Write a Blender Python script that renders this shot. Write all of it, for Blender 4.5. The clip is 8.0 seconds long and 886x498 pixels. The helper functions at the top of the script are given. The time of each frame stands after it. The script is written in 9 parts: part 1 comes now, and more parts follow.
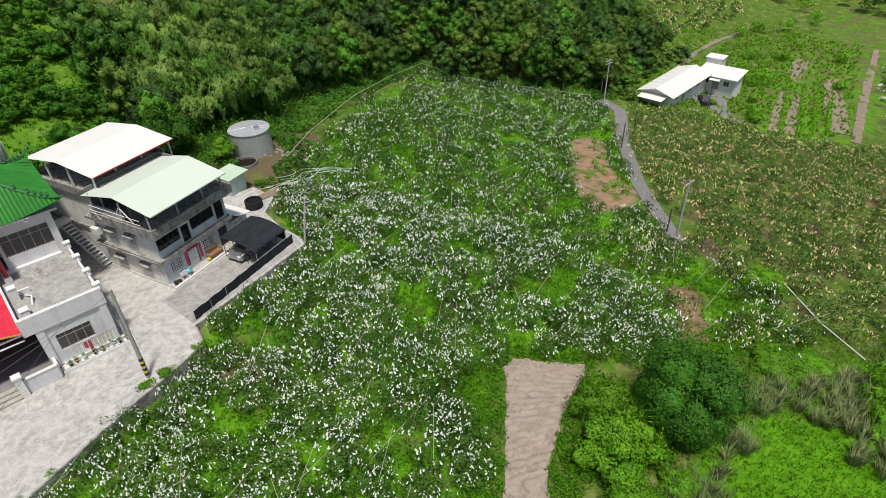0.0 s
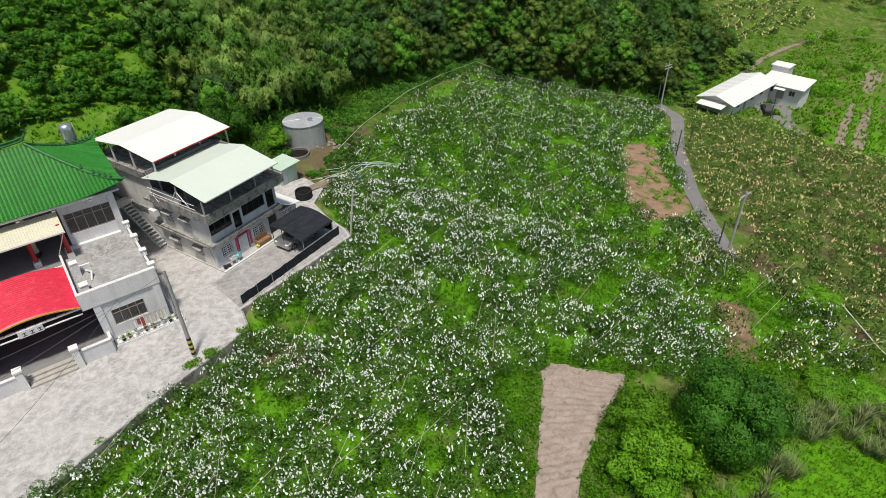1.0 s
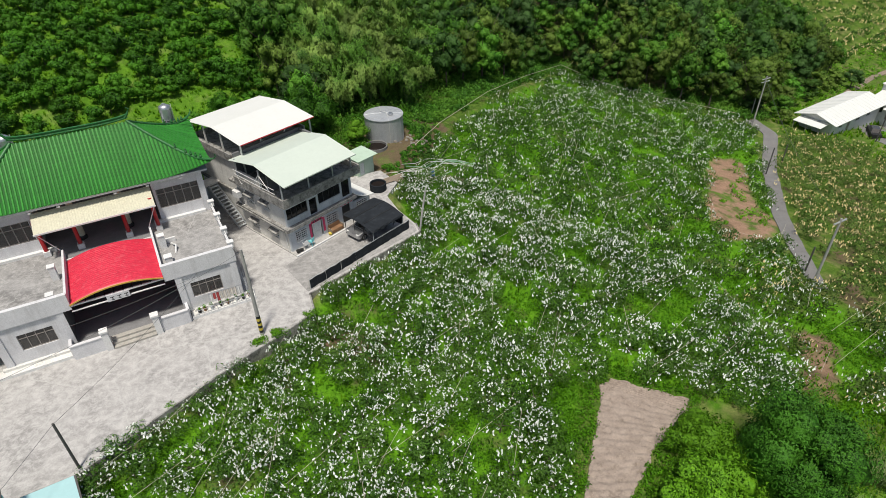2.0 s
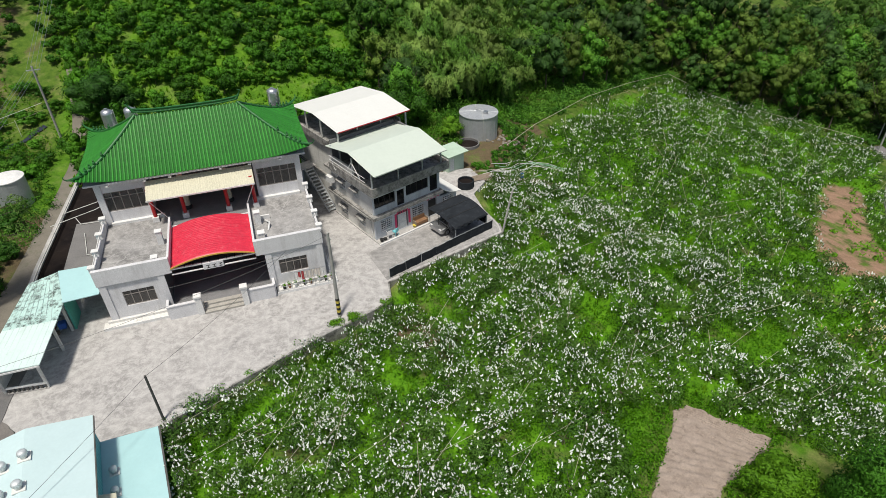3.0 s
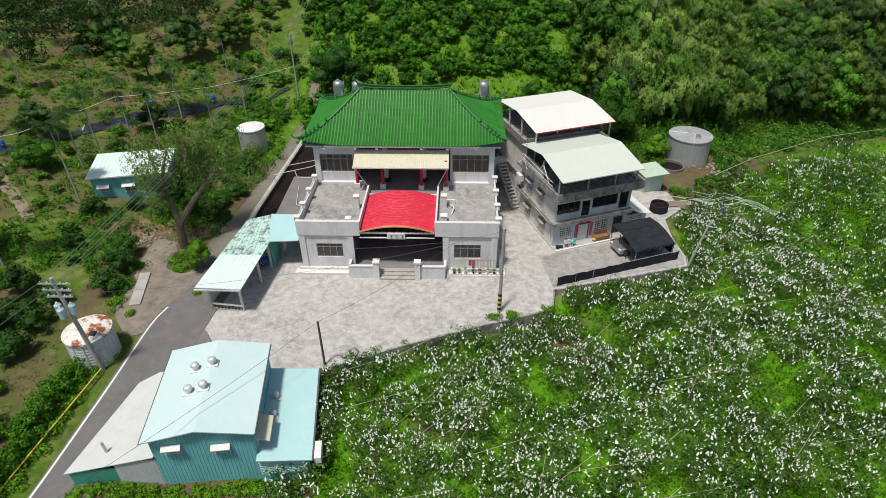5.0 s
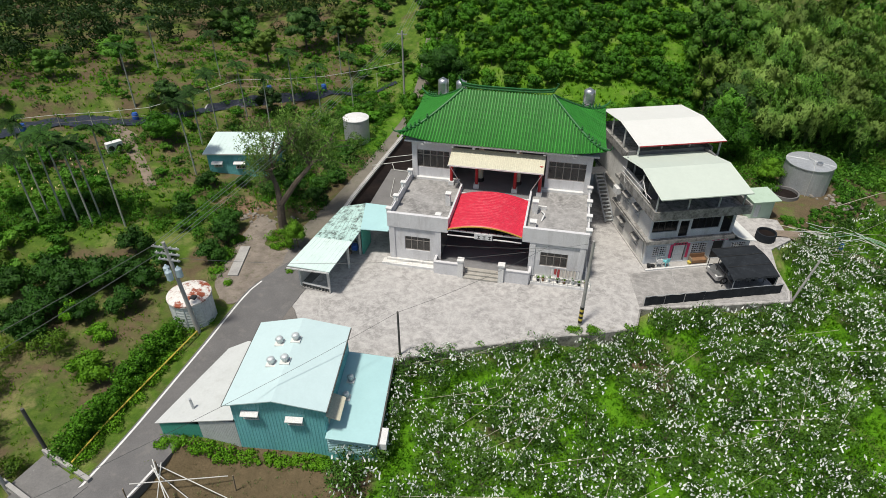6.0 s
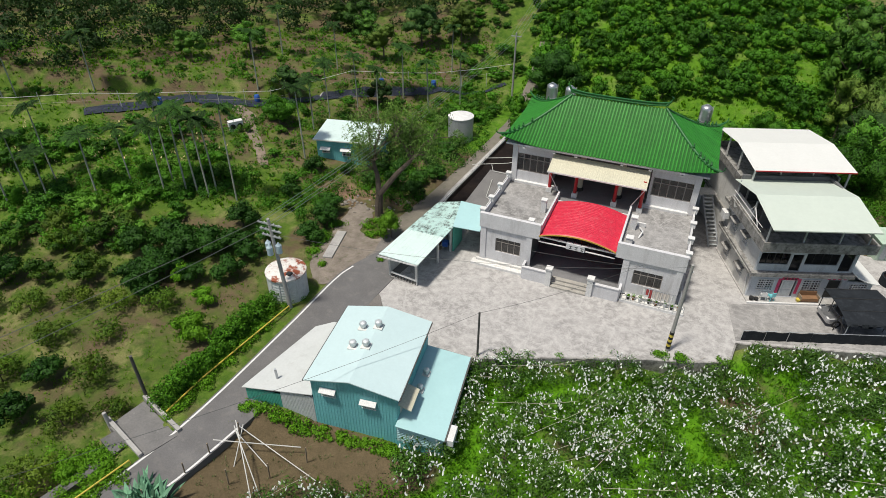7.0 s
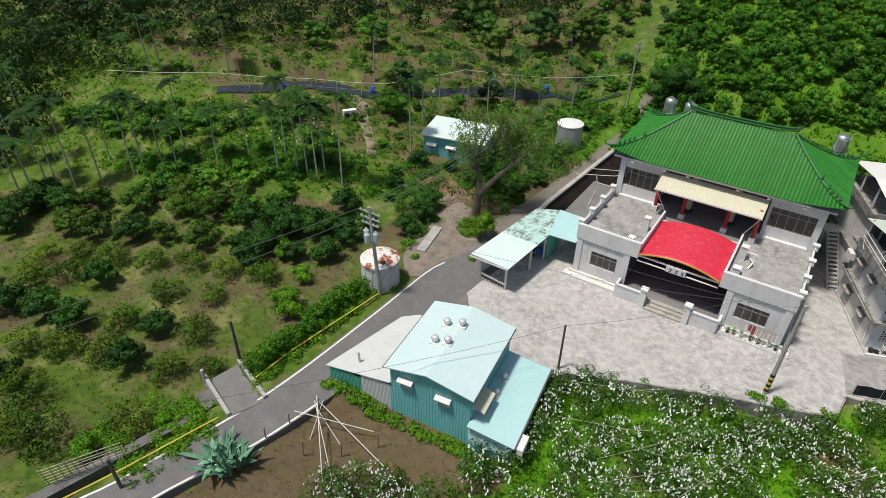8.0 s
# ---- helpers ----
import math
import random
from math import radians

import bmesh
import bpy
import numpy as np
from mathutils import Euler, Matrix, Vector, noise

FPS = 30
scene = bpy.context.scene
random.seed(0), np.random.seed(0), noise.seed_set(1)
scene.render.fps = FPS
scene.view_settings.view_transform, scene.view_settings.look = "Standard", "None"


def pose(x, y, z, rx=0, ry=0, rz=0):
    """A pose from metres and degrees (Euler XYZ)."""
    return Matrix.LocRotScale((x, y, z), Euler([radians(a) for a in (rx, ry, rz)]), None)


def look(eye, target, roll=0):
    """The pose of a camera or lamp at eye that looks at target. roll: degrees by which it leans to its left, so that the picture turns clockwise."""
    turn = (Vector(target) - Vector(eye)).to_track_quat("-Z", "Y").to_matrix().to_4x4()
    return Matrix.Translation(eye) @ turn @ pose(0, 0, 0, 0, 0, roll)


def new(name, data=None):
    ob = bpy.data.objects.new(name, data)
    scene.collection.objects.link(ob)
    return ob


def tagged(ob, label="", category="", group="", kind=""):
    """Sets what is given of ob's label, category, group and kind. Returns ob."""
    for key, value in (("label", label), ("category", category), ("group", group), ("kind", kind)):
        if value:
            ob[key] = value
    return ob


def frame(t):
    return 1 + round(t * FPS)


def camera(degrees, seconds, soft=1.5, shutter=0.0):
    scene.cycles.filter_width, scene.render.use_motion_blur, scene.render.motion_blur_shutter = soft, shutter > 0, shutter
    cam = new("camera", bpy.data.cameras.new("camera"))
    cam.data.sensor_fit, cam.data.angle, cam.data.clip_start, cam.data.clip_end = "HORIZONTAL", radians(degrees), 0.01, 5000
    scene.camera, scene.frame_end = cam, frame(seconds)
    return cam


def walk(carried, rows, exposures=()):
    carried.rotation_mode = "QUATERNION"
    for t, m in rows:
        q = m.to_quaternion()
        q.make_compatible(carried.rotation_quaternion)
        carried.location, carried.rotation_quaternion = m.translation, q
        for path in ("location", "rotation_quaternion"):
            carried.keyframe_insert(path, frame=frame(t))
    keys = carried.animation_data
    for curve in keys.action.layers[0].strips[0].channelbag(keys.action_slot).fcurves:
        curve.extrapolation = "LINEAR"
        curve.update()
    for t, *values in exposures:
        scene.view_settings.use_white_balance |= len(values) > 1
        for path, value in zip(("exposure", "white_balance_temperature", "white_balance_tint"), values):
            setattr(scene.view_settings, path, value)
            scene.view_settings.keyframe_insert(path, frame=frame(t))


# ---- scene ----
cam = camera(73.3, 8.0, soft=0.5)
PATH = [
    (0, (4.227, -39.665, 30.060), (31.500, -9.292, 1.187), -1.52),
    (0.5, (4.243, -39.679, 30.081), (30.242, -8.231, 1.182), -1.42),
    (1, (4.279, -39.697, 30.098), (28.653, -6.997, 1.174), -1.32),
    (2.5, (4.474, -39.767, 30.141), (20.998, -2.420, 1.293), -1.02),
    (3, (4.559, -39.791, 30.153), (17.787, -1.159, 1.298), -0.90),
    (3.5, (4.649, -39.814, 30.166), (14.349, -0.090, 1.392), -0.78),
    (4, (4.741, -39.835, 30.178), (10.817, 0.597, 1.398), -0.66),
    (4.5, (4.832, -39.852, 30.192), (7.207, 1.034, 1.510), -0.52),
    (6, (5.069, -39.872, 30.245), (-3.506, 0.253, 1.670), -0.02),
    (6.5, (5.126, -39.863, 30.267), (-7.120, -0.678, 1.728), 0.19),
    (7, (5.168, -39.846, 30.294), (-10.657, -1.972, 1.744), 0.41),
    (7.5, (5.190, -39.819, 30.325), (-14.186, -3.615, 1.797), 0.65),
    (8, (5.192, -39.780, 30.360), (-17.509, -5.603, 1.783), 0.92),
]
walk(cam, [(t, look(eye, target, roll)) for t, eye, target, roll in PATH], [(0.0, 0.14, 6650, 8), (3.0, 0.05, 6650, 8), (8.0, 0.02, 6650, 8)])

# ---- light ----
world = bpy.data.worlds.new("sky")
scene.world = world
world.use_nodes = True
wn = world.node_tree.nodes
sky = wn.new("ShaderNodeTexSky")
sky.sky_type, sky.sun_disc = 'NISHITA', False
SUN_EL, SUN_AZ = radians(71), radians(214)   # azimuth clockwise from north (+y)
sky.sun_elevation, sky.sun_rotation = SUN_EL, SUN_AZ
sky.air_density, sky.dust_density, sky.ozone_density = 1.0, 2.5, 1.0
world.node_tree.links.new(sky.outputs[0], wn["Background"].inputs[0])
wn["Background"].inputs[1].default_value = 0.086
sun_data = bpy.data.lights.new("sun", 'SUN')
sun_data.energy, sun_data.angle, sun_data.color = 4.0, radians(6.0), (1.0, 0.95, 0.88)
sun = new("sun", sun_data)
SUN_DIR = Vector((math.sin(SUN_AZ) * math.cos(SUN_EL), math.cos(SUN_AZ) * math.cos(SUN_EL), math.sin(SUN_EL)))
sun.matrix_world = look(SUN_DIR * 200, (0, 0, 0))

# ---- materials ----
def nodes_of(name):
    m = bpy.data.materials.new(name)
    m.use_nodes = True
    nt = m.node_tree
    return m, nt, nt.nodes["Principled BSDF"]


def mixc(nt, fac, a, b, mode='MIX'):
    n = nt.nodes.new("ShaderNodeMix")
    n.data_type, n.blend_type = 'RGBA', mode
    for sock, v in ((n.inputs[0], fac), (n.inputs[6], a), (n.inputs[7], b)):
        if isinstance(v, (int, float)):
            sock.default_value = v
        elif isinstance(v, tuple):
            sock.default_value = (*v, 1)
        else:
            nt.links.new(v, sock)
    return n.outputs[2]


def noise_of(nt, scale, detail=4, rough=0.6, coord=None, stretch=None):
    n = nt.nodes.new("ShaderNodeTexNoise")
    n.inputs["Scale"].default_value, n.inputs["Detail"].default_value, n.inputs["Roughness"].default_value = scale, detail, rough
    if coord is None:
        coord = nt.nodes.new("ShaderNodeNewGeometry").outputs["Position"]
    if stretch:
        mp = nt.nodes.new("ShaderNodeMapping")
        mp.inputs["Scale"].default_value = stretch
        nt.links.new(coord, mp.inputs[0])
        coord = mp.outputs[0]
    nt.links.new(coord, n.inputs["Vector"])
    return n.outputs["Fac"]


def ramp(nt, fac, lo, hi):
    n = nt.nodes.new("ShaderNodeMapRange")
    n.inputs[1].default_value, n.inputs[2].default_value = lo, hi
    nt.links.new(fac, n.inputs[0])
    return n.outputs[0]


def times(nt, a, b):
    n = nt.nodes.new("ShaderNodeMath")
    n.operation = 'MULTIPLY'
    for i, v in enumerate((a, b)):
        if isinstance(v, (int, float)):
            n.inputs[i].default_value = v
        else:
            nt.links.new(v, n.inputs[i])
    return n.outputs[0]


def bumped(nt, bsdf, height, strength=0.3, distance=0.05):
    b = nt.nodes.new("ShaderNodeBump")
    b.inputs["Strength"].default_value, b.inputs["Distance"].default_value = strength, distance
    nt.links.new(height, b.inputs["Height"])
    nt.links.new(b.outputs[0], bsdf.inputs["Normal"])


def surface(name, c1, c2, stain=None, rough=0.8, metal=0.0, s1=0.6, s2=9.0, amount=0.5, bump=0.2, streak=False, rnd=0.0, spec=0.5, lo=0.52, hi=0.72, grain_by=1.0):
    """Two colours mixed by broad noise, broken by fine grain, with stains of a third colour."""
    m, nt, b = nodes_of(name)
    broad = ramp(nt, noise_of(nt, s1, 5), 0.3, 0.7)
    fine = noise_of(nt, s2, 6, 0.7)
    col = mixc(nt, broad, c1, c2)
    grain = nt.nodes.new("ShaderNodeHueSaturation")
    gv_ = nt.nodes.new("ShaderNodeMapRange")
    gv_.inputs[1].default_value, gv_.inputs[2].default_value, gv_.inputs[3].default_value, gv_.inputs[4].default_value = 0.25, 0.8, 1 - 0.24 * grain_by, 1 + 0.18 * grain_by
    nt.links.new(fine, gv_.inputs[0])
    nt.links.new(gv_.outputs[0], grain.inputs["Value"])
    nt.links.new(col, grain.inputs["Color"])
    col = grain.outputs[0]
    if stain:
        st = noise_of(nt, s1 * 2.3, 7, 0.72, stretch=(1, 1, 0.12) if streak else None)
        col = mixc(nt, times(nt, ramp(nt, st, lo, hi), amount), col, stain)
    if rnd:
        oi = nt.nodes.new("ShaderNodeObjectInfo")
        hs = nt.nodes.new("ShaderNodeHueSaturation")
        rv = nt.nodes.new("ShaderNodeMapRange")
        rv.inputs[3].default_value, rv.inputs[4].default_value = 1 - rnd, 1 + rnd
        nt.links.new(oi.outputs["Random"], rv.inputs[0])
        nt.links.new(rv.outputs[0], hs.inputs["Value"])
        nt.links.new(col, hs.inputs["Color"])
        col = hs.outputs[0]
    nt.links.new(col, b.inputs["Base Color"])
    b.inputs["Roughness"].default_value, b.inputs["Metallic"].default_value = rough, metal
    b.inputs["Specular IOR Level"].default_value = spec
    if bump:
        bumped(nt, b, fine, bump, 0.03)
    return m


def foliage(name, c1, c2, c3=None, rough=0.55, through_light=0.25, rnd=0.25, fine=6.5):
    """Leaves: colour varies leaf by leaf, plant by plant and in broad patches, with dark leaf gaps painted in; light
    passes through a little.
    """
    m, nt, b = nodes_of(name)
    isl = nt.nodes.new("ShaderNodeNewGeometry").outputs["Random Per Island"]
    clump = ramp(nt, noise_of(nt, 1.1, 3, 0.6), 0.32, 0.68)
    col = mixc(nt, mixc(nt, 0.55, isl, clump), c1, c2)
    # fine near-black noise paints the shade between leaves into the colour
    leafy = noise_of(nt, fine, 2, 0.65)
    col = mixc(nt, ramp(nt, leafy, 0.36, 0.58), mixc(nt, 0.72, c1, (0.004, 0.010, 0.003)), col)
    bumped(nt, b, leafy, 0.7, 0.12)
    if c3:
        col = mixc(nt, ramp(nt, noise_of(nt, 0.22, 3), 0.45, 0.62), col, c3)
    oi = nt.nodes.new("ShaderNodeObjectInfo")
    hs = nt.nodes.new("ShaderNodeHueSaturation")
    rv = nt.nodes.new("ShaderNodeMapRange")
    rv.inputs[3].default_value, rv.inputs[4].default_value = 1 - rnd, 1 + rnd
    nt.links.new(oi.outputs["Random"], rv.inputs[0])
    nt.links.new(rv.outputs[0], hs.inputs["Value"])
    nt.links.new(col, hs.inputs["Color"])
    nt.links.new(hs.outputs[0], b.inputs["Base Color"])
    b.inputs["Roughness"].default_value = rough
    b.inputs["Specular IOR Level"].default_value = 0.2
    tr = nt.nodes.new("ShaderNodeBsdfTranslucent")
    nt.links.new(hs.outputs[0], tr.inputs[0])
    mx = nt.nodes.new("ShaderNodeMixShader")
    mx.inputs[0].default_value = through_light
    nt.links.new(b.outputs[0], mx.inputs[1])
    nt.links.new(tr.outputs[0], mx.inputs[2])
    nt.links.new(mx.outputs[0], nt.nodes["Material Output"].inputs[0])
    return m


CONCRETE = surface("plain_concrete", (0.47, 0.455, 0.435), (0.33, 0.32, 0.305), (0.19, 0.18, 0.17), s1=0.55, s2=4, amount=0.7, bump=0.15)
OLD_CONCRETE = surface("weathered_concrete", (0.72, 0.71, 0.68), (0.58, 0.57, 0.545), (0.15, 0.125, 0.115), s1=0.8, s2=12, amount=0.6, bump=0.2, streak=True, lo=0.55, hi=0.78)
GRIMY = surface("blackened_concrete", (0.38, 0.37, 0.35), (0.23, 0.225, 0.21), (0.055, 0.05, 0.045), s1=1.0, s2=10, amount=0.9, bump=0.25, lo=0.45, hi=0.66)
PORCH = surface("porch_floor_tile", (0.23, 0.23, 0.235), (0.18, 0.18, 0.185), (0.12, 0.12, 0.12), rough=0.6, s1=0.9, s2=9)
PAINT = surface("pale_grey_paint", (0.66, 0.66, 0.675), (0.57, 0.57, 0.585), (0.32, 0.31, 0.30), s1=0.7, s2=14, amount=0.5, bump=0.05, streak=True)
PAINT_COOL = surface("bluish_grey_paint", (0.58, 0.61, 0.64), (0.46, 0.49, 0.52), (0.22, 0.22, 0.22), s1=0.7, s2=14, amount=0.55, bump=0.05, streak=True)
WHITE = surface("white_paint", (0.72, 0.72, 0.71), (0.63, 0.63, 0.62), (0.45, 0.43, 0.40), s1=1.2, s2=10, amount=0.3, bump=0.05)
RED = surface("red_gloss_paint", (0.42, 0.015, 0.02), (0.34, 0.012, 0.018), rough=0.4, s1=1.5, s2=12, bump=0.03)
PINK = surface("pink_red_paper", (0.62, 0.05, 0.14), (0.52, 0.04, 0.12), rough=0.7, s1=2, s2=12, bump=0)
ARCH_RED = surface("red_roof_sheet", (0.64, 0.03, 0.065), (0.56, 0.025, 0.055), (0.74, 0.20, 0.22), rough=0.42, s1=1.0, s2=5, amount=0.35, bump=0.05)
GOLD = surface("yellow_trim", (0.60, 0.36, 0.06), (0.50, 0.30, 0.05), rough=0.5, bump=0)
CREAM = surface("cream_metal", (0.60, 0.575, 0.44), (0.55, 0.525, 0.40), (0.45, 0.41, 0.30), rough=0.5, s1=1, s2=8, amount=0.25, bump=0.03)
TILE = surface("green_glazed_tile", (0.040, 0.255, 0.032), (0.030, 0.195, 0.025), (0.018, 0.12, 0.014), rough=0.45, s1=0.9, s2=7, amount=0.5, bump=0.1, rnd=0.15, spec=0.3)
TILE_BED = surface("green_tile_bed", (0.012, 0.12, 0.012), (0.010, 0.085, 0.010), (0.01, 0.06, 0.01), rough=0.6, s1=1, s2=7, bump=0.15, spec=0.25)
RIDGE = surface("dark_green_ridge", (0.016, 0.15, 0.03), (0.012, 0.10, 0.02), (0.28, 0.30, 0.24), rough=0.5, s1=2.5, s2=10, amount=0.45, bump=0.15)
METAL_WHITE = surface("white_roof_metal", (0.67, 0.675, 0.645), (0.64, 0.645, 0.615), (0.52, 0.49, 0.42), rough=0.5, s1=0.6, s2=5, amount=0.12, bump=0.02, grain_by=0.2)
METAL_PALE = surface("pale_green_roof_metal", (0.54, 0.60, 0.53), (0.51, 0.57, 0.505), (0.42, 0.47, 0.39), rough=0.5, s1=0.6, s2=3, amount=0.12, bump=0.02, grain_by=0.2)
METAL_MINT = surface("mint_metal", (0.45, 0.57, 0.46), (0.41, 0.53, 0.42), (0.25, 0.34, 0.24), rough=0.5, s1=0.8, s2=6, amount=0.4, bump=0.02, grain_by=0.2)
METAL_FROST = surface("frosted_aqua_roof_metal", (0.62, 0.74, 0.71), (0.56, 0.69, 0.66), (0.40, 0.50, 0.46), rough=0.5, s1=0.6, s2=5, amount=0.4, bump=0.02, grain_by=0.2)
METAL_AQUA = surface("aqua_roof_metal", (0.40, 0.62, 0.63), (0.365, 0.575, 0.59), (0.29, 0.46, 0.47), rough=0.45, s1=0.5, s2=5, amount=0.2, bump=0.02, grain_by=0.2)
METAL_ICE = surface("pale_ice_roof_metal", (0.515, 0.65, 0.66), (0.485, 0.62, 0.63), (0.37, 0.49, 0.50), rough=0.45, s1=0.5, s2=5, amount=0.15, bump=0.02, grain_by=0.2)
METAL_GREYWHITE = surface("grey_white_roof_metal", (0.55, 0.57, 0.56), (0.50, 0.52, 0.51), (0.36, 0.36, 0.34), rough=0.5, s1=0.6, s2=6, amount=0.4, bump=0.02, grain_by=0.3)
METAL_AQUA_OLD = surface("worn_aqua_roof_metal", (0.47, 0.66, 0.62), (0.43, 0.61, 0.57), (0.07, 0.09, 0.08), rough=0.55, s1=0.75, s2=5, amount=0.95, lo=0.47, hi=0.60, grain_by=0.5, bump=0.05)
TEAL = surface("teal_metal_siding", (0.165, 0.50, 0.53), (0.145, 0.44, 0.47), (0.10, 0.30, 0.31), rough=0.45, s1=0.6, s2=7, amount=0.3, bump=0.03, streak=True)
TEAL_GREEN = surface("green_metal_siding", (0.09, 0.42, 0.33), (0.08, 0.36, 0.285), (0.06, 0.23, 0.18), rough=0.45, s1=0.6, s2=7, amount=0.3, bump=0.03, streak=True)
VENT = surface("pale_zinc_ventilator", (0.66, 0.70, 0.71), (0.56, 0.60, 0.61), rough=0.5, metal=0.35, s1=2, s2=10, bump=0.02)
GREY_METAL = surface("grey_metal_siding", (0.62, 0.65, 0.65), (0.53, 0.56, 0.56), (0.32, 0.31, 0.29), rough=0.5, metal=0.0, s1=0.8, s2=7, amount=0.4, bump=0.03, streak=True)
GALV = surface("galvanised_steel", (0.52, 0.54, 0.56), (0.43, 0.45, 0.47), (0.26, 0.25, 0.23), rough=0.45, metal=0.4, s1=0.8, s2=9, amount=0.4, bump=0.05, streak=True)
STEEL = surface("stainless_steel", (0.62, 0.63, 0.65), (0.52, 0.53, 0.55), rough=0.4, metal=0.9, s1=2, s2=10, bump=0.02)
RUST = surface("rusty_white_steel", (0.70, 0.68, 0.64), (0.62, 0.60, 0.56), (0.25, 0.06, 0.025), rough=0.7, s1=0.28, s2=6, amount=1.0, bump=0.1, lo=0.47, hi=0.53)
ASPHALT = surface("asphalt", (0.155, 0.151, 0.150), (0.118, 0.115, 0.115), (0.20, 0.188, 0.175), rough=0.9, s1=0.5, s2=14, amount=0.6, bump=0.25)
PATH_GREY = surface("path_concrete", (0.20, 0.195, 0.19), (0.155, 0.15, 0.148), (0.10, 0.095, 0.085), rough=0.9, s1=0.5, s2=9, amount=0.5)


def paving(name, pale, mid, dark, crack, scale=1.0, joints=0.35):
    """Worn paving: cloudy bleached patches, broad grime, thin meandering cracks."""
    m, nt, b = nodes_of(name)
    pos = nt.nodes.new("ShaderNodeNewGeometry").outputs["Position"]
    warp = nt.nodes.new("ShaderNodeTexNoise")
    warp.inputs["Scale"].default_value, warp.inputs["Detail"].default_value = 0.7 * scale, 3
    nt.links.new(pos, warp.inputs["Vector"])
    off = nt.nodes.new("ShaderNodeVectorMath")
    off.operation = 'MULTIPLY_ADD'
    off.inputs[1].default_value = (0.55, 0.55, 0.0)
    nt.links.new(warp.outputs["Color"], off.inputs[0])
    nt.links.new(pos, off.inputs[2])
    cloud = noise_of(nt, 0.75 * scale, 9, 0.78, coord=off.outputs[0])
    broad = noise_of(nt, 0.16 * scale, 4, 0.55)
    fine = noise_of(nt, 8, 6, 0.75)
    col = mixc(nt, ramp(nt, broad, 0.40, 0.62), mid, dark)
    col = mixc(nt, times(nt, ramp(nt, cloud, 0.42, 0.60), 0.9), col, pale)
    spots = noise_of(nt, 2.6 * scale, 5, 0.7)
    col = mixc(nt, times(nt, ramp(nt, spots, 0.58, 0.70), 0.45), col, dark)
    vo = nt.nodes.new("ShaderNodeTexVoronoi")
    vo.feature = 'DISTANCE_TO_EDGE'
    vo.inputs["Scale"].default_value = joints
    nt.links.new(off.outputs[0], vo.inputs["Vector"])
    line = nt.nodes.new("ShaderNodeMapRange")
    line.inputs[1].default_value, line.inputs[2].default_value, line.inputs[3].default_value, line.inputs[4].default_value = 0.003, 0.010, 0.55, 0.0
    nt.links.new(vo.outputs["Distance"], line.inputs[0])
    col = mixc(nt, line.outputs[0], col, crack)
    col = mixc(nt, times(nt, ramp(nt, fine, 0.35, 0.75), 0.3), col, mixc(nt, 0.5, dark, (0.05, 0.05, 0.05)))
    nt.links.new(col, b.inputs["Base Color"])
    b.inputs["Roughness"].default_value = 0.9
    b.inputs["Specular IOR Level"].default_value = 0.3
    bumped(nt, b, fine, 0.2, 0.03)
    return m


DUST = surface("dusty_track", (0.275, 0.235, 0.195), (0.145, 0.122, 0.100), (0.095, 0.098, 0.050), rough=0.95, s1=0.9, s2=8, amount=0.85, bump=0.4)
RAMP = surface("patched_ramp_concrete", (0.19, 0.185, 0.18), (0.14, 0.137, 0.134), (0.45, 0.44, 0.42), rough=0.9, s1=0.9, s2=9, amount=0.8, lo=0.62, hi=0.70)
TRACK = surface("dusty_worn_asphalt", (0.182, 0.168, 0.154), (0.132, 0.123, 0.115), (0.26, 0.230, 0.195), rough=0.92, s1=0.45, s2=9, amount=0.7, bump=0.2)
LANE_GREY = surface("mossy_lane_concrete", (0.205, 0.185, 0.150), (0.145, 0.132, 0.105), (0.085, 0.095, 0.05), rough=0.92, s1=0.5, s2=9, amount=0.6)
DAMP_WALL = surface("damp_dark_concrete", (0.15, 0.148, 0.145), (0.10, 0.098, 0.096), (0.05, 0.048, 0.045), rough=0.85, s1=0.8, s2=9, amount=0.7, bump=0.2)
STEP_STONE = surface("worn_step_stone", (0.42, 0.40, 0.36), (0.34, 0.325, 0.295), (0.2, 0.19, 0.17), s1=1.2, s2=9, amount=0.6)
YARD_PAVING = paving("worn_yard_concrete", (0.52, 0.505, 0.49), (0.375, 0.363, 0.352), (0.275, 0.266, 0.258), (0.50, 0.49, 0.475), 2.3, 0.13)
APRON = paving("grey_apron_concrete", (0.40, 0.388, 0.375), (0.29, 0.282, 0.274), (0.20, 0.195, 0.19), (0.44, 0.43, 0.42), 1.6, 0.2)
ROOF_PAVING = paving("stained_roof_concrete", (0.40, 0.39, 0.38), (0.28, 0.275, 0.27), (0.16, 0.157, 0.153), (0.46, 0.455, 0.445), 2.2, 0.4)
NEAR_BLACK = surface("near_black_surface", (0.018, 0.013, 0.011), (0.010, 0.008, 0.008), (0.04, 0.032, 0.028), rough=0.8, s1=0.5, s2=5, amount=0.5, spec=0.1)
NET = surface("black_shade_net", (0.024, 0.028, 0.034), (0.015, 0.018, 0.022), (0.055, 0.065, 0.075), rough=0.85, s1=1.2, s2=20, amount=0.5, spec=0.15)
# near-black for frames and fittings, and for painted room darkness
DARK = surface("dark_frame_and_room_shade", (0.03, 0.03, 0.03), (0.02, 0.02, 0.02), rough=0.6, bump=0)
# dark base colour stands in for the dimness of recesses and rooms
INTERIOR = surface("plaster_with_indoor_shade", (0.16, 0.16, 0.165), (0.12, 0.12, 0.125), rough=0.8, s1=1, s2=8)
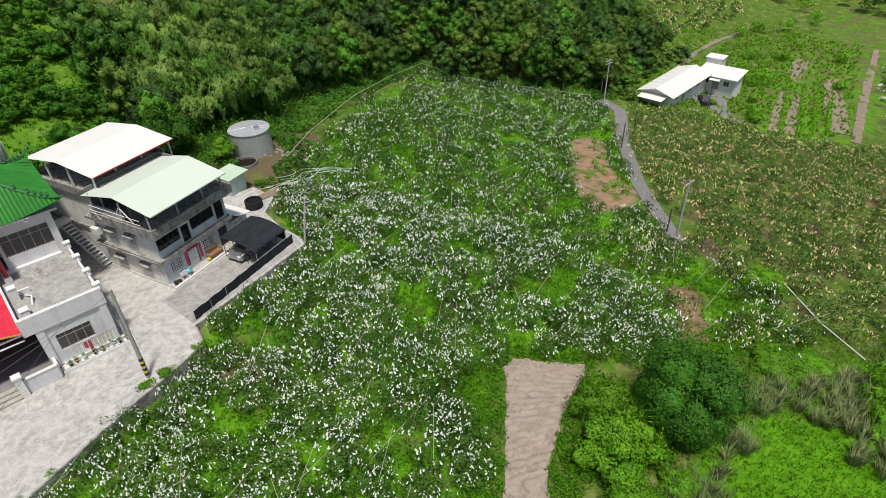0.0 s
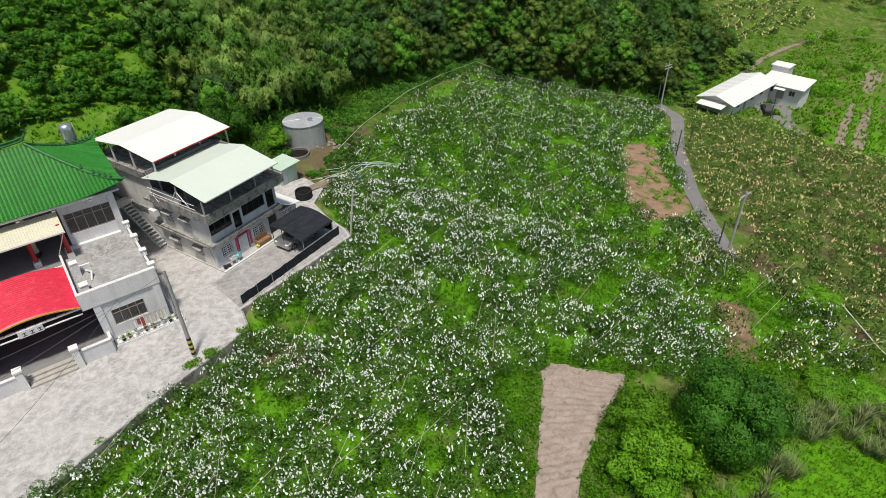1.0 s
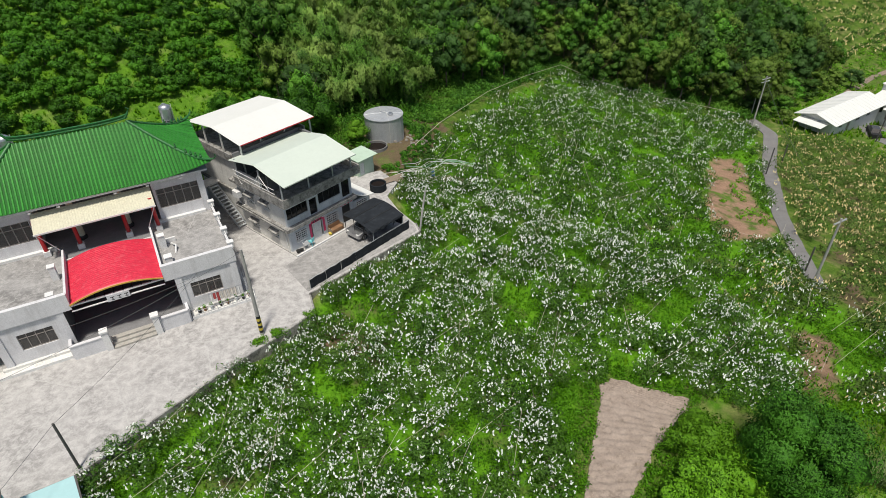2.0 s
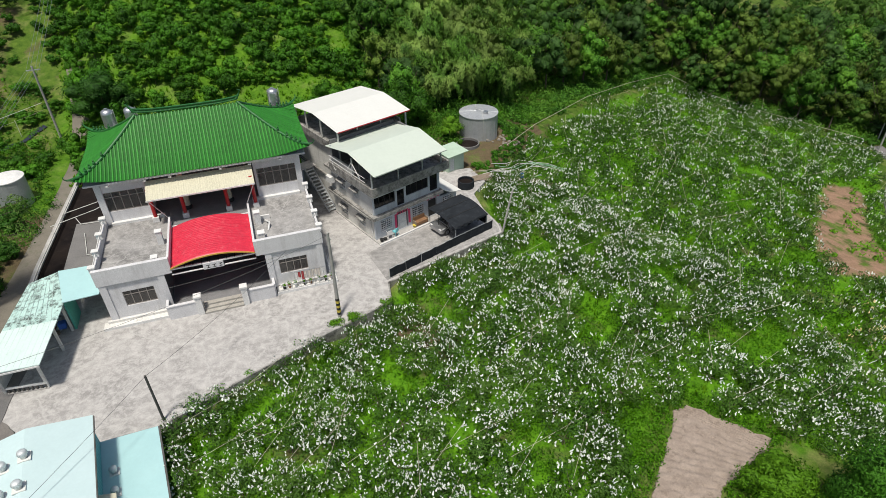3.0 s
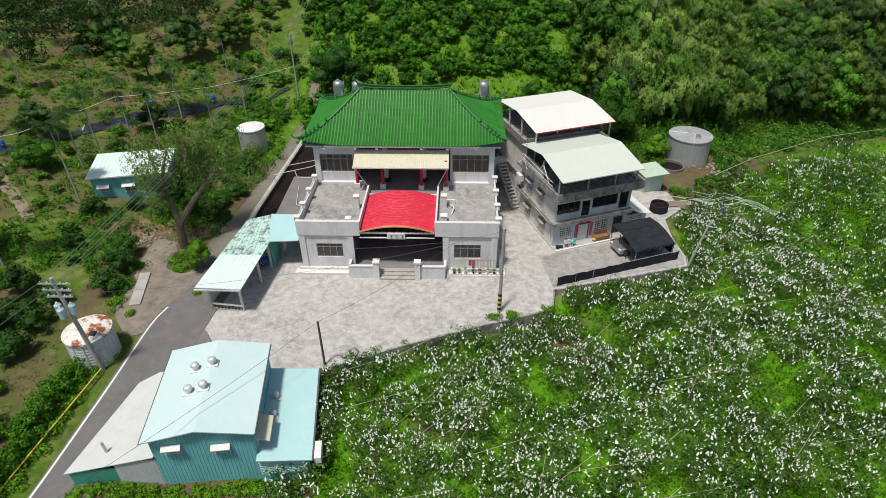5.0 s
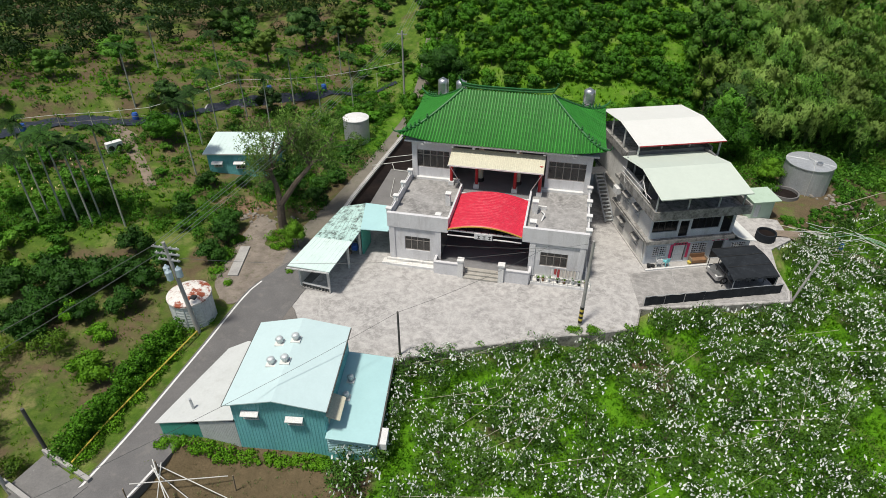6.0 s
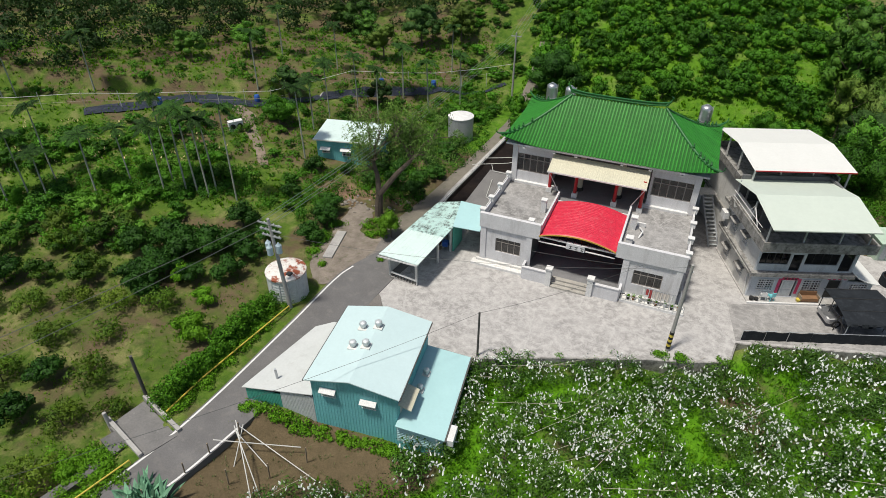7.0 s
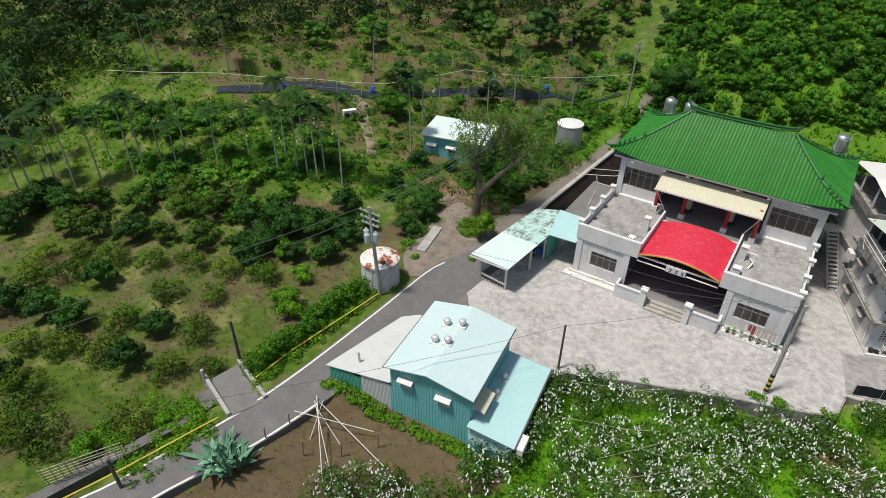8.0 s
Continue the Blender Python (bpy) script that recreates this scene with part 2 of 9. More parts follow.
BROWN_FRAME = surface("bronze_window_frame", (0.30, 0.27, 0.25), (0.24, 0.22, 0.20), rough=0.5, s1=2, s2=10, bump=0)
WOOD = surface("weathered_wood", (0.30, 0.24, 0.17), (0.22, 0.17, 0.12), (0.12, 0.10, 0.08), rough=0.85, s1=1.5, s2=14, bump=0.2)
BAMBOO = surface("dry_bamboo", (0.50, 0.46, 0.36), (0.40, 0.37, 0.29), (0.25, 0.22, 0.17), rough=0.7, s1=1.5, s2=12, bump=0.05)
PVC = surface("white_pipe", (0.66, 0.66, 0.63), (0.56, 0.56, 0.53), rough=0.5, s1=1, s2=8, bump=0)
POLE = surface("concrete_pole", (0.40, 0.39, 0.37), (0.32, 0.31, 0.30), (0.20, 0.19, 0.18), rough=0.85, s1=1, s2=12, bump=0.1)
POLE_DARK = surface("dark_pole", (0.10, 0.095, 0.09), (0.07, 0.066, 0.062), rough=0.8, s1=1, s2=12, bump=0.1)
YELLOW = surface("yellow_paint", (0.66, 0.52, 0.08), (0.55, 0.43, 0.07), (0.30, 0.24, 0.08), rough=0.6, s1=1.2, s2=9, amount=0.4, bump=0)
BLACK = surface("black_paint", (0.02, 0.02, 0.02), (0.015, 0.015, 0.015), rough=0.6, bump=0)
ORANGE = surface("brown_cover", (0.26, 0.14, 0.07), (0.20, 0.11, 0.055), rough=0.8, s1=2, s2=12)
BLUE = surface("blue_plastic", (0.03, 0.11, 0.42), (0.025, 0.09, 0.34), rough=0.45, bump=0)
AQUA_PLASTIC = surface("aqua_plastic", (0.20, 0.62, 0.66), (0.17, 0.54, 0.58), rough=0.45, bump=0)
PIPE_GREEN = surface("pale_green_pipe", (0.34, 0.56, 0.38), (0.28, 0.48, 0.34), rough=0.5, bump=0)
# pale tone puts the sheen of the overhead lines into their colour
CABLE_PALE = surface("sheen_toned_cable", (0.17, 0.21, 0.21), (0.14, 0.17, 0.17), rough=0.5, bump=0)
CABLE = surface("dark_cable", (0.07, 0.08, 0.08), (0.05, 0.055, 0.055), rough=0.6, bump=0)
ROCK = surface("field_stone", (0.27, 0.25, 0.215), (0.20, 0.18, 0.15), (0.12, 0.11, 0.09), rough=0.9, s1=1.5, s2=8, bump=0.3, rnd=0.2)
TREE_BARK = surface("tree_bark", (0.13, 0.10, 0.075), (0.09, 0.07, 0.055), (0.22, 0.20, 0.17), rough=0.9, s1=2, s2=14, bump=0.3)
PALM_BARK = surface("palm_trunk", (0.42, 0.43, 0.37), (0.33, 0.34, 0.29), (0.18, 0.19, 0.15), rough=0.85, s1=1.5, s2=10, bump=0.1)
BAG_WHITE = surface("white_paper_bag", (0.78, 0.82, 0.77), (0.70, 0.74, 0.69), rough=0.7, s1=3, s2=20, bump=0)
BAG_CREAM = surface("cream_paper_bag", (0.80, 0.60, 0.22), (0.84, 0.74, 0.46), rough=0.7, s1=3, s2=20, bump=0)
CLOTH_A = surface("red_cloth", (0.40, 0.06, 0.06), (0.30, 0.05, 0.05), rough=0.9)
CLOTH_B = surface("dark_cloth", (0.06, 0.07, 0.10), (0.04, 0.05, 0.07), rough=0.9)
CLOTH_C = surface("pale_cloth", (0.62, 0.58, 0.52), (0.52, 0.48, 0.44), rough=0.9)
TYRE = surface("rubber", (0.02, 0.02, 0.02), (0.015, 0.015, 0.015), rough=0.85, bump=0)

# grey-brown base colour imitates sky reflected in the panes
GLASS, g_nt, g_b = nodes_of("tinted_glass")
g_b.inputs["Base Color"].default_value = (0.10, 0.095, 0.092, 1)
g_b.inputs["Roughness"].default_value, g_b.inputs["Transmission Weight"].default_value = 0.06, 0.45
g_b.inputs["IOR"].default_value = 1.45

# darker copy of the glass: unlit depth of the upper openings as colour
GLASS_DARK, g_nt, g_b = nodes_of("unlit_opening_glass")
g_b.inputs["Base Color"].default_value = (0.02, 0.021, 0.023, 1)
g_b.inputs["Roughness"].default_value, g_b.inputs["Transmission Weight"].default_value = 0.08, 0.5

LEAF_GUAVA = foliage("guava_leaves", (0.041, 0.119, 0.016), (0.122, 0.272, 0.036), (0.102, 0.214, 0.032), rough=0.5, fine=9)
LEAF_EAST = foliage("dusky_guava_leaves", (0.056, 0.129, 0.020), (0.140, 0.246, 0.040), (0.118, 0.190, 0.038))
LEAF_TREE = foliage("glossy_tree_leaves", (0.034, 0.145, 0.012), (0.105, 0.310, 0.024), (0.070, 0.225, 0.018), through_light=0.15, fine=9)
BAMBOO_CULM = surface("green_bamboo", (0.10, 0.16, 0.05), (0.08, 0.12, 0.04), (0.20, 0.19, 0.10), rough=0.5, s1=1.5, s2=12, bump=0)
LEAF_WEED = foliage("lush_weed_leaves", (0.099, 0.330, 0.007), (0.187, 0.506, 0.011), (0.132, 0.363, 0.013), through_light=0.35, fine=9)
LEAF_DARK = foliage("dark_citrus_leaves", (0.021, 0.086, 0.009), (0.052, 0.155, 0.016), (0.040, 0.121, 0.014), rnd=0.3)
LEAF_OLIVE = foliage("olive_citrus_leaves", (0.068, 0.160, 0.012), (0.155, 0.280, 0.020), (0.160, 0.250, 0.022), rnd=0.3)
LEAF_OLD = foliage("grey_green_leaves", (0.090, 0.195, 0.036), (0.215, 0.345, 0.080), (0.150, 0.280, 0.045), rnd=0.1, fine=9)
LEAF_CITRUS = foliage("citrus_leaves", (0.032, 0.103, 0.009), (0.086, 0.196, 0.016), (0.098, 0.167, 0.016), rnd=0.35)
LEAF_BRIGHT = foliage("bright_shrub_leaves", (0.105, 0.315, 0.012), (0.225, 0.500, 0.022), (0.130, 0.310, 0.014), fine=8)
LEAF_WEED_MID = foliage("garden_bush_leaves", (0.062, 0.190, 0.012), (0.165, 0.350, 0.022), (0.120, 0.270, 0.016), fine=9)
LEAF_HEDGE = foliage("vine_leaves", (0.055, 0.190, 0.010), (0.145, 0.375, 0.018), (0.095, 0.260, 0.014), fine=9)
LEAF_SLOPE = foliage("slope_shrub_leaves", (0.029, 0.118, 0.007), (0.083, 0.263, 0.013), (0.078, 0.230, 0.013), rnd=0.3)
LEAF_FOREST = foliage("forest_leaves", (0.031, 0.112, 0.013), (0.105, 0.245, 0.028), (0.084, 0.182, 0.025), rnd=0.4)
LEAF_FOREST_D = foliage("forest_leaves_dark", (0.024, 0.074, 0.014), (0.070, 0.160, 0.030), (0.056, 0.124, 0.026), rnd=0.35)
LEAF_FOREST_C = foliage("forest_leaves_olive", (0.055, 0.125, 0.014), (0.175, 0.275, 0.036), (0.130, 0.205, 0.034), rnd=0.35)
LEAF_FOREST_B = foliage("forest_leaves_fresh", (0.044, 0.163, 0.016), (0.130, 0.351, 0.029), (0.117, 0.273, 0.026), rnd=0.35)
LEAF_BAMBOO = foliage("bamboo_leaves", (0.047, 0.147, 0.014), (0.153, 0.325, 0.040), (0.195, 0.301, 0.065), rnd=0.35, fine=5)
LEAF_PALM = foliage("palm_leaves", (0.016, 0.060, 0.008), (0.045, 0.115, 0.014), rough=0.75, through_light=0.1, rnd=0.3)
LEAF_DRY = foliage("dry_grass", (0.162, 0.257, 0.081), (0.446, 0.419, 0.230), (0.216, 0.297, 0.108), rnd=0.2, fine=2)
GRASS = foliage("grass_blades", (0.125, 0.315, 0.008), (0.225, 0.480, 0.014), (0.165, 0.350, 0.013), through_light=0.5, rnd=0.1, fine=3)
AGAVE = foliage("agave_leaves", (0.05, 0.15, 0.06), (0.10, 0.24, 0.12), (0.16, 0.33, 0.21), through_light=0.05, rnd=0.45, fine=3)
PLASTIC_BLACK = surface("black_mulch_film", (0.03, 0.036, 0.055), (0.02, 0.024, 0.036), (0.10, 0.11, 0.14), rough=0.35, s1=1.5, s2=6, amount=0.6, bump=0.4)
DRY_PLOT = surface("dry_stubble_soil", (0.33, 0.27, 0.225), (0.25, 0.20, 0.165), (0.13, 0.10, 0.075), rough=0.95, s1=0.9, s2=7, amount=0.85, bump=0.5)
DIRT = surface("bare_dirt", (0.27, 0.215, 0.165), (0.185, 0.145, 0.108), (0.10, 0.095, 0.055), rough=0.95, s1=0.8, s2=8, amount=0.6, bump=0.4)

# ---- mesh helpers ----
class Geo:
    """Vertices and faces collected piece by piece."""

    def __init__(self):
        self.v, self.f = [], []

    def add(self, vs, fs):
        k = len(self.v)
        self.v.extend(tuple(p) for p in vs)
        self.f.extend(tuple(k + i for i in f) for f in fs)
        return self

    def box(self, x0, x1, y0, y1, z0, z1):
        vs = [(x, y, z) for z in (z0, z1) for y in (y0, y1) for x in (x0, x1)]
        return self.add(vs, [(0, 2, 3, 1), (4, 5, 7, 6), (0, 1, 5, 4), (2, 6, 7, 3), (0, 4, 6, 2), (1, 3, 7, 5)])

    def prism(self, poly, z0, z1):
        n = len(poly)
        zs = z1 if isinstance(z1, (list, tuple)) else [z1] * n
        zb = z0 if isinstance(z0, (list, tuple)) else [z0] * n
        vs = [(x, y, b) for (x, y), b in zip(poly, zb)] + [(x, y, z) for (x, y), z in zip(poly, zs)]
        fs = [tuple(range(n - 1, -1, -1)), tuple(range(n, 2 * n))]
        fs += [(i, (i + 1) % n, n + (i + 1) % n, n + i) for i in range(n)]
        return self.add(vs, fs)

    def slab(self, quad, thick):
        """A plate under four (or more) 3D points."""
        n = len(quad)
        vs = [Vector(p) for p in quad] + [Vector(p) - Vector((0, 0, thick)) for p in quad]
        fs = [tuple(range(n)), tuple(range(2 * n - 1, n - 1, -1))]
        fs += [(i, n + i, n + (i + 1) % n, (i + 1) % n) for i in range(n)]
        return self.add(vs, fs)

    def tube(self, pts, r, n=6, r1=None, cap=True):
        pts = [Vector(p) for p in pts]
        m, vs, fs = len(pts), [], []
        for i, p in enumerate(pts):
            d = (pts[min(i + 1, m - 1)] - pts[max(i - 1, 0)]).normalized()
            a = d.orthogonal().normalized() if abs(d.z) > 0.9 else d.cross(Vector((0, 0, 1))).normalized()
            b = d.cross(a)
            rr = r if r1 is None else r + (r1 - r) * i / (m - 1)
            vs += [p + (a * math.cos(6.28319 * j / n) + b * math.sin(6.28319 * j / n)) * rr for j in range(n)]
        for i in range(m - 1):
            fs += [(i * n + j, i * n + (j + 1) % n, (i + 1) * n + (j + 1) % n, (i + 1) * n + j) for j in range(n)]
        if cap:
            fs += [tuple(range(n - 1, -1, -1)), tuple((m - 1) * n + j for j in range(n))]
        return self.add(vs, fs)

    def lathe(self, x, y, prof, n=24):
        """A turned shape about the upright line through x, y. prof: radius and height."""
        vs, fs, m = [], [], len(prof)
        for r, z in prof:
            vs += [(x + r * math.cos(6.28319 * j / n), y + r * math.sin(6.28319 * j / n), z) for j in range(n)]
        for i in range(m - 1):
            fs += [(i * n + j, i * n + (j + 1) % n, (i + 1) * n + (j + 1) % n, (i + 1) * n + j) for j in range(n)]
        if prof[0][0] > 0.001:
            fs.append(tuple(range(n - 1, -1, -1)))
        if prof[-1][0] > 0.001:
            fs.append(tuple((m - 1) * n + j for j in range(n)))
        return self.add(vs, fs)

    def ribs(self, p0, along, up, n, depth, normal, flat=0.5):
        """Ribbed metal sheet: n ribs side by side along a direction, each running the length of up."""
        p0, along, up, normal = Vector(p0), Vector(along), Vector(up), Vector(normal)
        vs = []
        for i in range(n):
            for f, h in ((0.0, 0), (flat, 0), (flat + 0.12, 1), (0.88, 1)):
                q = p0 + along * ((i + f) / n) + normal * (depth * h)
                vs += [q, q + up]
        q = p0 + along
        vs += [q, q + up]
        return self.add(vs, [(2 * i, 2 * i + 2, 2 * i + 3, 2 * i + 1) for i in range(4 * n)])

    def wall(self, axis, a0, a1, u0, u1, z0, z1, holes=()):
        """A wall of thickness a0..a1 across axis x or y, from u0 to u1, with holes (u0, u1, z0, z1) cut through."""
        us = sorted({u0, u1, *(min(max(h[i], u0), u1) for h in holes for i in (0, 1))})
        zs = sorted({z0, z1, *(min(max(h[i], z0), z1) for h in holes for i in (2, 3))})
        nu_, nz_ = len(us) - 1, len(zs) - 1
        solid = [[not any(h[0] < (us[i] + us[i + 1]) / 2 < h[1] and h[2] < (zs[j] + zs[j + 1]) / 2 < h[3] for h in holes) for j in range(nz_)] for i in range(nu_)]
        vs, fs, seen = [], [], {}

        def vert(i, j, side):
            key = (i, j, side)
            if key not in seen:
                seen[key] = len(vs)
                a = a1 if side else a0
                vs.append((us[i], a, zs[j]) if axis == 'y' else (a, us[i], zs[j]))
            return seen[key]

        def quad(*ks):
            q = [vert(*k) for k in ks]
            fs.append(tuple(q if axis == 'y' else q[::-1]))

        def filled(i, j):
            return 0 <= i < nu_ and 0 <= j < nz_ and solid[i][j]

        for i in range(nu_):
            for j in range(nz_):
                if not solid[i][j]:
                    continue
                quad((i, j, 0), (i + 1, j, 0), (i + 1, j + 1, 0), (i, j + 1, 0))
                quad((i, j + 1, 1), (i + 1, j + 1, 1), (i + 1, j, 1), (i, j, 1))
                if not filled(i - 1, j):
                    quad((i, j, 0), (i, j + 1, 0), (i, j + 1, 1), (i, j, 1))
                if not filled(i + 1, j):
                    quad((i + 1, j + 1, 0), (i + 1, j, 0), (i + 1, j, 1), (i + 1, j + 1, 1))
                if not filled(i, j - 1):
                    quad((i + 1, j, 0), (i, j, 0), (i, j, 1), (i + 1, j, 1))
                if not filled(i, j + 1):
                    quad((i, j + 1, 0), (i + 1, j + 1, 0), (i + 1, j + 1, 1), (i, j + 1, 1))
        self.add(vs, fs)
        return self


def mesh_of(name, geo, material, smooth=False):
    me = bpy.data.meshes.new(name)
    if isinstance(geo, Geo):
        me.from_pydata(geo.v, [], geo.f)
    else:
        me.from_pydata(geo[0].tolist(), [], geo[1].tolist())
        if len(geo) == 3:
            me.polygons.foreach_set("use_smooth", [True] * len(me.polygons))
            me.normals_split_custom_set_from_vertices(geo[2].tolist())
    me.materials.append(material)
    if smooth:
        me.polygons.foreach_set("use_smooth", [True] * len(me.polygons))
    me.update()
    return me


def thing(name, label, category, m=None, group="", kind=""):
    ob = new(name)
    ob.empty_display_size = 0.3
    if m is not None:
        ob.matrix_basis = m
    return tagged(ob, label, category, group, kind)


def part(name, geo, material, parent=None, label="", smooth=False):
    me = geo if isinstance(geo, bpy.types.Mesh) else mesh_of(name, geo, material, smooth)
    ob = new(name, me)
    ob.parent = parent
    if label:
        tagged(ob, label)
    return ob


def single(name, geo, material, label, category="", group="", kind="", smooth=False, m=None):
    me = geo if isinstance(geo, bpy.types.Mesh) else mesh_of(name, geo, material, smooth)
    ob = new(name, me)
    if m is not None:
        ob.matrix_basis = m
    return tagged(ob, label, category, group, kind)


def window(parent, axis, pos, u0, u1, z0, z1, n, frame_mat, pane_mat, depth=0.08, bar=0.05, rows=1, name="window"):
    """A window in the plane axis = pos: its frame, and each pane as a sub-part."""
    cuts = [u0 + (u1 - u0) * i / n for i in range(n + 1)]
    levels = [z0, z0 + (z1 - z0) * 0.72, z1] if rows == 2 else [z0, z1]

    def edges(line, k):
        return line[k] + (bar if k == 0 else bar / 2), line[k + 1] - (bar if k + 2 == len(line) else bar / 2)
    holes = [edges(cuts, i) + edges(levels, j) for i in range(n) for j in range(len(levels) - 1)]
    g = Geo().wall(axis, pos - depth / 2, pos + depth / 2, u0, u1, z0, z1, holes)
    w = part(name, g, frame_mat, parent)
    for i in range(n):
        for j in range(len(levels) - 1):
            pg = Geo()
            a, b, c, d = cuts[i] + bar / 2, cuts[i + 1] - bar / 2, levels[j] + bar / 2, levels[j + 1] - bar / 2
            if axis == 'y':
                pg.box(a, b, pos - 0.008, pos + 0.008, c, d)
            else:
                pg.box(pos - 0.008, pos + 0.008, a, b, c, d)
            part("pane", pg, pane_mat, w).visible_shadow = False
    return w


def grille(axis, pos, u0, u1, z0, z1, nu, nz, r=0.02):
    """Thin security bars over a window."""
    g = Geo()
    for i in range(nu + 1):
        u = u0 + (u1 - u0) * i / nu
        g.box(u - r, u + r, pos - r, pos + r, z0, z1) if axis == 'y' else g.box(pos - r, pos + r, u - r, u + r, z0, z1)
    for j in range(nz + 1):
        z = z0 + (z1 - z0) * j / nz
        g.box(u0, u1, pos - r * 1.6, pos + r * 1.6, z - r, z + r) if axis == 'y' else g.box(pos - r * 1.6, pos + r * 1.6, u0, u1, z - r, z + r)
    return g


def cable(p, q, sag, r=0.02, n=10):
    p, q = Vector(p), Vector(q)
    pts = [p.lerp(q, i / n) - Vector((0, 0, sag * 4 * (i / n) * (1 - i / n))) for i in range(n + 1)]
    return Geo().tube(pts, r, 4)

# ---- ground ----
def sstep(a, b, v):
    t = np.clip((v - a) / (b - a), 0, 1)
    return t * t * (3 - 2 * t)


def height(x, y):
    """The lie of the land: flat yard, lower orchard, hills to the north and west."""
    x, y = np.asarray(x, float), np.asarray(y, float)
    edge = np.interp(x, [-21, -19, -15.6, -12, -6.5, -5, -4, 0.7, 7.2, 12, 23.6, 24.6, 25.2, 27, 30, 38, 52, 80, 110], [-50, -34, -22.2, -19.8, -18.7, -14, -11.6, -9.4, -6.8, -4.6, 0.6, 2.4, 8.4, 10.4, 13.5, 21, 31, 48, 60])
    drop = -1.3 * sstep(-1.3, 0.9, edge - y) * np.interp(x, [-16, -13, -6], [0.4, 0.85, 1.0])
    e = np.maximum(0, x - 28)
    e = e * e / (e + 8)
    fall = -0.2 * np.minimum(e, 45) - 0.12 * np.clip(e - 45, 0, 70)
    north = np.interp(x, [-60, -40, -16, -10, 10, 22, 28, 43, 61, 78, 84, 91, 98, 104, 130, 180, 230], [62, 48, 34, 22, 21, 25, 29, 34.5, 40, 53, 41, 30, 22, 20, 26, 36, 30])
    d = y - north
    d = np.maximum(d, 0)
    hill = 0.34 * d * d / (d + 6)
    hill = 42 * np.tanh(hill / 42)
    west = 0.13 * np.maximum(0, -x - 24) * sstep(-22, 10, y) * (1 - sstep(60, 110, -x)) + 4.7 * sstep(60, 110, -x) * sstep(-22, 10, y)
    terrace = 1.3 * sstep(-0.8, 0.8, y - np.interp(x, [-90, -62, -45, -26, -15], [-2, 10, 21, 35, 44]) + 1.5) * sstep(22, 28, -x)
    far_west = 0.30 * np.maximum(0, -x - 88) * sstep(-10, 20, y)
    low = -1.0 * sstep(20.6, 22.5, -x) * sstep(4, 10, -y) * (1 - 0.6 * sstep(45, 90, -x))
    lumps = 0.12 * np.sin(x * 0.9 + 1.3 * np.sin(y * 0.5)) * np.sin(y * 0.8 + np.sin(x * 0.6)) * sstep(20, 40, np.hypot(x, y + 3))
    return drop + fall + hill + west + terrace + far_west + low + lumps


def height1(x, y):
    return float(height(x, y))


def spaced(lo, hi, fine0, fine1, step, grow):
    """Grid lines: even inside fine0..fine1, wider and wider outside."""
    mid = list(np.arange(fine0, fine1 + step / 2, step))
    out, v, s = [], fine1, step
    while v < hi:
        s *= grow
        v += s
        out.append(v)
    low, v, s = [], fine0, step
    while v > lo:
        s *= grow
        v -= s
        low.append(v)
    return np.array(low[::-1] + mid + out)


def in_poly(x, y, poly):
    """Whether points lie inside a polygon."""
    inside = np.zeros(np.shape(x), bool)
    n = len(poly)
    for i in range(n):
        (x0, y0), (x1, y1) = poly[i], poly[(i + 1) % n]
        cross = ((y0 > y) != (y1 > y)) & (x < (x1 - x0) * (y - y0) / ((y1 - y0) if y1 != y0 else 1e-9) + x0)
        inside ^= cross
    return inside


ORCHARD = [(-3.6, -12.0), (0.7, -9.7), (7.2, -7.2), (12.6, -4.6), (13.6, -2.9), (24.2, 0.7), (25.4, 3.0), (25.6, 8.0), (27.6, 9.8), (31, 14), (38, 21.3), (52, 32), (80, 48.5), (84, 39), (91, 27), (95.6, 17.5),
           (82.2, 6.0), (66.5, -6.2), (54.6, -18), (53.2, -27.5), (48.6, -34.6), (45.0, -33.8), (41.0, -30.0), (36, -27.4), (32.2, -24.6), (30.6, -22.2), (28.0, -19.2), (26.0, -19.8), (18.6, -27.0), (8, -36), (-8, -34), (-12.5, -27.5), (-10.0, -23.2), (-5.4, -21.6), (-3.0, -20.4)]
EAST = [(97, 12.5), (103, 5.5), (105, -4), (106, -14), (115, -24), (112, -42), (60, -46), (50, -40), (50.6, -35.6), (54.6, -28), (56.2, -20), (68.2, -8.6), (83.6, 3.6)]
PINK_SOIL = [(76.1, 9.4), (80.5, 7.5), (68.5, -2.6), (65, -8.2), (60.4, -10.9), (54.7, -9.1), (57.1, -5), (68, 4)]
PLOT = [(24.2, -18.9), (27.6, -19.6), (29.8, -22.6), (31.9, -24.4), (25.5, -27.2), (21.4, -29.2), (15.5, -35), (12, -32.5), (18.6, -26.2)]
FIELDS = [(106.5, -6.5), (156, 14), (236, 20), (240, -10), (116, -19)]
BROWN = [(-16.3, -21), (-9.6, -19.4), (-3.6, -19.0), (-4.5, -25), (-9, -31), (-14, -36), (-18.5, -34)]
CITRUS = [(-21.5, -10), (-27, -2.5), (-40, -6), (-62, -18), (-62, -45), (-24, -45), (-21.8, -30)]
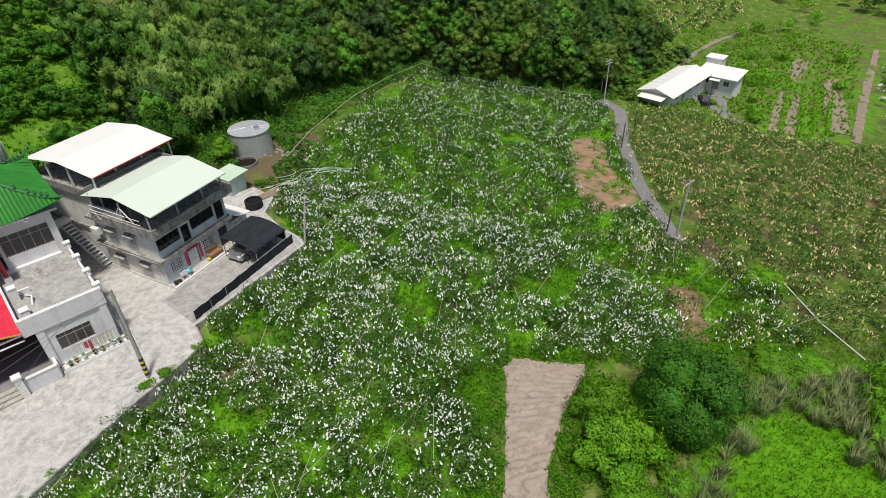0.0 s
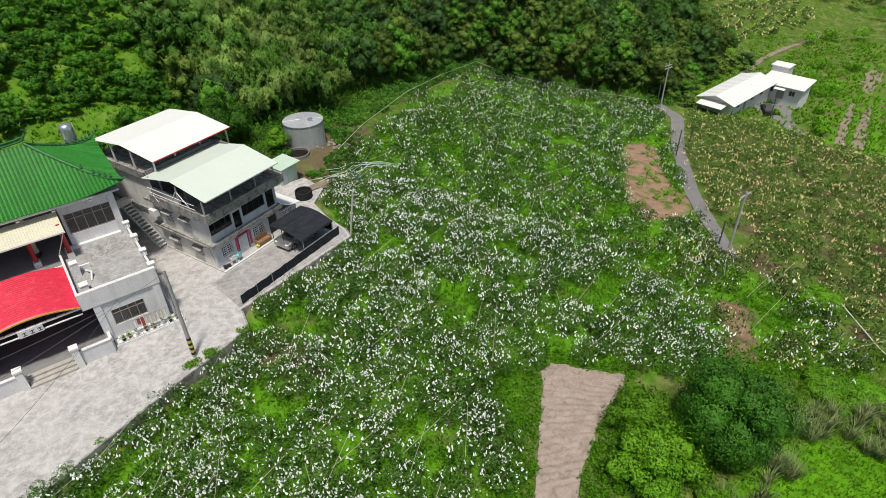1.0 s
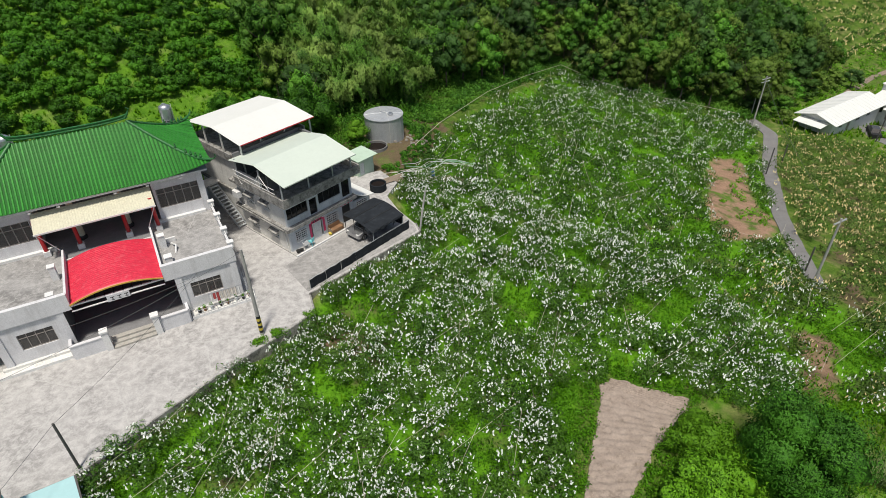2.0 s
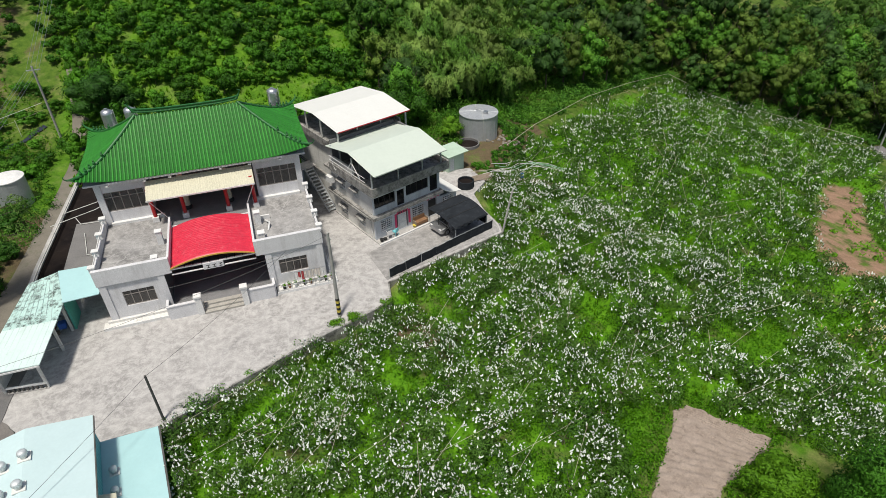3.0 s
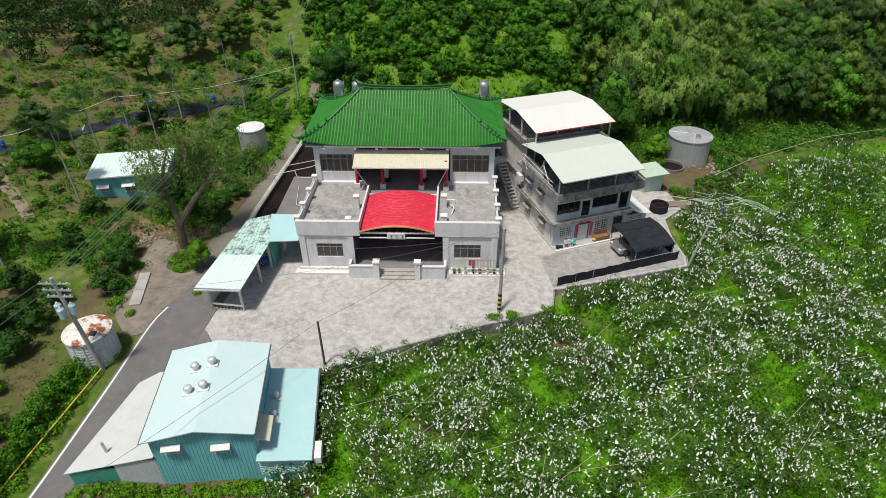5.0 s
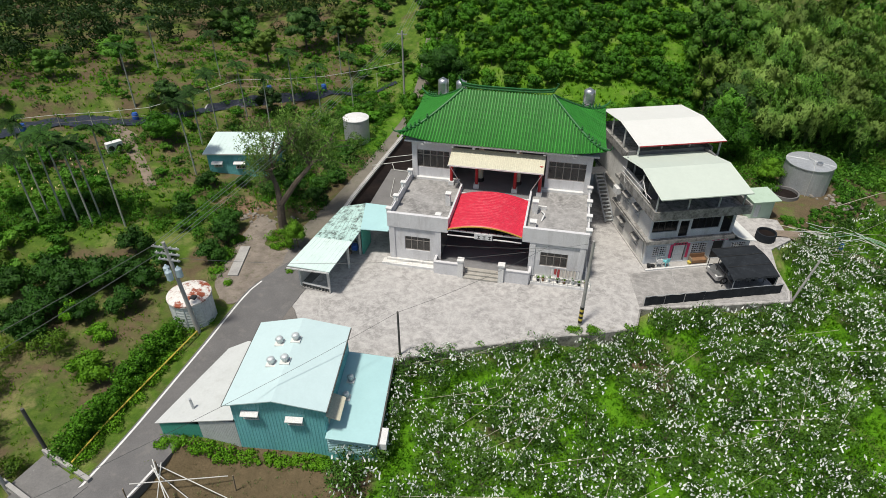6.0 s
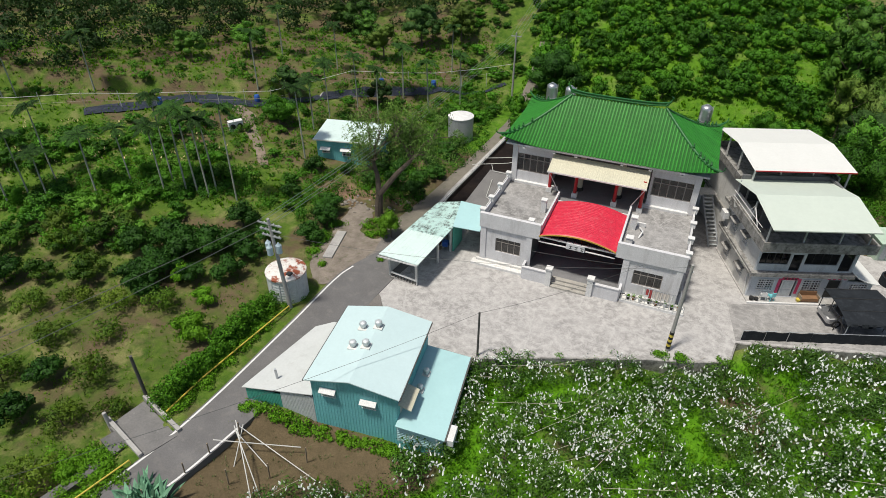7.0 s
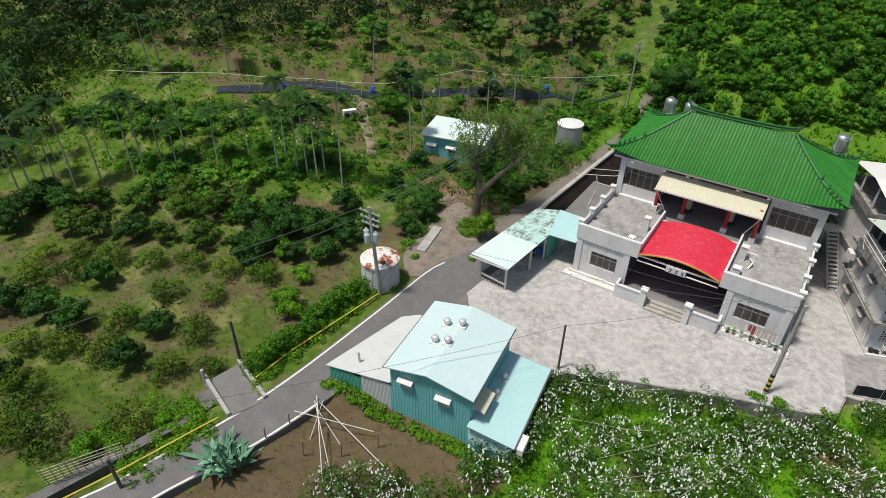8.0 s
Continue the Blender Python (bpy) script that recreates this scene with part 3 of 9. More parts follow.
YARD = [(-13.0, -8.6), (-10.7, -11.9), (-8.3, -11.3), (-4.3, -11.2), (0.7, -9.0), (7.2, -6.4), (8.6, -6.0), (12.2, -4.6), (12.6, -2.3), (24.3, 1.2), (24.6, 2.6), (24.3, 5.6), (24.5, 8.6), (26.6, 10.6), (26.2, 14), (22, 14.2), (16, 20), (-9.4, 20), (-9.4, 8.2), (-16.4, 2.0), (-17.0, -3.6), (-15.1, -6.0)]
gx, gy = spaced(-2600, 2600, -90, 122, 1.0, 1.15), spaced(-2600, 2600, -46, 80, 1.0, 1.15)
X2, Y2 = np.meshgrid(gx, gy)
Z2 = height(X2, Y2)
Z2 = Z2 - 0.7 * in_poly(X2, Y2, YARD)
nx, ny = len(gx), len(gy)
idx = np.arange(nx * ny).reshape(ny, nx)
gv = np.stack([X2.ravel(), Y2.ravel(), Z2.ravel()], 1)
gf = np.stack([idx[:-1, :-1].ravel(), idx[:-1, 1:].ravel(), idx[1:, 1:].ravel(), idx[1:, :-1].ravel()], 1)

GROUND, nt, b = nodes_of("ground_cover")
zone = nt.nodes.new("ShaderNodeAttribute")
zone.attribute_name = "cover"
sep = nt.nodes.new("ShaderNodeSeparateColor")
nt.links.new(zone.outputs["Color"], sep.inputs[0])
n_patch, n_mid, n_fine = noise_of(nt, 0.28, 5, 0.65), noise_of(nt, 1.1, 6, 0.7), noise_of(nt, 9, 6, 0.8)
grass_c = mixc(nt, ramp(nt, n_mid, 0.3, 0.7), (0.055, 0.180, 0.006), (0.140, 0.365, 0.010))
wild_c = mixc(nt, ramp(nt, n_mid, 0.35, 0.65), (0.045, 0.082, 0.014), (0.115, 0.150, 0.032))
wild_c = mixc(nt, times(nt, ramp(nt, noise_of(nt, 0.42, 6, 0.7), 0.50, 0.64), 0.85), wild_c, (0.26, 0.225, 0.105))
soil_c = mixc(nt, ramp(nt, n_mid, 0.3, 0.7), (0.17, 0.128, 0.075), (0.11, 0.086, 0.048))
tan_c = mixc(nt, ramp(nt, n_mid, 0.3, 0.7), (0.40, 0.255, 0.175), (0.27, 0.175, 0.115))
base_c = mixc(nt, sep.outputs[1], wild_c, grass_c)
soil_mask = nt.nodes.new("ShaderNodeMath")
soil_mask.operation = 'ADD'
nt.links.new(sep.outputs[0], soil_mask.inputs[0])
nt.links.new(n_patch, soil_mask.inputs[1])
base_c = mixc(nt, ramp(nt, soil_mask.outputs[0], 0.88, 1.05), base_c, soil_c)
base_c = mixc(nt, times(nt, sep.outputs[2], ramp(nt, noise_of(nt, 0.5, 5, 0.7), 0.38, 0.52)), base_c, tan_c)
base_c = mixc(nt, ramp(nt, n_fine, 0.30, 0.62), mixc(nt, 0.42, base_c, (0, 0, 0)), base_c)
nt.links.new(base_c, b.inputs["Base Color"])
b.inputs["Roughness"].default_value = 0.95
b.inputs["Specular IOR Level"].default_value = 0.15
bumped(nt, b, n_fine, 0.6, 0.12)
ground = single("ground", (gv, gf), GROUND, "grassy valley floor with bare soil patches between hills", kind="structure", smooth=True)
xr, yr = gv[:, 0], gv[:, 1]
soil = np.full(len(xr), 0.30)
lush = np.full(len(xr), 0.25)
tan = np.zeros(len(xr))
inside = in_poly(xr, yr, ORCHARD)
lush[inside], soil[inside] = 0.95, 0.34
inside = in_poly(xr, yr, EAST)
lush[inside], soil[inside] = 0.25, 0.42
inside = in_poly(xr, yr, PINK_SOIL)
soil[inside], tan[inside], lush[inside] = 0.45, 1.0, 0.4
for patch in ([(-27.5, 2.6), (-23.0, 3.6), (-21.2, 6.6), (-22.6, 8.0), (-27.2, 6.4)], [(46.6, -22.4), (48.6, -24.4), (42.0, -28.4), (40.2, -27.2)], [(12.6, -5.4), (16.2, -9.2), (15.2, -11), (12, -7)], [(40.5, -36.5), (44.5, -36.2), (46, -38.5), (41.5, -38)]):
    inside = in_poly(xr, yr, patch)
    soil[inside], tan[inside], lush[inside] = 0.6, 0.7, 0.3
inside = in_poly(xr, yr, BROWN)
soil[inside], lush[inside] = 0.68, 0.1
inside = in_poly(xr, yr, CITRUS)
soil[inside], lush[inside] = 0.41, 0.12
inside = in_poly(xr, yr, FIELDS)
lush[inside], soil[inside] = np.interp(xr[inside], [120, 175], [0.9, 0.45]), 0.40
inside = in_poly(xr, yr, [(30, -33), (37, -34.4), (39, -37), (50, -36), (50, -40), (40, -46), (22, -40)])
lush[inside], soil[inside] = 1.0, 0.1
hillside = (yr > 20) & (xr > -18) & (xr < 24)
lush[hillside], soil[hillside] = 0.62, 0.16
dry = (xr < -24) & (yr > 4) & (yr < 70)
soil[dry] = 0.47
lush[dry] = 0.22
by_lane = (xr < -13) & (xr > -26) & (yr > -9) & (yr < 20)
soil[by_lane], lush[by_lane] = 0.52, 0.15
by_tank = (xr > 22) & (xr < 40) & (yr > 12) & (yr < 27) & ~in_poly(xr, yr, ORCHARD)
soil[by_tank], lush[by_tank] = 0.55, 0.4
wood = (xr > 26) & (xr < 104) & (yr > np.interp(xr, [26, 43, 61, 78, 84, 91, 98, 104], [29, 34.5, 40, 53, 41, 30, 22, 20]))
lush[wood], soil[wood] = 0.0, 0.30
colours = np.ones((len(xr), 4))
colours[:, 0], colours[:, 1], colours[:, 2] = soil, lush, tan
att = ground.data.color_attributes.new("cover", 'FLOAT_COLOR', 'POINT')
att.data.foreach_set("color", colours.ravel())

# paved yard, raised over the orchard on a low wall
single("yard", Geo().prism(YARD, -2.2, 0.0), YARD_PAVING, "pale worn concrete forecourt with stains and cracks", kind="structure")
g = Geo()
edge_run = [(-4.3, -11.2), (0.7, -9.0), (7.2, -6.4), (8.6, -6.0), (12.2, -4.6), (12.6, -2.3), (24.3, 1.2), (24.6, 2.6)]
for (xa, ya), (xb, yb) in zip(edge_run, edge_run[1:]):
    dx, dy = xb - xa, yb - ya
    k = 0.12 / math.hypot(dx, dy)
    g.prism([(xa, ya), (xa + dy * k, ya - dx * k), (xb + dy * k, yb - dx * k), (xb, yb)], -2.0, 0.06)
single("house_apron", Geo().prism([(12.62, -2.0), (24.2, 1.45), (24.4, 2.6), (24.15, 5.4), (23.2, 6.3), (13.2, 2.8), (12.0, 2.2)], -0.2, 0.012), APRON, "darker grey worn concrete apron before the house", kind="structure")
single("yard_edge_wall", g, GRIMY, "low stained concrete retaining edge of the forecourt", kind="structure")


def ribbon(line, widths, lift, step=1.0, thick=0.12):
    """A paved strip that follows the land along a centre line."""
    pts, ws = [], []
    for (p, q, wa, wb) in zip(line, line[1:], widths, widths[1:]):
        n = max(1, int(math.dist(p, q) / step))
        for i in range(n):
            pts.append((p[0] + (q[0] - p[0]) * i / n, p[1] + (q[1] - p[1]) * i / n))
            ws.append(wa + (wb - wa) * i / n)
    pts.append(line[-1])
    ws.append(widths[-1])
    for _ in range(4):
        pts = [pts[0]] + [((a[0] + 2 * c[0] + e[0]) / 4, (a[1] + 2 * c[1] + e[1]) / 4) for a, c, e in zip(pts, pts[1:], pts[2:])] + [pts[-1]]
    left, right = [], []
    for i, p in enumerate(pts):
        a, c = pts[max(0, i - 1)], pts[min(len(pts) - 1, i + 1)]
        d = math.dist(a, c)
        nxv, nyv = -(c[1] - a[1]) / d, (c[0] - a[0]) / d
        z = max(height1(p[0] + nxv * ws[i] * s, p[1] + nyv * ws[i] * s) for s in (-0.5, 0, 0.5)) + lift
        left.append((p[0] + nxv * ws[i] / 2, p[1] + nyv * ws[i] / 2, z))
        right.append((p[0] - nxv * ws[i] / 2, p[1] - nyv * ws[i] / 2, z))
    n = len(pts)
    low = [(x, y, z - thick - 0.5) for x, y, z in left + right]
    vs = left + right + low
    fs = [(i, n + i, n + i + 1, i + 1) for i in range(n - 1)]
    fs += [(i, i + 1, 2 * n + i + 1, 2 * n + i) for i in range(n - 1)]
    fs += [(n + i + 1, n + i, 3 * n + i, 3 * n + i + 1) for i in range(n - 1)]
    return Geo().add(vs, fs), left, right


def drape(line, widths, lift, across=5, step=0.6):
    """A thin sheet lying on the land along a centre line, crumpled a little."""
    pts, ws = [], []
    for p, q, wa, wb in zip(line, line[1:], widths, widths[1:]):
        n = max(1, int(math.dist(p, q) / step))
        pts += [(p[0] + (q[0] - p[0]) * i / n, p[1] + (q[1] - p[1]) * i / n) for i in range(n)]
        ws += [wa + (wb - wa) * i / n for i in range(n)]
    vs, fs = [], []
    for i, p in enumerate(pts):
        a, c = pts[max(0, i - 1)], pts[min(len(pts) - 1, i + 1)]
        d = math.dist(a, c)
        for k in range(across):
            u = (k / (across - 1) - 0.5) * ws[i] * (1 + 0.5 * noise.noise(Vector((i * 0.35, k, 2.0))))
            x, y = p[0] - (c[1] - a[1]) / d * u, p[1] + (c[0] - a[0]) / d * u
            vs.append((x, y, height1(x, y) + lift + 0.08 * noise.noise(Vector((x * 1.5, y * 1.5, 0)))))
    for i in range(len(pts) - 1):
        for k in range(across - 1):
            b0 = i * across + k
            fs.append((b0, b0 + across, b0 + across + 1, b0 + 1))
    return Geo().add(vs, fs)


ROAD = [(-14.9, -2.5), (-16.2, -6.5), (-16.2, -11), (-16.6, -16), (-17.0, -20.5), (-17.5, -24.5), (-18.4, -28.5), (-20.0, -33.5), (-23, -42), (-30, -60)]
g, road_l, road_r = ribbon(ROAD, [3.4, 4.4, 4.4, 4.0, 3.6, 3.3, 3.0, 2.6, 2.6, 2.6], 0.05)
single("road", g, ASPHALT, "narrow grey asphalt lane curving downhill past metal sheds", kind="structure", smooth=False)
LANE = [(-16.4, 0.2), (-16.2, 4), (-15.7, 9), (-15.2, 16), (-14.6, 24), (-14.3, 31), (-14.4, 40), (-16, 52)]
g, lane_l, lane_r = ribbon(LANE, [3.6, 2.6, 1.9, 1.7, 1.7, 1.8, 2.0, 2.0], 0.06)
single("lane", g, LANE_GREY, "narrow worn concrete lane climbing beside the temple", kind="structure")
PATHW = [(98.0, 19.5), (96.0, 13.9), (83.0, 5.1), (67.3, -7.2), (60.4, -14), (55.4, -19.2)]
g, pl, pr = ribbon(PATHW, [2.2, 2.2, 1.9, 1.8, 1.6, 1.4], 0.1)
single("path", g, PATH_GREY, "narrow grey concrete farm path between orchard plots", kind="structure")
g, pl, pr = ribbon([(121.5, 10.2), (117.5, 7.6), (113.5, 3.4), (108.0, -2.0)], [5.0, 6.6, 2.6, 2.0], 0.06)
single("farm_drive", g, PATH_GREY, "grey concrete forecourt and drive of a farmhouse", kind="structure")


def stripe(side, a, b, w=0.14):
    g = Geo()
    for p, q in zip(side[a:b], side[a + 1:b + 1]):
        d = Vector(q) - Vector(p)
        nrm = Vector((-d.y, d.x, 0)).normalized() * (w / 2)
        up = Vector((0, 0, 0.006))
        g.add([Vector(p) - nrm + up, Vector(p) + nrm + up, Vector(q) + nrm + up, Vector(q) - nrm + up], [(0, 3, 2, 1)])
    return g


def inset(left, right, f):
    return [tuple(Vector(p).lerp(Vector(q), f)) for p, q in zip(left, right)]


single("road_line", stripe(inset(road_r, road_l, 0.05), 3, len(road_l) - 2), WHITE, "white painted edge line on the asphalt lane", kind="structure")
single("road_line", stripe(inset(road_l, road_r, 0.05), 19, len(road_l) - 2), WHITE, "white painted edge line on the asphalt lane", kind="structure")

def ragged(poly, seed, step=0.35, rough=0.32):
    """A plan outline with rounded corners and a crumbling edge."""
    for _ in range(2):
        poly = [q for a, c in zip(poly, poly[1:] + poly[:1]) for q in (tuple(Vector(a).lerp(Vector(c), 0.25)), tuple(Vector(a).lerp(Vector(c), 0.75)))]
    out = []
    for a, c in zip(poly, poly[1:] + poly[:1]):
        n = max(1, int(math.dist(a, c) / step))
        out += [(a[0] + (c[0] - a[0]) * i / n, a[1] + (c[1] - a[1]) * i / n) for i in range(n)]
    return [(x + rough * noise.noise(Vector((x * 1.3, y * 1.3, seed))), y + rough * noise.noise(Vector((x * 1.3, y * 1.3, seed + 7)))) for x, y in out]


# asphalt and dirt at the meeting of lane and road
single("road_apron", Geo().prism(ragged([(-17.2, -11.5), (-17.4, -9.5), (-18.2, -6.6), (-18.6, -4.0), (-18.2, -1.2), (-17.0, 0.6), (-14.6, 0.4), (-15.4, -4.2), (-14.6, -6.4), (-12.7, -8.9), (-12.9, -11.5)], 3.0), -0.4, 0.035), TRACK, "patched grey asphalt where lane and road meet", kind="structure")
single("dirt_track", Geo().prism(ragged([(-18.3, -8.4), (-20.0, -8.0), (-21.6, -5.6), (-22.0, -2.2), (-22.4, 1.2), (-22.9, 4.4), (-20.8, 4.3), (-19.9, 2.3), (-20.0, 0.4), (-18.9, -1.0), (-17.4, -0.2), (-17.0, -2.6), (-17.4, -6.0)], 11.0, rough=0.5), -0.5, 0.045), DUST, "bare dusty track beside the lane", kind="structure")

g, pl, pr = ribbon([(133, 24), (146, 27.6), (156, 30.4), (170, 31), (186, 30)], [1.0, 1.4, 1.4, 1.4, 1.0], 0.1, step=2.0)
single("hill_track", g, DIRT, "narrow earth track at the foot of the far hillside", kind="structure")

# bare plot with rows of stubble
pl_l = [(27.9, -20.2), (26.9, -20.4), (24.6, -22.7), (21.9, -25.1), (19.6, -27.1), (12.5, -33.2)]
pl_r = [(31.6, -24.3), (30.6, -24.9), (28.0, -25.6), (25.2, -26.6), (22.3, -28.2), (15.0, -35.5)]
nu, nv = 44, 150
vs, fs = [], []
for j in range(nv + 1):
    t = j / nv * 5
    i0 = min(4, int(t))
    f = t - i0
    a = Vector(pl_l[i0]).lerp(Vector(pl_l[i0 + 1]), f)
    c = Vector(pl_r[i0]).lerp(Vector(pl_r[i0 + 1]), f)
    for i in range(nu + 1):
        u = i / nu
        e0 = 0.3 * noise.noise(Vector((j * 0.06, 1.0, 0))) + 0.08 * noise.noise(Vector((j * 0.5, 5.0, 0)))
        e1 = 0.5 * noise.noise(Vector((j * 0.06, 9.0, 0))) + 0.1 * noise.noise(Vector((j * 0.5, 3.0, 0)))
        w = (c - a).length
        p = a.lerp(c, (e0 / w) * (1 - u) + u * (1 + e1 / w))
        if j < 20:
            p = p + Vector((0.0, 0.35 * noise.noise(Vector((u * 7, 2.0, 0))))) * (1 - j / 20)
        z = height1(p.x, p.y) + 0.09 + 0.022 * math.sin(j * 1.25 + 1.5 * noise.noise(Vector((p.x * 0.6, p.y * 0.6, 4)))) + 0.09 * noise.noise(Vector((p.x * 2.2, p.y * 2.2, 0)))
        if i in (0, nu) or j in (0, nv):
            z -= 0.25
        vs.append((p.x, p.y, z))
for j in range(nv):
    for i in range(nu):
        a = j * (nu + 1) + i
        fs.append((a, a + nu + 1, a + nu + 2, a + 1))
single("bare_plot", Geo().add(vs, fs), DRY_PLOT, "bare greyish-brown plot with rows of dry stubble", kind="structure")
g = drape([(-57.7, 3.9), (-54.0, 7.8), (-51.5, 12.2), (-48.2, 14.7), (-44.4, 16.2), (-37, 25), (-28, 32.3), (-18.6, 41.5)], [1.4, 1.9, 2.2, 2.6, 2.0, 0.8, 0.7, 0.7], 0.14)
single("mulch_strip", g, PLASTIC_BLACK, "crumpled black plastic mulch along the terrace", kind="structure")
g = drape([(-47.5, 15.2), (-45, 14.5), (-42.5, 13.5), (-41, 11.5), (-38, 9), (-34, 5)], [1.0, 1.6, 1.8, 1.4, 1.2, 0.8], 0.1)
single("terrace_track", g, DIRT, "bare dirt track on the terrace", kind="structure")
for k, (p, q, w) in enumerate((((110.1, -7.6), (141.4, 2.0), 1.8), ((110.7, -10.0), (143.8, -0.4), 2.0), ((119.9, -15.3), (160, -1.4), 3.4), ((152, 4.5), (170, 9.0), 3.0), ((116.3, -18.8), (190, -1.4), 1.5))):
    g = drape([p, ((p[0] + q[0]) / 2, (p[1] + q[1]) / 2), q], [w, w * 1.15, w * 0.8], 0.1, step=1.0)
    single("field_strip", g, DIRT, "tilled brown soil strip in the valley field", kind="structure")

# ---- temple ----
temple = thing("temple", "grey temple with green tiled roof and red arched porch", "temple")
WIN_L, WIN_R = (-6.76, -4.59, 1.3, 2.64), (4.56, 6.76, 1.3, 2.64)
UP_L, UP_R = (-7.6, -4.5, 5.1, 6.84), (4.3, 7.6, 5.1, 6.84)
part("front_wall", Geo().wall('y', 0.12, 0.34, -8.02, -3.75, 0.2, 3.56, [WIN_L]), PAINT, temple)
part("front_wall", Geo().wall('y', 0.12, 0.34, 3.75, 8.02, 0.2, 3.56, [WIN_R]), PAINT, temple)
part("side_wall", Geo().box(-8.02, -7.8, 0.34, 8.0, -1.3, 3.8).box(-8.02, -7.8, 8.0, 17.0, -1.3, 7.7), PAINT, temple)
part("side_wall", Geo().box(7.8, 8.02, 0.34, 8.0, 0, 3.8).box(7.8, 8.02, 8.0, 17.0, 0, 7.7), PAINT, temple)
# porch and terrace recess walls carry their shade in the colour
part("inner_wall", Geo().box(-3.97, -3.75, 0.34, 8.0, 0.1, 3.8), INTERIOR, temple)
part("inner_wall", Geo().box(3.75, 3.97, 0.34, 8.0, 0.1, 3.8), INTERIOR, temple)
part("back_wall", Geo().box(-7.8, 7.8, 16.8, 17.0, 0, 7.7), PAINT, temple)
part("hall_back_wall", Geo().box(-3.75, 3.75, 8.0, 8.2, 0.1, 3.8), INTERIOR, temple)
part("hall_floor", Geo().box(-3.75, 3.75, -0.2, 8.0, 0.0, 0.45), PORCH, temple, "grey floor of the open porch")
part("room_floor", Geo().box(-7.8, -3.97, 0.34, 16.8, 0.0, 0.2), INTERIOR, temple)
part("room_floor", Geo().box(3.97, 7.8, 0.34, 16.8, 0.0, 0.2), INTERIOR, temple)
for s in (-1, 1):   # corner pilasters of both wings
    for xc in (3.88, 7.84):
        part("pilaster", Geo().box(s * xc - 0.24, s * xc + 0.24, 0.02, 0.118, 0.2, 3.5), PAINT, temple)
for xa, xb, yf in ((-8.66, -4.12, -0.62), (4.0, 8.82, -0.72)):
    part("plinth", Geo().box(xa, xb, yf, 0.11, 0.0, 0.14), OLD_CONCRETE, temple, "stained concrete plinth")
    part("plinth_kerb", Geo().box(xa, xb, yf - 0.1, yf - 0.003, 0.0, 0.24), WHITE, temple, "worn white kerb")
    part("plinth_step", Geo().box(xa + 0.3, xb - 0.1, -0.12, 0.112, 0.142, 0.34), OLD_CONCRETE, temple)
# flat wing roofs with their parapets
part("wing_roof", Geo().box(-8.0, -3.2, 0.28, 8.1, 3.78, 3.98), ROOF_PAVING, temple, "stained flat concrete roof")
part("wing_roof", Geo().box(3.1, 8.0, 0.28, 8.1, 3.78, 3.98), ROOF_PAVING, temple, "stained flat concrete roof")
part("parapet", Geo().box(-8.17, -3.05, -0.02, 0.28, 3.52, 4.84), PAINT, temple)
part("parapet", Geo().box(3.0, 8.17, -0.02, 0.28, 3.52, 4.84), PAINT, temple)
part("side_parapet", Geo().box(-8.17, -8.0, 0.28, 8.0, 3.52, 4.55), PAINT, temple)
part("side_parapet", Geo().box(8.0, 8.17, 0.28, 8.0, 3.52, 4.55), PAINT, temple)
part("inner_parapet", Geo().box(-3.2, -3.05, 0.28, 6.5, 3.6, 4.6), PAINT, temple)
part("inner_parapet", Geo().box(3.0, 3.15, 0.28, 6.5, 3.6, 4.6), PAINT, temple)
for xs in (-8.085, 8.085):
    for yc in (0.45, 2.6, 5.0, 7.4):
        part("parapet_post", Geo().box(xs - 0.2, xs + 0.2, yc - 0.17, yc + 0.17, 4.56, 5.0).box(xs - 0.25, xs + 0.25, yc - 0.22, yc + 0.22, 5.0, 5.07), WHITE, temple)
    part("handrail", Geo().tube([(xs, 0.6, 4.86), (xs, 7.4, 4.86)], 0.035), WHITE, temple)
for xa, xb in ((-7.6, -3.6), (3.5, 7.6)):   # kerb at the foot of the upper wall
    part("roof_kerb", Geo().box(xa, xb, 7.7, 8.06, 3.985, 4.2), WHITE, temple)
# terrace in the middle
part("terrace_floor", Geo().box(-3.19, 3.09, 5.6, 8.1, 3.72, 3.985).box(-4.6, 4.3, 8.1, 11.2, 3.72, 3.985), PORCH, temple, "grey terrace floor")
part("terrace_kerb", Geo().box(-3.04, 2.99, 5.62, 5.74, 3.99, 4.16), WHITE, temple)
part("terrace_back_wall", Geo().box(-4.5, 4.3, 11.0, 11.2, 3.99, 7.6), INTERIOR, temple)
part("terrace_cheek", Geo().box(-4.62, -4.4, 8.1, 11.0, 3.99, 7.6), PAINT, temple)
part("terrace_cheek", Geo().box(4.2, 4.3, 8.1, 11.0, 3.99, 7.6), PAINT, temple)
part("upper_wall", Geo().wall('y', 8.02, 8.24, -7.8, -4.3, 3.99, 7.7, [UP_L]), PAINT, temple)
part("upper_wall", Geo().wall('y', 8.02, 8.24, 4.1, 7.8, 3.99, 7.7, [UP_R]), PAINT, temple)
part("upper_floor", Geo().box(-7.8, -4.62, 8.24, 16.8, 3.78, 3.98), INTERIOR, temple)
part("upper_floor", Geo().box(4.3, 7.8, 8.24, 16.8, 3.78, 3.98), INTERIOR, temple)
for xc in (-7.78, 7.78):
    part("pilaster", Geo().box(xc - 0.24, xc + 0.24, 7.9, 8.016, 3.99, 7.7), PAINT, temple)
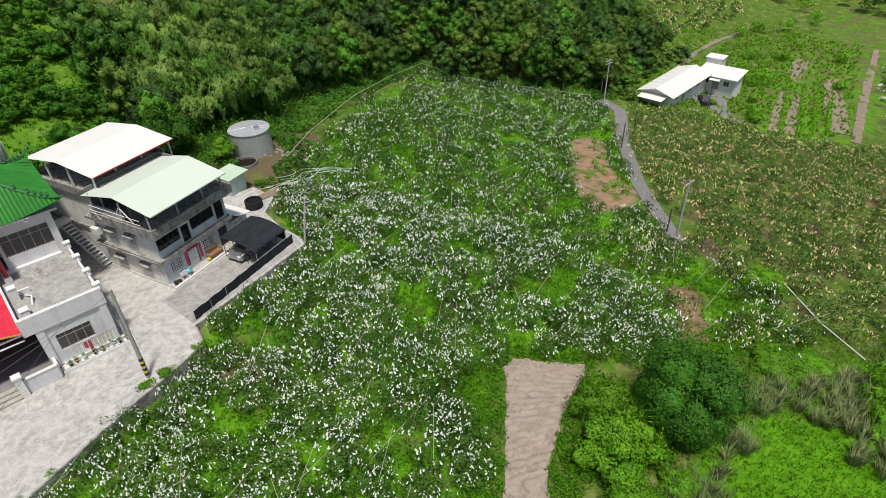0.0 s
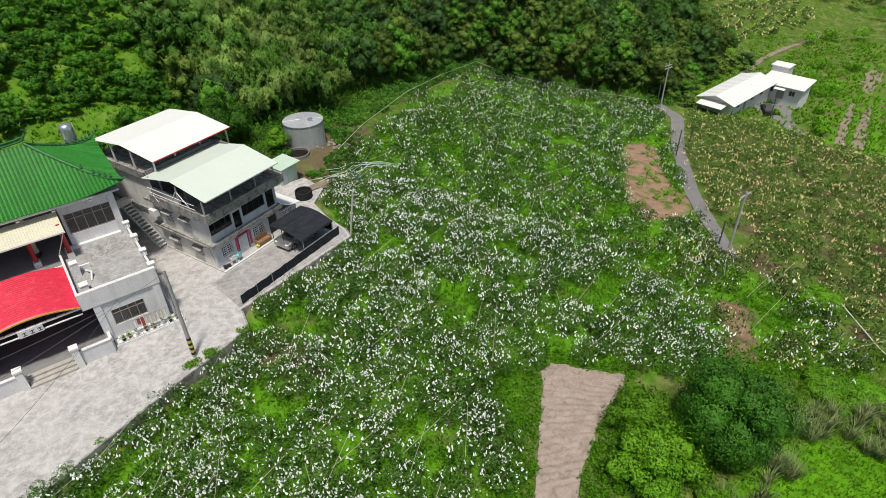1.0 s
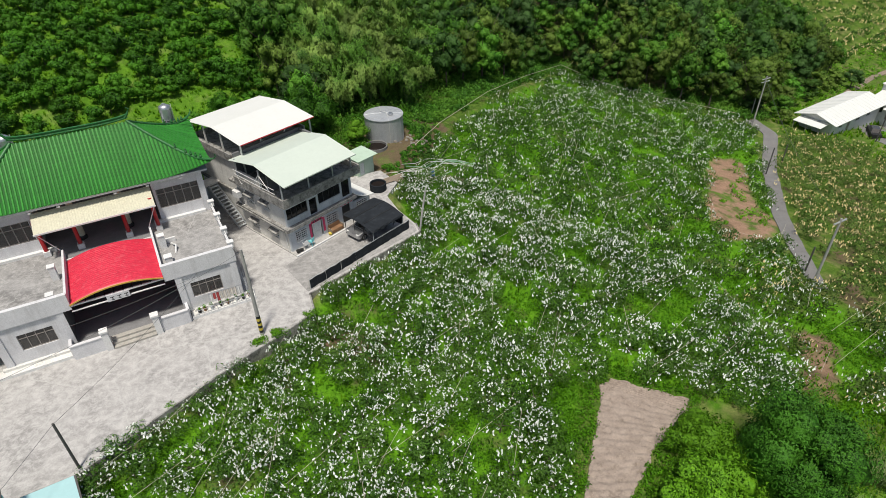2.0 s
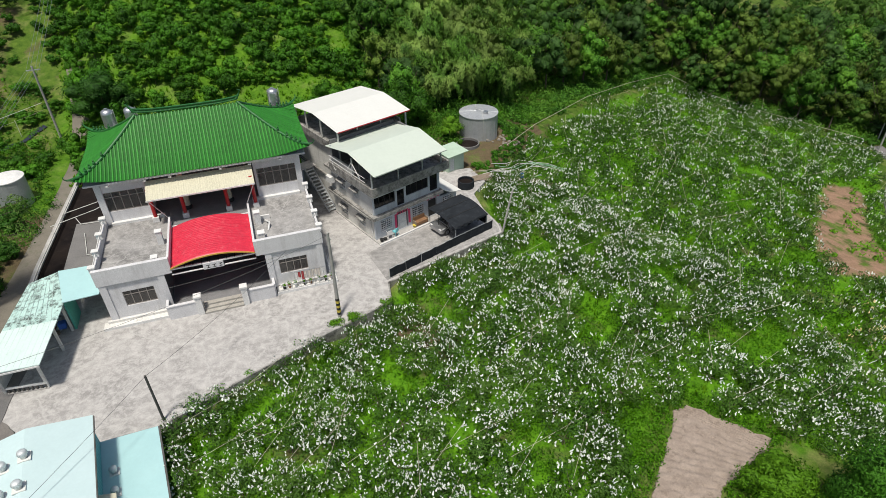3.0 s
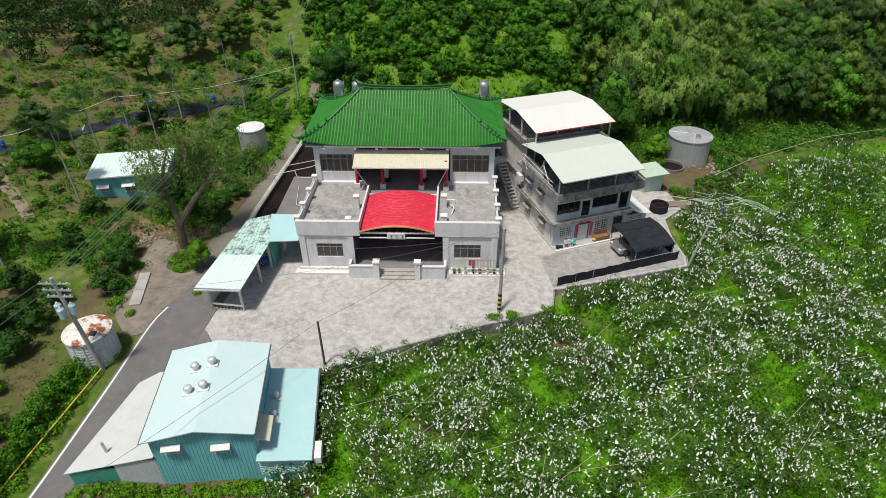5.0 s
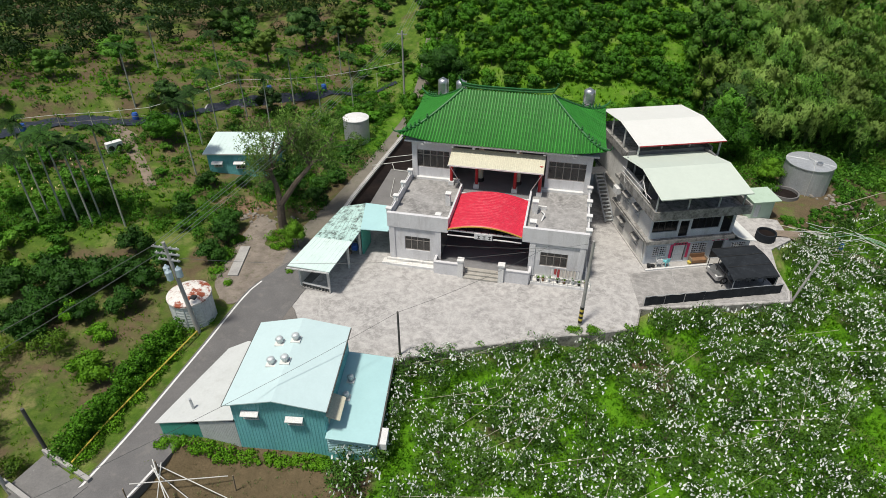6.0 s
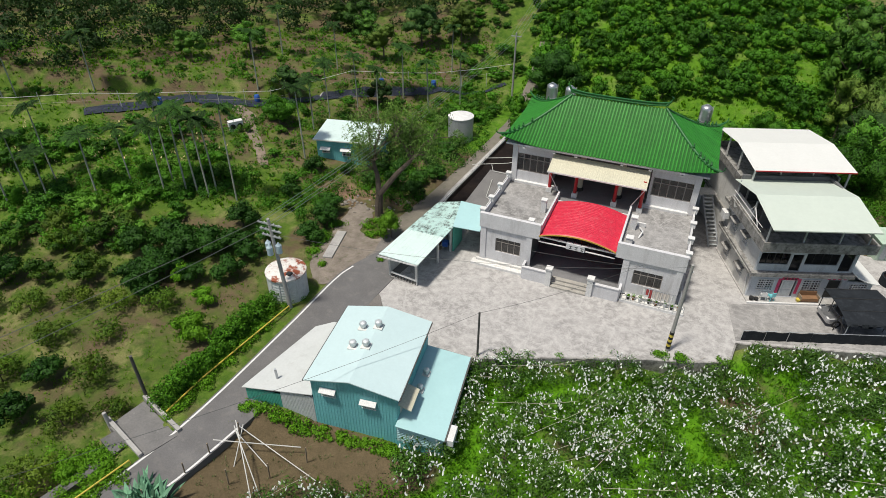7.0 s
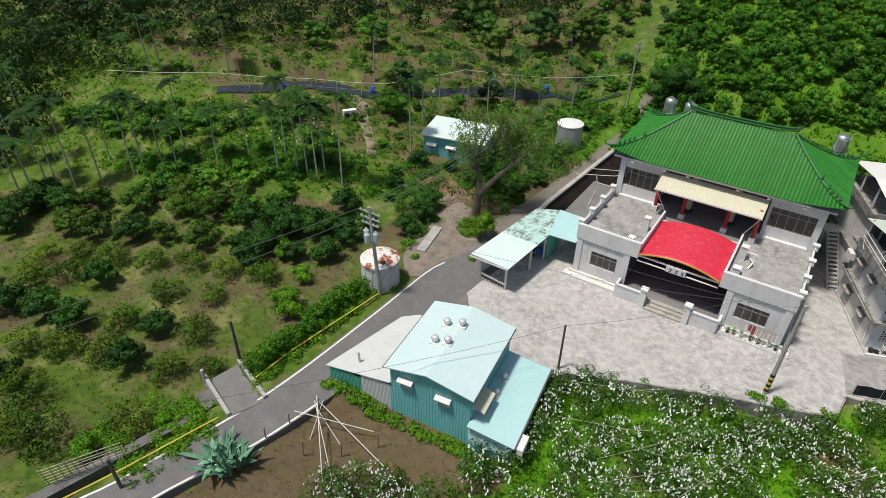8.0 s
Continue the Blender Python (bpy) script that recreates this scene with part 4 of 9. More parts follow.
for (u0, u1, z0, z1), y in ((WIN_L, 0.23), (WIN_R, 0.23)):
    window(temple, 'y', y, u0, u1, z0, z1, 4, BROWN_FRAME, GLASS, rows=2)
for u0, u1, z0, z1 in (UP_L, UP_R):
    window(temple, 'y', 8.13, u0, u1, z0, z1, 5, BROWN_FRAME, GLASS, rows=2, bar=0.07)
# red columns, with beige ones behind
for xc, yc in ((-4.22, 7.3), (-1.9, 7.15), (1.55, 7.0), (3.75, 6.8)):
    col = part("column", Geo().lathe(xc, yc, [(0.15, 4.42), (0.15, 6.9)], 14), RED, temple, "red painted column", smooth=False)
    part("column_base", Geo().box(xc - 0.24, xc + 0.24, yc - 0.24, yc + 0.24, 3.99, 4.4), WHITE, col)
for xc in (-1.75, 1.68):
    col = part("column", Geo().lathe(xc, 8.6, [(0.24, 4.3), (0.24, 7.4)], 16), CREAM, temple, "beige round column")
    part("column_base", Geo().lathe(xc, 8.6, [(0.34, 3.99), (0.36, 4.15), (0.26, 4.3)], 16), BLACK, col)
# cream awning over the terrace
g = Geo().ribs((-4.3, 8.0, 7.32), (8.3, 0, 0), (0, -2.02, -0.72), 46, 0.012, (0, 0, 1))
g.slab([(-4.3, 8.0, 7.30), (-4.3, 5.98, 6.58), (4.0, 5.98, 6.58), (4.0, 8.0, 7.30)], 0.05)
aw = part("awning", g, CREAM, temple, "cream corrugated metal awning")
part("awning_trim", Geo().box(-4.33, 4.03, 5.93, 5.98, 6.50, 6.62), WHITE, aw)
for xa in (-4.15, 3.9):
    part("awning_strut", Geo().tube([(xa, 6.02, 6.52), (xa * 0.78, 6.5, 4.6)], 0.035), WHITE, aw)
# red arched canopy over the entrance
ARC = [(-3.07 + 6.05 * i / 20, 0.56 * (1 - ((i - 10) / 10) ** 2)) for i in range(21)]
vs, fs = [], []
ny_ = 12
for j in range(ny_ + 1):
    y = -0.12 + 5.72 * j / ny_
    z = 3.94 + 0.10 * j / ny_
    vs += [(x, y, z + h) for x, h in ARC]
k = len(vs)
vs += [(x, y, z - 0.06) for x, y, z in vs]
for j in range(ny_):
    for i in range(20):
        a = j * 21 + i
        fs += [(a, a + 1, a + 22, a + 21), (k + a, k + a + 21, k + a + 22, k + a + 1)]
for i in range(20):
    fs += [(i, k + i, k + i + 1, i + 1)]
canopy = part("arch_roof", Geo().add(vs, fs), ARCH_RED, temple, "bright red curved sheet roof", smooth=True)
g = Geo()
for j in range(1, 23):
    y = -0.12 + 5.72 * j / 23
    z = 3.945 + 0.10 * j / 23
    g.tube([(x, y, z + h) for x, h in ARC], 0.009, 4)
part("sheet_ribs", g, ARCH_RED, canopy)
g = Geo()
for i in range(20):
    (xa, ha), (xb, hb) = ARC[i], ARC[i + 1]
    g.add([(xa, -0.17, 3.90 + ha), (xb, -0.17, 3.90 + hb), (xb, -0.17, 4.0 + hb), (xa, -0.17, 4.0 + ha), (xa, -0.12, 3.90 + ha), (xb, -0.12, 3.90 + hb), (xb, -0.12, 4.0 + hb), (xa, -0.12, 4.0 + ha)],
          [(0, 1, 2, 3), (7, 6, 5, 4), (3, 2, 6, 7), (0, 4, 5, 1)])
part("arch_trim", g, GOLD, canopy, "yellow front trim")
part("cross_beam", Geo().box(-3.1, 2.98, -0.02, 0.1, 3.74, 3.86).box(-3.1, 2.98, -0.02, 0.1, 3.30, 3.36), WHITE, temple)
for i in range(10):
    xa = -2.7 + i * 0.6
    part("canopy_rafter", Geo().tube([(xa, -0.05, 3.9), (xa, 5.5, 4.0)], 0.03, 4), DARK, canopy)
sign = part("sign_board", Geo().box(-0.85, 0.62, -0.09, -0.025, 3.28, 3.82), PAINT, temple, "pale sign board with three dark characters")
for i in range(3):
    xa = -0.62 + 0.45 * i
    part("lettering", Geo().box(xa, xa + 0.26, -0.096, -0.091, 3.58, 3.64).box(xa + 0.1, xa + 0.16, -0.096, -0.091, 3.42, 3.575).box(xa + 0.02, xa + 0.24, -0.096, -0.091, 3.36, 3.41), BLACK, sign)
# low front wall with gate pillars and steps
for xa, xb in ((-4.0, -1.98), (1.83, 3.85)):
    part("low_wall", Geo().box(xa, xb, -1.02, -0.84, 0.0, 1.15).box(xa - 0.04, xb, -1.06, -0.80, 1.155, 1.24), PAINT, temple)
for xc in (-4.0, 3.85):
    part("low_wall_return", Geo().box(xc - 0.1, xc + 0.1, -0.83, 0.1, 0.0, 1.15), PAINT, temple)
for xc in (-1.76, 1.6):
    part("gate_pillar", Geo().box(xc - 0.22, xc + 0.22, -1.2, -0.76, 0.0, 1.62).box(xc - 0.28, xc + 0.28, -1.26, -0.70, 1.63, 1.76), WHITE, temple)
for i in range(3):
    part("step", Geo().box(-1.5, 1.36, -1.25 + 0.33 * i, -0.2, 0.15 * i, 0.15 * (i + 1)), STEP_STONE, temple)
part("side_slab", Geo().box(-11.3, -8.2, 4.3, 11.8, 2.3, 2.55), PATH_GREY, temple, "flat grey slab roof of a side room")
part("side_room_wall", Geo().box(-11.2, -11.0, 4.4, 11.7, -1.3, 2.3).box(-11.0, -8.1, 11.5, 11.7, -1.3, 2.3), OLD_CONCRETE, temple)
# white boxes on the wing roofs
for xc, yc, w, h in ((-3.75, 3.6, 0.42, 1.15), (-4.1, 1.1, 0.42, 0.5), (3.65, 3.9, 0.45, 1.1), (3.7, 1.6, 0.5, 0.55)):
    part("roof_vent", Geo().box(xc - w / 2, xc + w / 2, yc - w / 2, yc + w / 2, 3.985, 3.985 + h).box(xc - w / 2 - 0.04, xc + w / 2 + 0.04, yc - w / 2 - 0.04, yc + w / 2 + 0.04, 3.99 + h, 4.05 + h), WHITE, temple)
part("old_antenna_mount", Geo().box(3.9, 4.6, 4.4, 4.55, 3.985, 4.35).tube([(4.2, 4.2, 4.0), (4.5, 3.2, 4.35), (4.3, 2.6, 4.0)], 0.07), WHITE, temple)

# tiled roof: a hipped roof with hollow slopes and lifted corners
EX0, EX1, EY0, EY1, RXA, RXB, RY = -9.06, 8.95, 7.3, 17.5, -4.2, 3.95, 12.4
EAVE, TOP = 8.0, 11.15


def roof_z(x, y):
    """Height of the roof over a place: hollow slope rising from the nearest eave, with corners swept up."""
    vf, vb = (y - EY0) / (RY - EY0), (EY1 - y) / (EY1 - RY)
    vl, vr = (x - EX0) / (RXA - EX0), (EX1 - x) / (EX1 - RXB)
    v = max(0.0, min(vf, vb, vl, vr, 1.0))
    cx, cy = max(0.0, (abs(x) - 5.2) / 3.8), max(0.0, (abs(y - RY) - 2.2) / 2.9)
    return EAVE + (TOP - EAVE) * (0.72 * v + 0.28 * v * v) + 0.52 * (cx * cy) ** 1.6 * (1 - v)


def roof_patch(corner_fn, nu, nv):
    vs, fs = [], []
    for j in range(nv + 1):
        for i in range(nu + 1):
            x, y = corner_fn(i / nu, j / nv)
            vs.append((x, y, roof_z(x, y)))
    for j in range(nv):
        for i in range(nu):
            a = j * (nu + 1) + i
            fs.append((a, a + 1, a + nu + 2, a + nu + 1))
    k = len(vs)
    return Geo().add(vs, fs)


def lerp(a, c, t):
    return a + (c - a) * t


slopes = {
    "front": lambda u, v: (lerp(lerp(EX0, RXA, v), lerp(EX1, RXB, v), u), lerp(EY0, RY, v)),
    "rear": lambda u, v: (lerp(lerp(EX1, RXB, v), lerp(EX0, RXA, v), u), lerp(EY1, RY, v)),
    "left": lambda u, v: (lerp(EX0, RXA, v), lerp(lerp(EY1, RY, v), lerp(EY0, RY, v), u)),
    "right": lambda u, v: (lerp(EX1, RXB, v), lerp(lerp(EY0, RY, v), lerp(EY1, RY, v), u)),
}
roof = part("tiled_roof", roof_patch(slopes["front"], 40, 12), TILE_BED, temple, "green glazed roof with upswept corners", smooth=True)
for key in ("rear", "left", "right"):
    part("roof_slope", roof_patch(slopes[key], 30, 12), TILE_BED, roof, smooth=True)


def tile_run(p, q, n):
    """One run of half-round cover tiles from the eave up to the ridge or hip."""
    vs, fs = [], []
    d = Vector((q[0] - p[0], q[1] - p[1], 0)).normalized()
    s = Vector((-d.y, d.x, 0))
    for i in range(n + 1):
        t = i / n
        for sub in ((0.0, 0.085), (0.97, 0.072)) if i < n else ((0.0, 0.085),):
            tt = t + sub[0] / n
            x, y = lerp(p[0], q[0], tt), lerp(p[1], q[1], tt)
            c = Vector((x, y, roof_z(x, y)))
            for a in (0, 60, 120, 180):
                vs.append(c + s * (math.cos(radians(a)) * sub[1]) + Vector((0, 0, math.sin(radians(a)) * sub[1] * 1.1 + 0.005)))
    rings = len(vs) // 4
    for i in range(rings - 1):
        for j in range(3):
            a = i * 4 + j
            fs.append((a, a + 1, a + 5, a + 4))
    fs.append((3, 2, 1, 0))
    return Geo().add(vs, fs)


STEP = 0.275
count = int((EX1 - EX0) / STEP)
for i in range(1, count):
    x = EX0 + STEP * i
    v = min(1.0, (x - EX0) / (RXA - EX0), (EX1 - x) / (EX1 - RXB))
    part("tile_run", tile_run((x, EY0 - 0.06), (x, lerp(EY0, RY, v)), max(1, int(12 * v))), TILE, roof)
    part("tile_run", tile_run((x, EY1 + 0.06), (x, lerp(EY1, RY, v)), max(1, int(6 * v))), TILE, roof)
count = int((EY1 - EY0) / STEP)
for i in range(1, count):
    y = EY0 + STEP * i
    v = min(1.0, (y - EY0) / (RY - EY0), (EY1 - y) / (EY1 - RY))
    part("tile_run", tile_run((EX0 - 0.06, y), (lerp(EX0, RXA, v), y), max(1, int(8 * v))), TILE, roof)
    part("tile_run", tile_run((EX1 + 0.06, y), (lerp(EX1, RXB, v), y), max(1, int(8 * v))), TILE, roof)
# eave boards and soffit
part("soffit", Geo().box(-8.6, 8.5, 7.55, 17.25, 7.72, 7.86), PAINT, roof)
part("eave_board", Geo().box(EX0 + 2.2, EX1 - 2.2, EY0 + 0.04, EY0 + 0.1, EAVE - 0.2, EAVE - 0.02), PAINT, roof)
for xc in (-6.9, -4.2, -2.3, 1.6, 3.9, 6.4):
    part("rafter_end", Geo().box(xc - 0.12, xc + 0.12, 7.36, 8.0, 7.6, 7.72), WHITE, roof)
# ridges: a stacked main ridge that dips in the middle, and four hips with finials
pts = []
for i in range(25):
    t = i / 24
    x = lerp(RXA - 0.15, RXB + 0.15, t)
    pts.append((x, RY, TOP + 0.16 + 0.22 * (2 * t - 1) ** 4))
ridge = part("main_ridge", Geo().tube(pts, 0.10, 8), RIDGE, roof, "dark green stacked ridge with pale band")
g = Geo()
for p, q in zip(pts, pts[1:]):
    for h0, h1, w in ((0.06, 0.20, 0.05), (0.20, 0.26, 0.09)):
        g.add([(p[0], RY - w, p[2] + h0), (q[0], RY - w, q[2] + h0), (q[0], RY - w, q[2] + h1), (p[0], RY - w, p[2] + h1),
               (p[0], RY + w, p[2] + h0), (q[0], RY + w, q[2] + h0), (q[0], RY + w, q[2] + h1), (p[0], RY + w, p[2] + h1)],
              [(0, 1, 2, 3), (5, 4, 7, 6), (3, 2, 6, 7), (0, 3, 7, 4), (1, 5, 6, 2)])
part("ridge_band", g, RIDGE, ridge)
for ex, rx in ((EX0, RXA), (EX1, RXB)):
    for ey in (EY0, EY1):
        pts = []
        for i in range(17):
            t = i / 16
            x, y = lerp(rx, ex, t), lerp(RY, ey, t)
            pts.append((x, y, roof_z(x, y) + 0.07 + 0.12 * max(0, t - 0.8) * 5))
        hip = part("hip_ridge", Geo().tube(pts, 0.11, 8), RIDGE, roof)
        sx, sy = (ex - rx) / abs(ex - rx), (ey - RY) / abs(ey - RY)
        e = Vector(pts[-1])
        part("corner_finial", Geo().tube([e, e + Vector((0.22 * sx, 0.22 * sy, 0.10)), e + Vector((0.36 * sx, 0.36 * sy, 0.30)), e + Vector((0.36 * sx, 0.36 * sy, 0.52))], 0.09, 6, 0.03), RIDGE, hip)
        for t in (0.62, 0.70, 0.78, 0.86, 0.93):
            q = Vector(pts[int(t * 16)])
            part("hip_figure", Geo().lathe(q.x, q.y, [(0.10, q.z + 0.1), (0.12, q.z + 0.22), (0.05, q.z + 0.34), (0.07, q.z + 0.42), (0.01, q.z + 0.48)], 8), RIDGE, hip)
for xe, s in ((RXA - 0.1, -1), (RXB + 0.1, 1)):
    part("ridge_finial", Geo().tube([(xe - 0.2 * s, RY, TOP + 0.3), (xe + 0.1 * s, RY, TOP + 0.65), (xe + 0.3 * s, RY, TOP + 1.05), (xe + 0.1 * s, RY, TOP + 1.15)], 0.13, 8, 0.04), RIDGE, ridge)
# rear block that carries the water tanks
part("rear_block", Geo().box(-8.0, 8.0, 17.02, 20.0, 0, 6.9), PAINT, temple)


def steel_tank(x, y, z, r, h):
    t = thing("water_tank", "stainless steel water tank on a tubular stand", "water tank", pose(x, y, z), group="rooftop water tanks")
    for i in range(4):
        a = 0.785 + 1.5708 * i
        part("leg", Geo().tube([(r * math.cos(a), r * math.sin(a), 0), (r * math.cos(a), r * math.sin(a), 0.65)], 0.035), STEEL, t)
    part("stand_ring", Geo().lathe(0, 0, [(r * 0.7, 0.60), (r * 1.05, 0.60), (r * 1.05, 0.66), (r * 0.7, 0.66)], 20), STEEL, t)
    prof = [(r * 0.6, 0.665), (r, 0.75)]
    for i in range(8):
        z0 = 0.8 + (h - 0.2) * i / 8
        prof += [(r, z0), (r * 1.03, z0 + 0.04), (r, z0 + 0.08)]
    prof += [(r, 0.75 + h), (r * 0.6, 0.9 + h), (r * 0.3, 0.93 + h)]
    part("tank", Geo().lathe(0, 0, prof, 24), STEEL, t, smooth=True)
    part("lid", Geo().lathe(0, 0, [(r * 0.28, 0.94 + h), (r * 0.28, 1.03 + h), (r * 0.1, 1.06 + h)], 16), STEEL, t)
    part("pipe", Geo().tube([(r * 1.1, 0, 0.9 + h), (r * 1.1, 0, 0.0)], 0.03), PVC, t)
    return t


steel_tank(-7.5, 19.0, 7.5, 0.52, 1.25)
steel_tank(-5.6, 19.0, 7.5, 0.5, 1.2)
steel_tank(7.3, 19.0, 7.5, 0.52, 1.25)

# washing and plant pots before the east wing
rack = thing("clothes_rack", "steel clothes rail hung with laundry beside potted plants", "clothes rack", pose(6.6, -0.45, 0.22))
part("rail", Geo().tube([(-1.1, 0, 1.35), (1.4, 0, 1.35)], 0.02), STEEL, rack)
for xc in (-1.1, 1.4):
    part("post", Geo().tube([(xc, 0, 0), (xc, 0, 1.36)], 0.022), STEEL, rack)
random.seed(4)
for i in range(9):
    xc = -0.95 + 0.26 * i
    w, h = random.uniform(0.16, 0.26), random.uniform(0.5, 0.85)
    g = Geo()
    for j in range(4):
        xa, xb = xc - w / 2 + w * j / 4, xc - w / 2 + w * (j + 1) / 4
        ya, yb = 0.04 * math.sin(j * 1.9), 0.04 * math.sin((j + 1) * 1.9)
        g.add([(xa, ya - 0.01, 1.34), (xb, yb - 0.01, 1.34), (xb, yb - 0.05, 1.34 - h), (xa, ya - 0.05, 1.34 - h), (xa, ya + 0.01, 1.34), (xb, yb + 0.01, 1.34), (xb, yb + 0.05, 1.34 - h), (xa, ya + 0.05, 1.34 - h)],
              [(0, 1, 2, 3), (7, 6, 5, 4), (3, 2, 6, 7), (0, 3, 7, 4), (1, 5, 6, 2)])
    part("garment", g, random.choice([CLOTH_A, CLOTH_B, CLOTH_C, WHITE, CLOTH_C]), rack)
front_rail = thing("plinth_railing", "thin grey steel railing round the plinth before the east wing", "railing", pose(4.1, -0.78, 0.0))
for i in range(14):
    part("post", Geo().tube([(i * 0.36, 0.03 * math.sin(2.1 * i), 0.0), (i * 0.36 + 0.03 * math.sin(i), 0.03 * math.sin(2.1 * i), 0.95 + 0.1 * (i % 4 == 0))], 0.018), GALV, front_rail)
for z in (0.35, 0.65, 0.95):
    part("rail", Geo().tube([(0, 0, z), (2.3, 0.03, z - 0.02), (4.7, 0, z)], 0.016), GALV, front_rail)
for i, xa in enumerate((4.6, 5.0, 5.5, 6.2, 6.7, 7.4, 7.9, 8.4)):
    h = 0.22 + 0.06 * (i % 3)
    p = thing("plant_pot", "small pot with a green plant on the temple plinth", "plant pot", pose(xa, -0.42 + 0.05 * (i % 2), 0.142), group="plant pots")
    part("pot", Geo().lathe(0, 0, [(0.09, 0), (0.13, h), (0.14, h + 0.02), (0.11, h + 0.01)], 10), (BLACK, ORANGE, GREY_METAL)[i % 3], p)
    g = Geo()
    for k in range(9):
        a = 0.7 * k + i
        d = Vector((math.cos(a), math.sin(a), 0))
        sd = Vector((-d.y, d.x, 0)) * 0.035
        b0, tip = Vector((0, 0, h)), d * (0.16 + 0.03 * (k % 3)) + Vector((0, 0, h + 0.24 + 0.05 * (k % 2)))
        md = b0.lerp(tip, 0.55) + Vector((0, 0, 0.05))
        g.add([b0, md - sd, tip, md + sd], [(0, 1, 2, 3)])
    part("leaves", g, LEAF_BRIGHT, p)
fence = thing("side_railing", "grey metal railing and trellis beside the temple wing", "railing", pose(8.35, -0.5, 0))
for i in range(9):
    part("post", Geo().tube([(0.12 * math.sin(i), i * 0.55, 0.0), (0.12 * math.sin(i), i * 0.55, 1.5 + 0.25 * (i % 3))], 0.025), GALV, fence)
for z in (0.5, 1.0, 1.5):
    part("rail", Geo().tube([(0, 0, z), (0, 4.4, z)], 0.02), GALV, fence)

# ---- three-storey house with two metal roofs ----
house = thing("house", "weathered grey concrete house with two pale metal roofs", "house", pose(13.22, 3.83, 0, 0, 0, 20.2))
G1, G2 = (0.6, 1.8, 0.75, 1.8), (4.05, 5.4, 0.75, 1.85)
D1, D2 = (2.35, 3.6, 0.1, 1.85), (5.95, 6.95, 0.1, 1.9)
part("front_wall", Geo().wall('y', 0.0, 0.2, 0.0, 7.34, 0.0, 2.3, [G1, G2, D1, D2]), PAINT_COOL, house)
part("side_wall", Geo().wall('x', 0.0, 0.2, 0.2, 6.9, 0.0, 2.3, [(4.5, 5.5, 0.6, 1.4), (1.6, 2.5, 0.8, 1.5)]), OLD_CONCRETE, house)
part("side_wall", Geo().box(7.14, 7.34, 0.2, 6.9, 0.0, 2.3), OLD_CONCRETE, house)
part("back_wall", Geo().box(0.2, 7.14, 6.7, 6.9, 0.0, 2.3), OLD_CONCRETE, house)
part("ground_slab", Geo().box(-0.15, 7.5, -0.75, 6.9, 0.0, 0.09), CONCRETE, house)
part("front_kerb", Geo().box(-0.2, 5.9, -0.9, -0.76, 0.0, 0.14), WHITE, house, "white painted kerb")
part("ledge", Geo().box(-0.35, 7.5, -0.4, 7.2, 2.31, 2.62), GRIMY, house, "stained concrete ledge")
W1, W2, DR, W3 = (0.1, 2.3, 3.25, 4.3), (3.5, 6.0, 3.3, 4.35), (2.5, 3.3, 2.65, 4.2), (6.2, 7.1, 2.75, 4.4)
part("upper_front_wall", Geo().wall('y', 0.0, 0.2, 0.0, 7.34, 2.63, 4.9, [W1, W2, DR, W3]), PAINT_COOL, house)
part("upper_side_wall", Geo().wall('x', 0.0, 0.2, 0.2, 7.0, 2.63, 4.9, [(4.5, 5.4, 3.2, 4.05), (2.3, 3.1, 3.3, 4.1)]), OLD_CONCRETE, house)
part("upper_side_wall", Geo().box(7.14, 7.34, 0.2, 7.0, 2.63, 4.9), OLD_CONCRETE, house)
part("upper_back_wall", Geo().box(0.2, 7.14, 6.8, 7.0, 2.63, 4.9), OLD_CONCRETE, house)
# added black sheets behind the openings stand in for unlit rooms
part("room_shade_sheet", Geo().box(0.3, 7.0, 2.6, 2.75, 2.63, 4.9).box(0.3, 7.0, 2.6, 2.75, 0.1, 2.3), DARK, house)
part("upper_slab", Geo().box(-0.5, 7.9, -0.8, 7.2, 4.91, 5.14), GRIMY, house, "stained projecting floor slab")
part("terrace_parapet", Geo().box(-0.5, 7.9, -0.8, -0.66, 5.145, 5.72).box(-0.5, -0.36, -0.65, 6.2, 5.145, 5.72).box(7.76, 7.9, -0.65, 6.2, 5.145, 5.72), GRIMY, house, "stained terrace parapet")
# recessed top storey: shade under the metal roof is painted as dark plaster
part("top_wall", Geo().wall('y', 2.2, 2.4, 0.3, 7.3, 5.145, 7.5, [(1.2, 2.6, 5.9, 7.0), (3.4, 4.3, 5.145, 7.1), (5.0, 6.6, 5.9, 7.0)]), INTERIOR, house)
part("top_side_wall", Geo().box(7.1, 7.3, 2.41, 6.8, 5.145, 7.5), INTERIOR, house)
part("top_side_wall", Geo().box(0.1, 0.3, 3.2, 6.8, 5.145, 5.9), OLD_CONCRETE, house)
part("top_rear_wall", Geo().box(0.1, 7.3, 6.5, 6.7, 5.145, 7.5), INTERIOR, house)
# rear block under the higher roof
part("rear_wall", Geo().box(0.5, 0.7, 7.2, 14.0, 0.0, 6.4).box(8.0, 8.2, 7.2, 14.0, 0.0, 6.4).box(0.7, 8.0, 13.8, 14.0, 0.0, 6.4).box(0.7, 8.0, 7.21, 7.35, 0.0, 6.4), OLD_CONCRETE, house)
part("rear_slab", Geo().box(0.2, 8.4, 7.21, 14.2, 6.41, 6.6), GRIMY, house, "stained flat slab")
part("rear_parapet", Geo().box(0.2, 0.34, 7.21, 14.2, 6.605, 7.1).box(8.26, 8.4, 7.21, 14.2, 6.605, 7.1).box(0.35, 8.25, 14.06, 14.2, 6.605, 7.1), GRIMY, house)
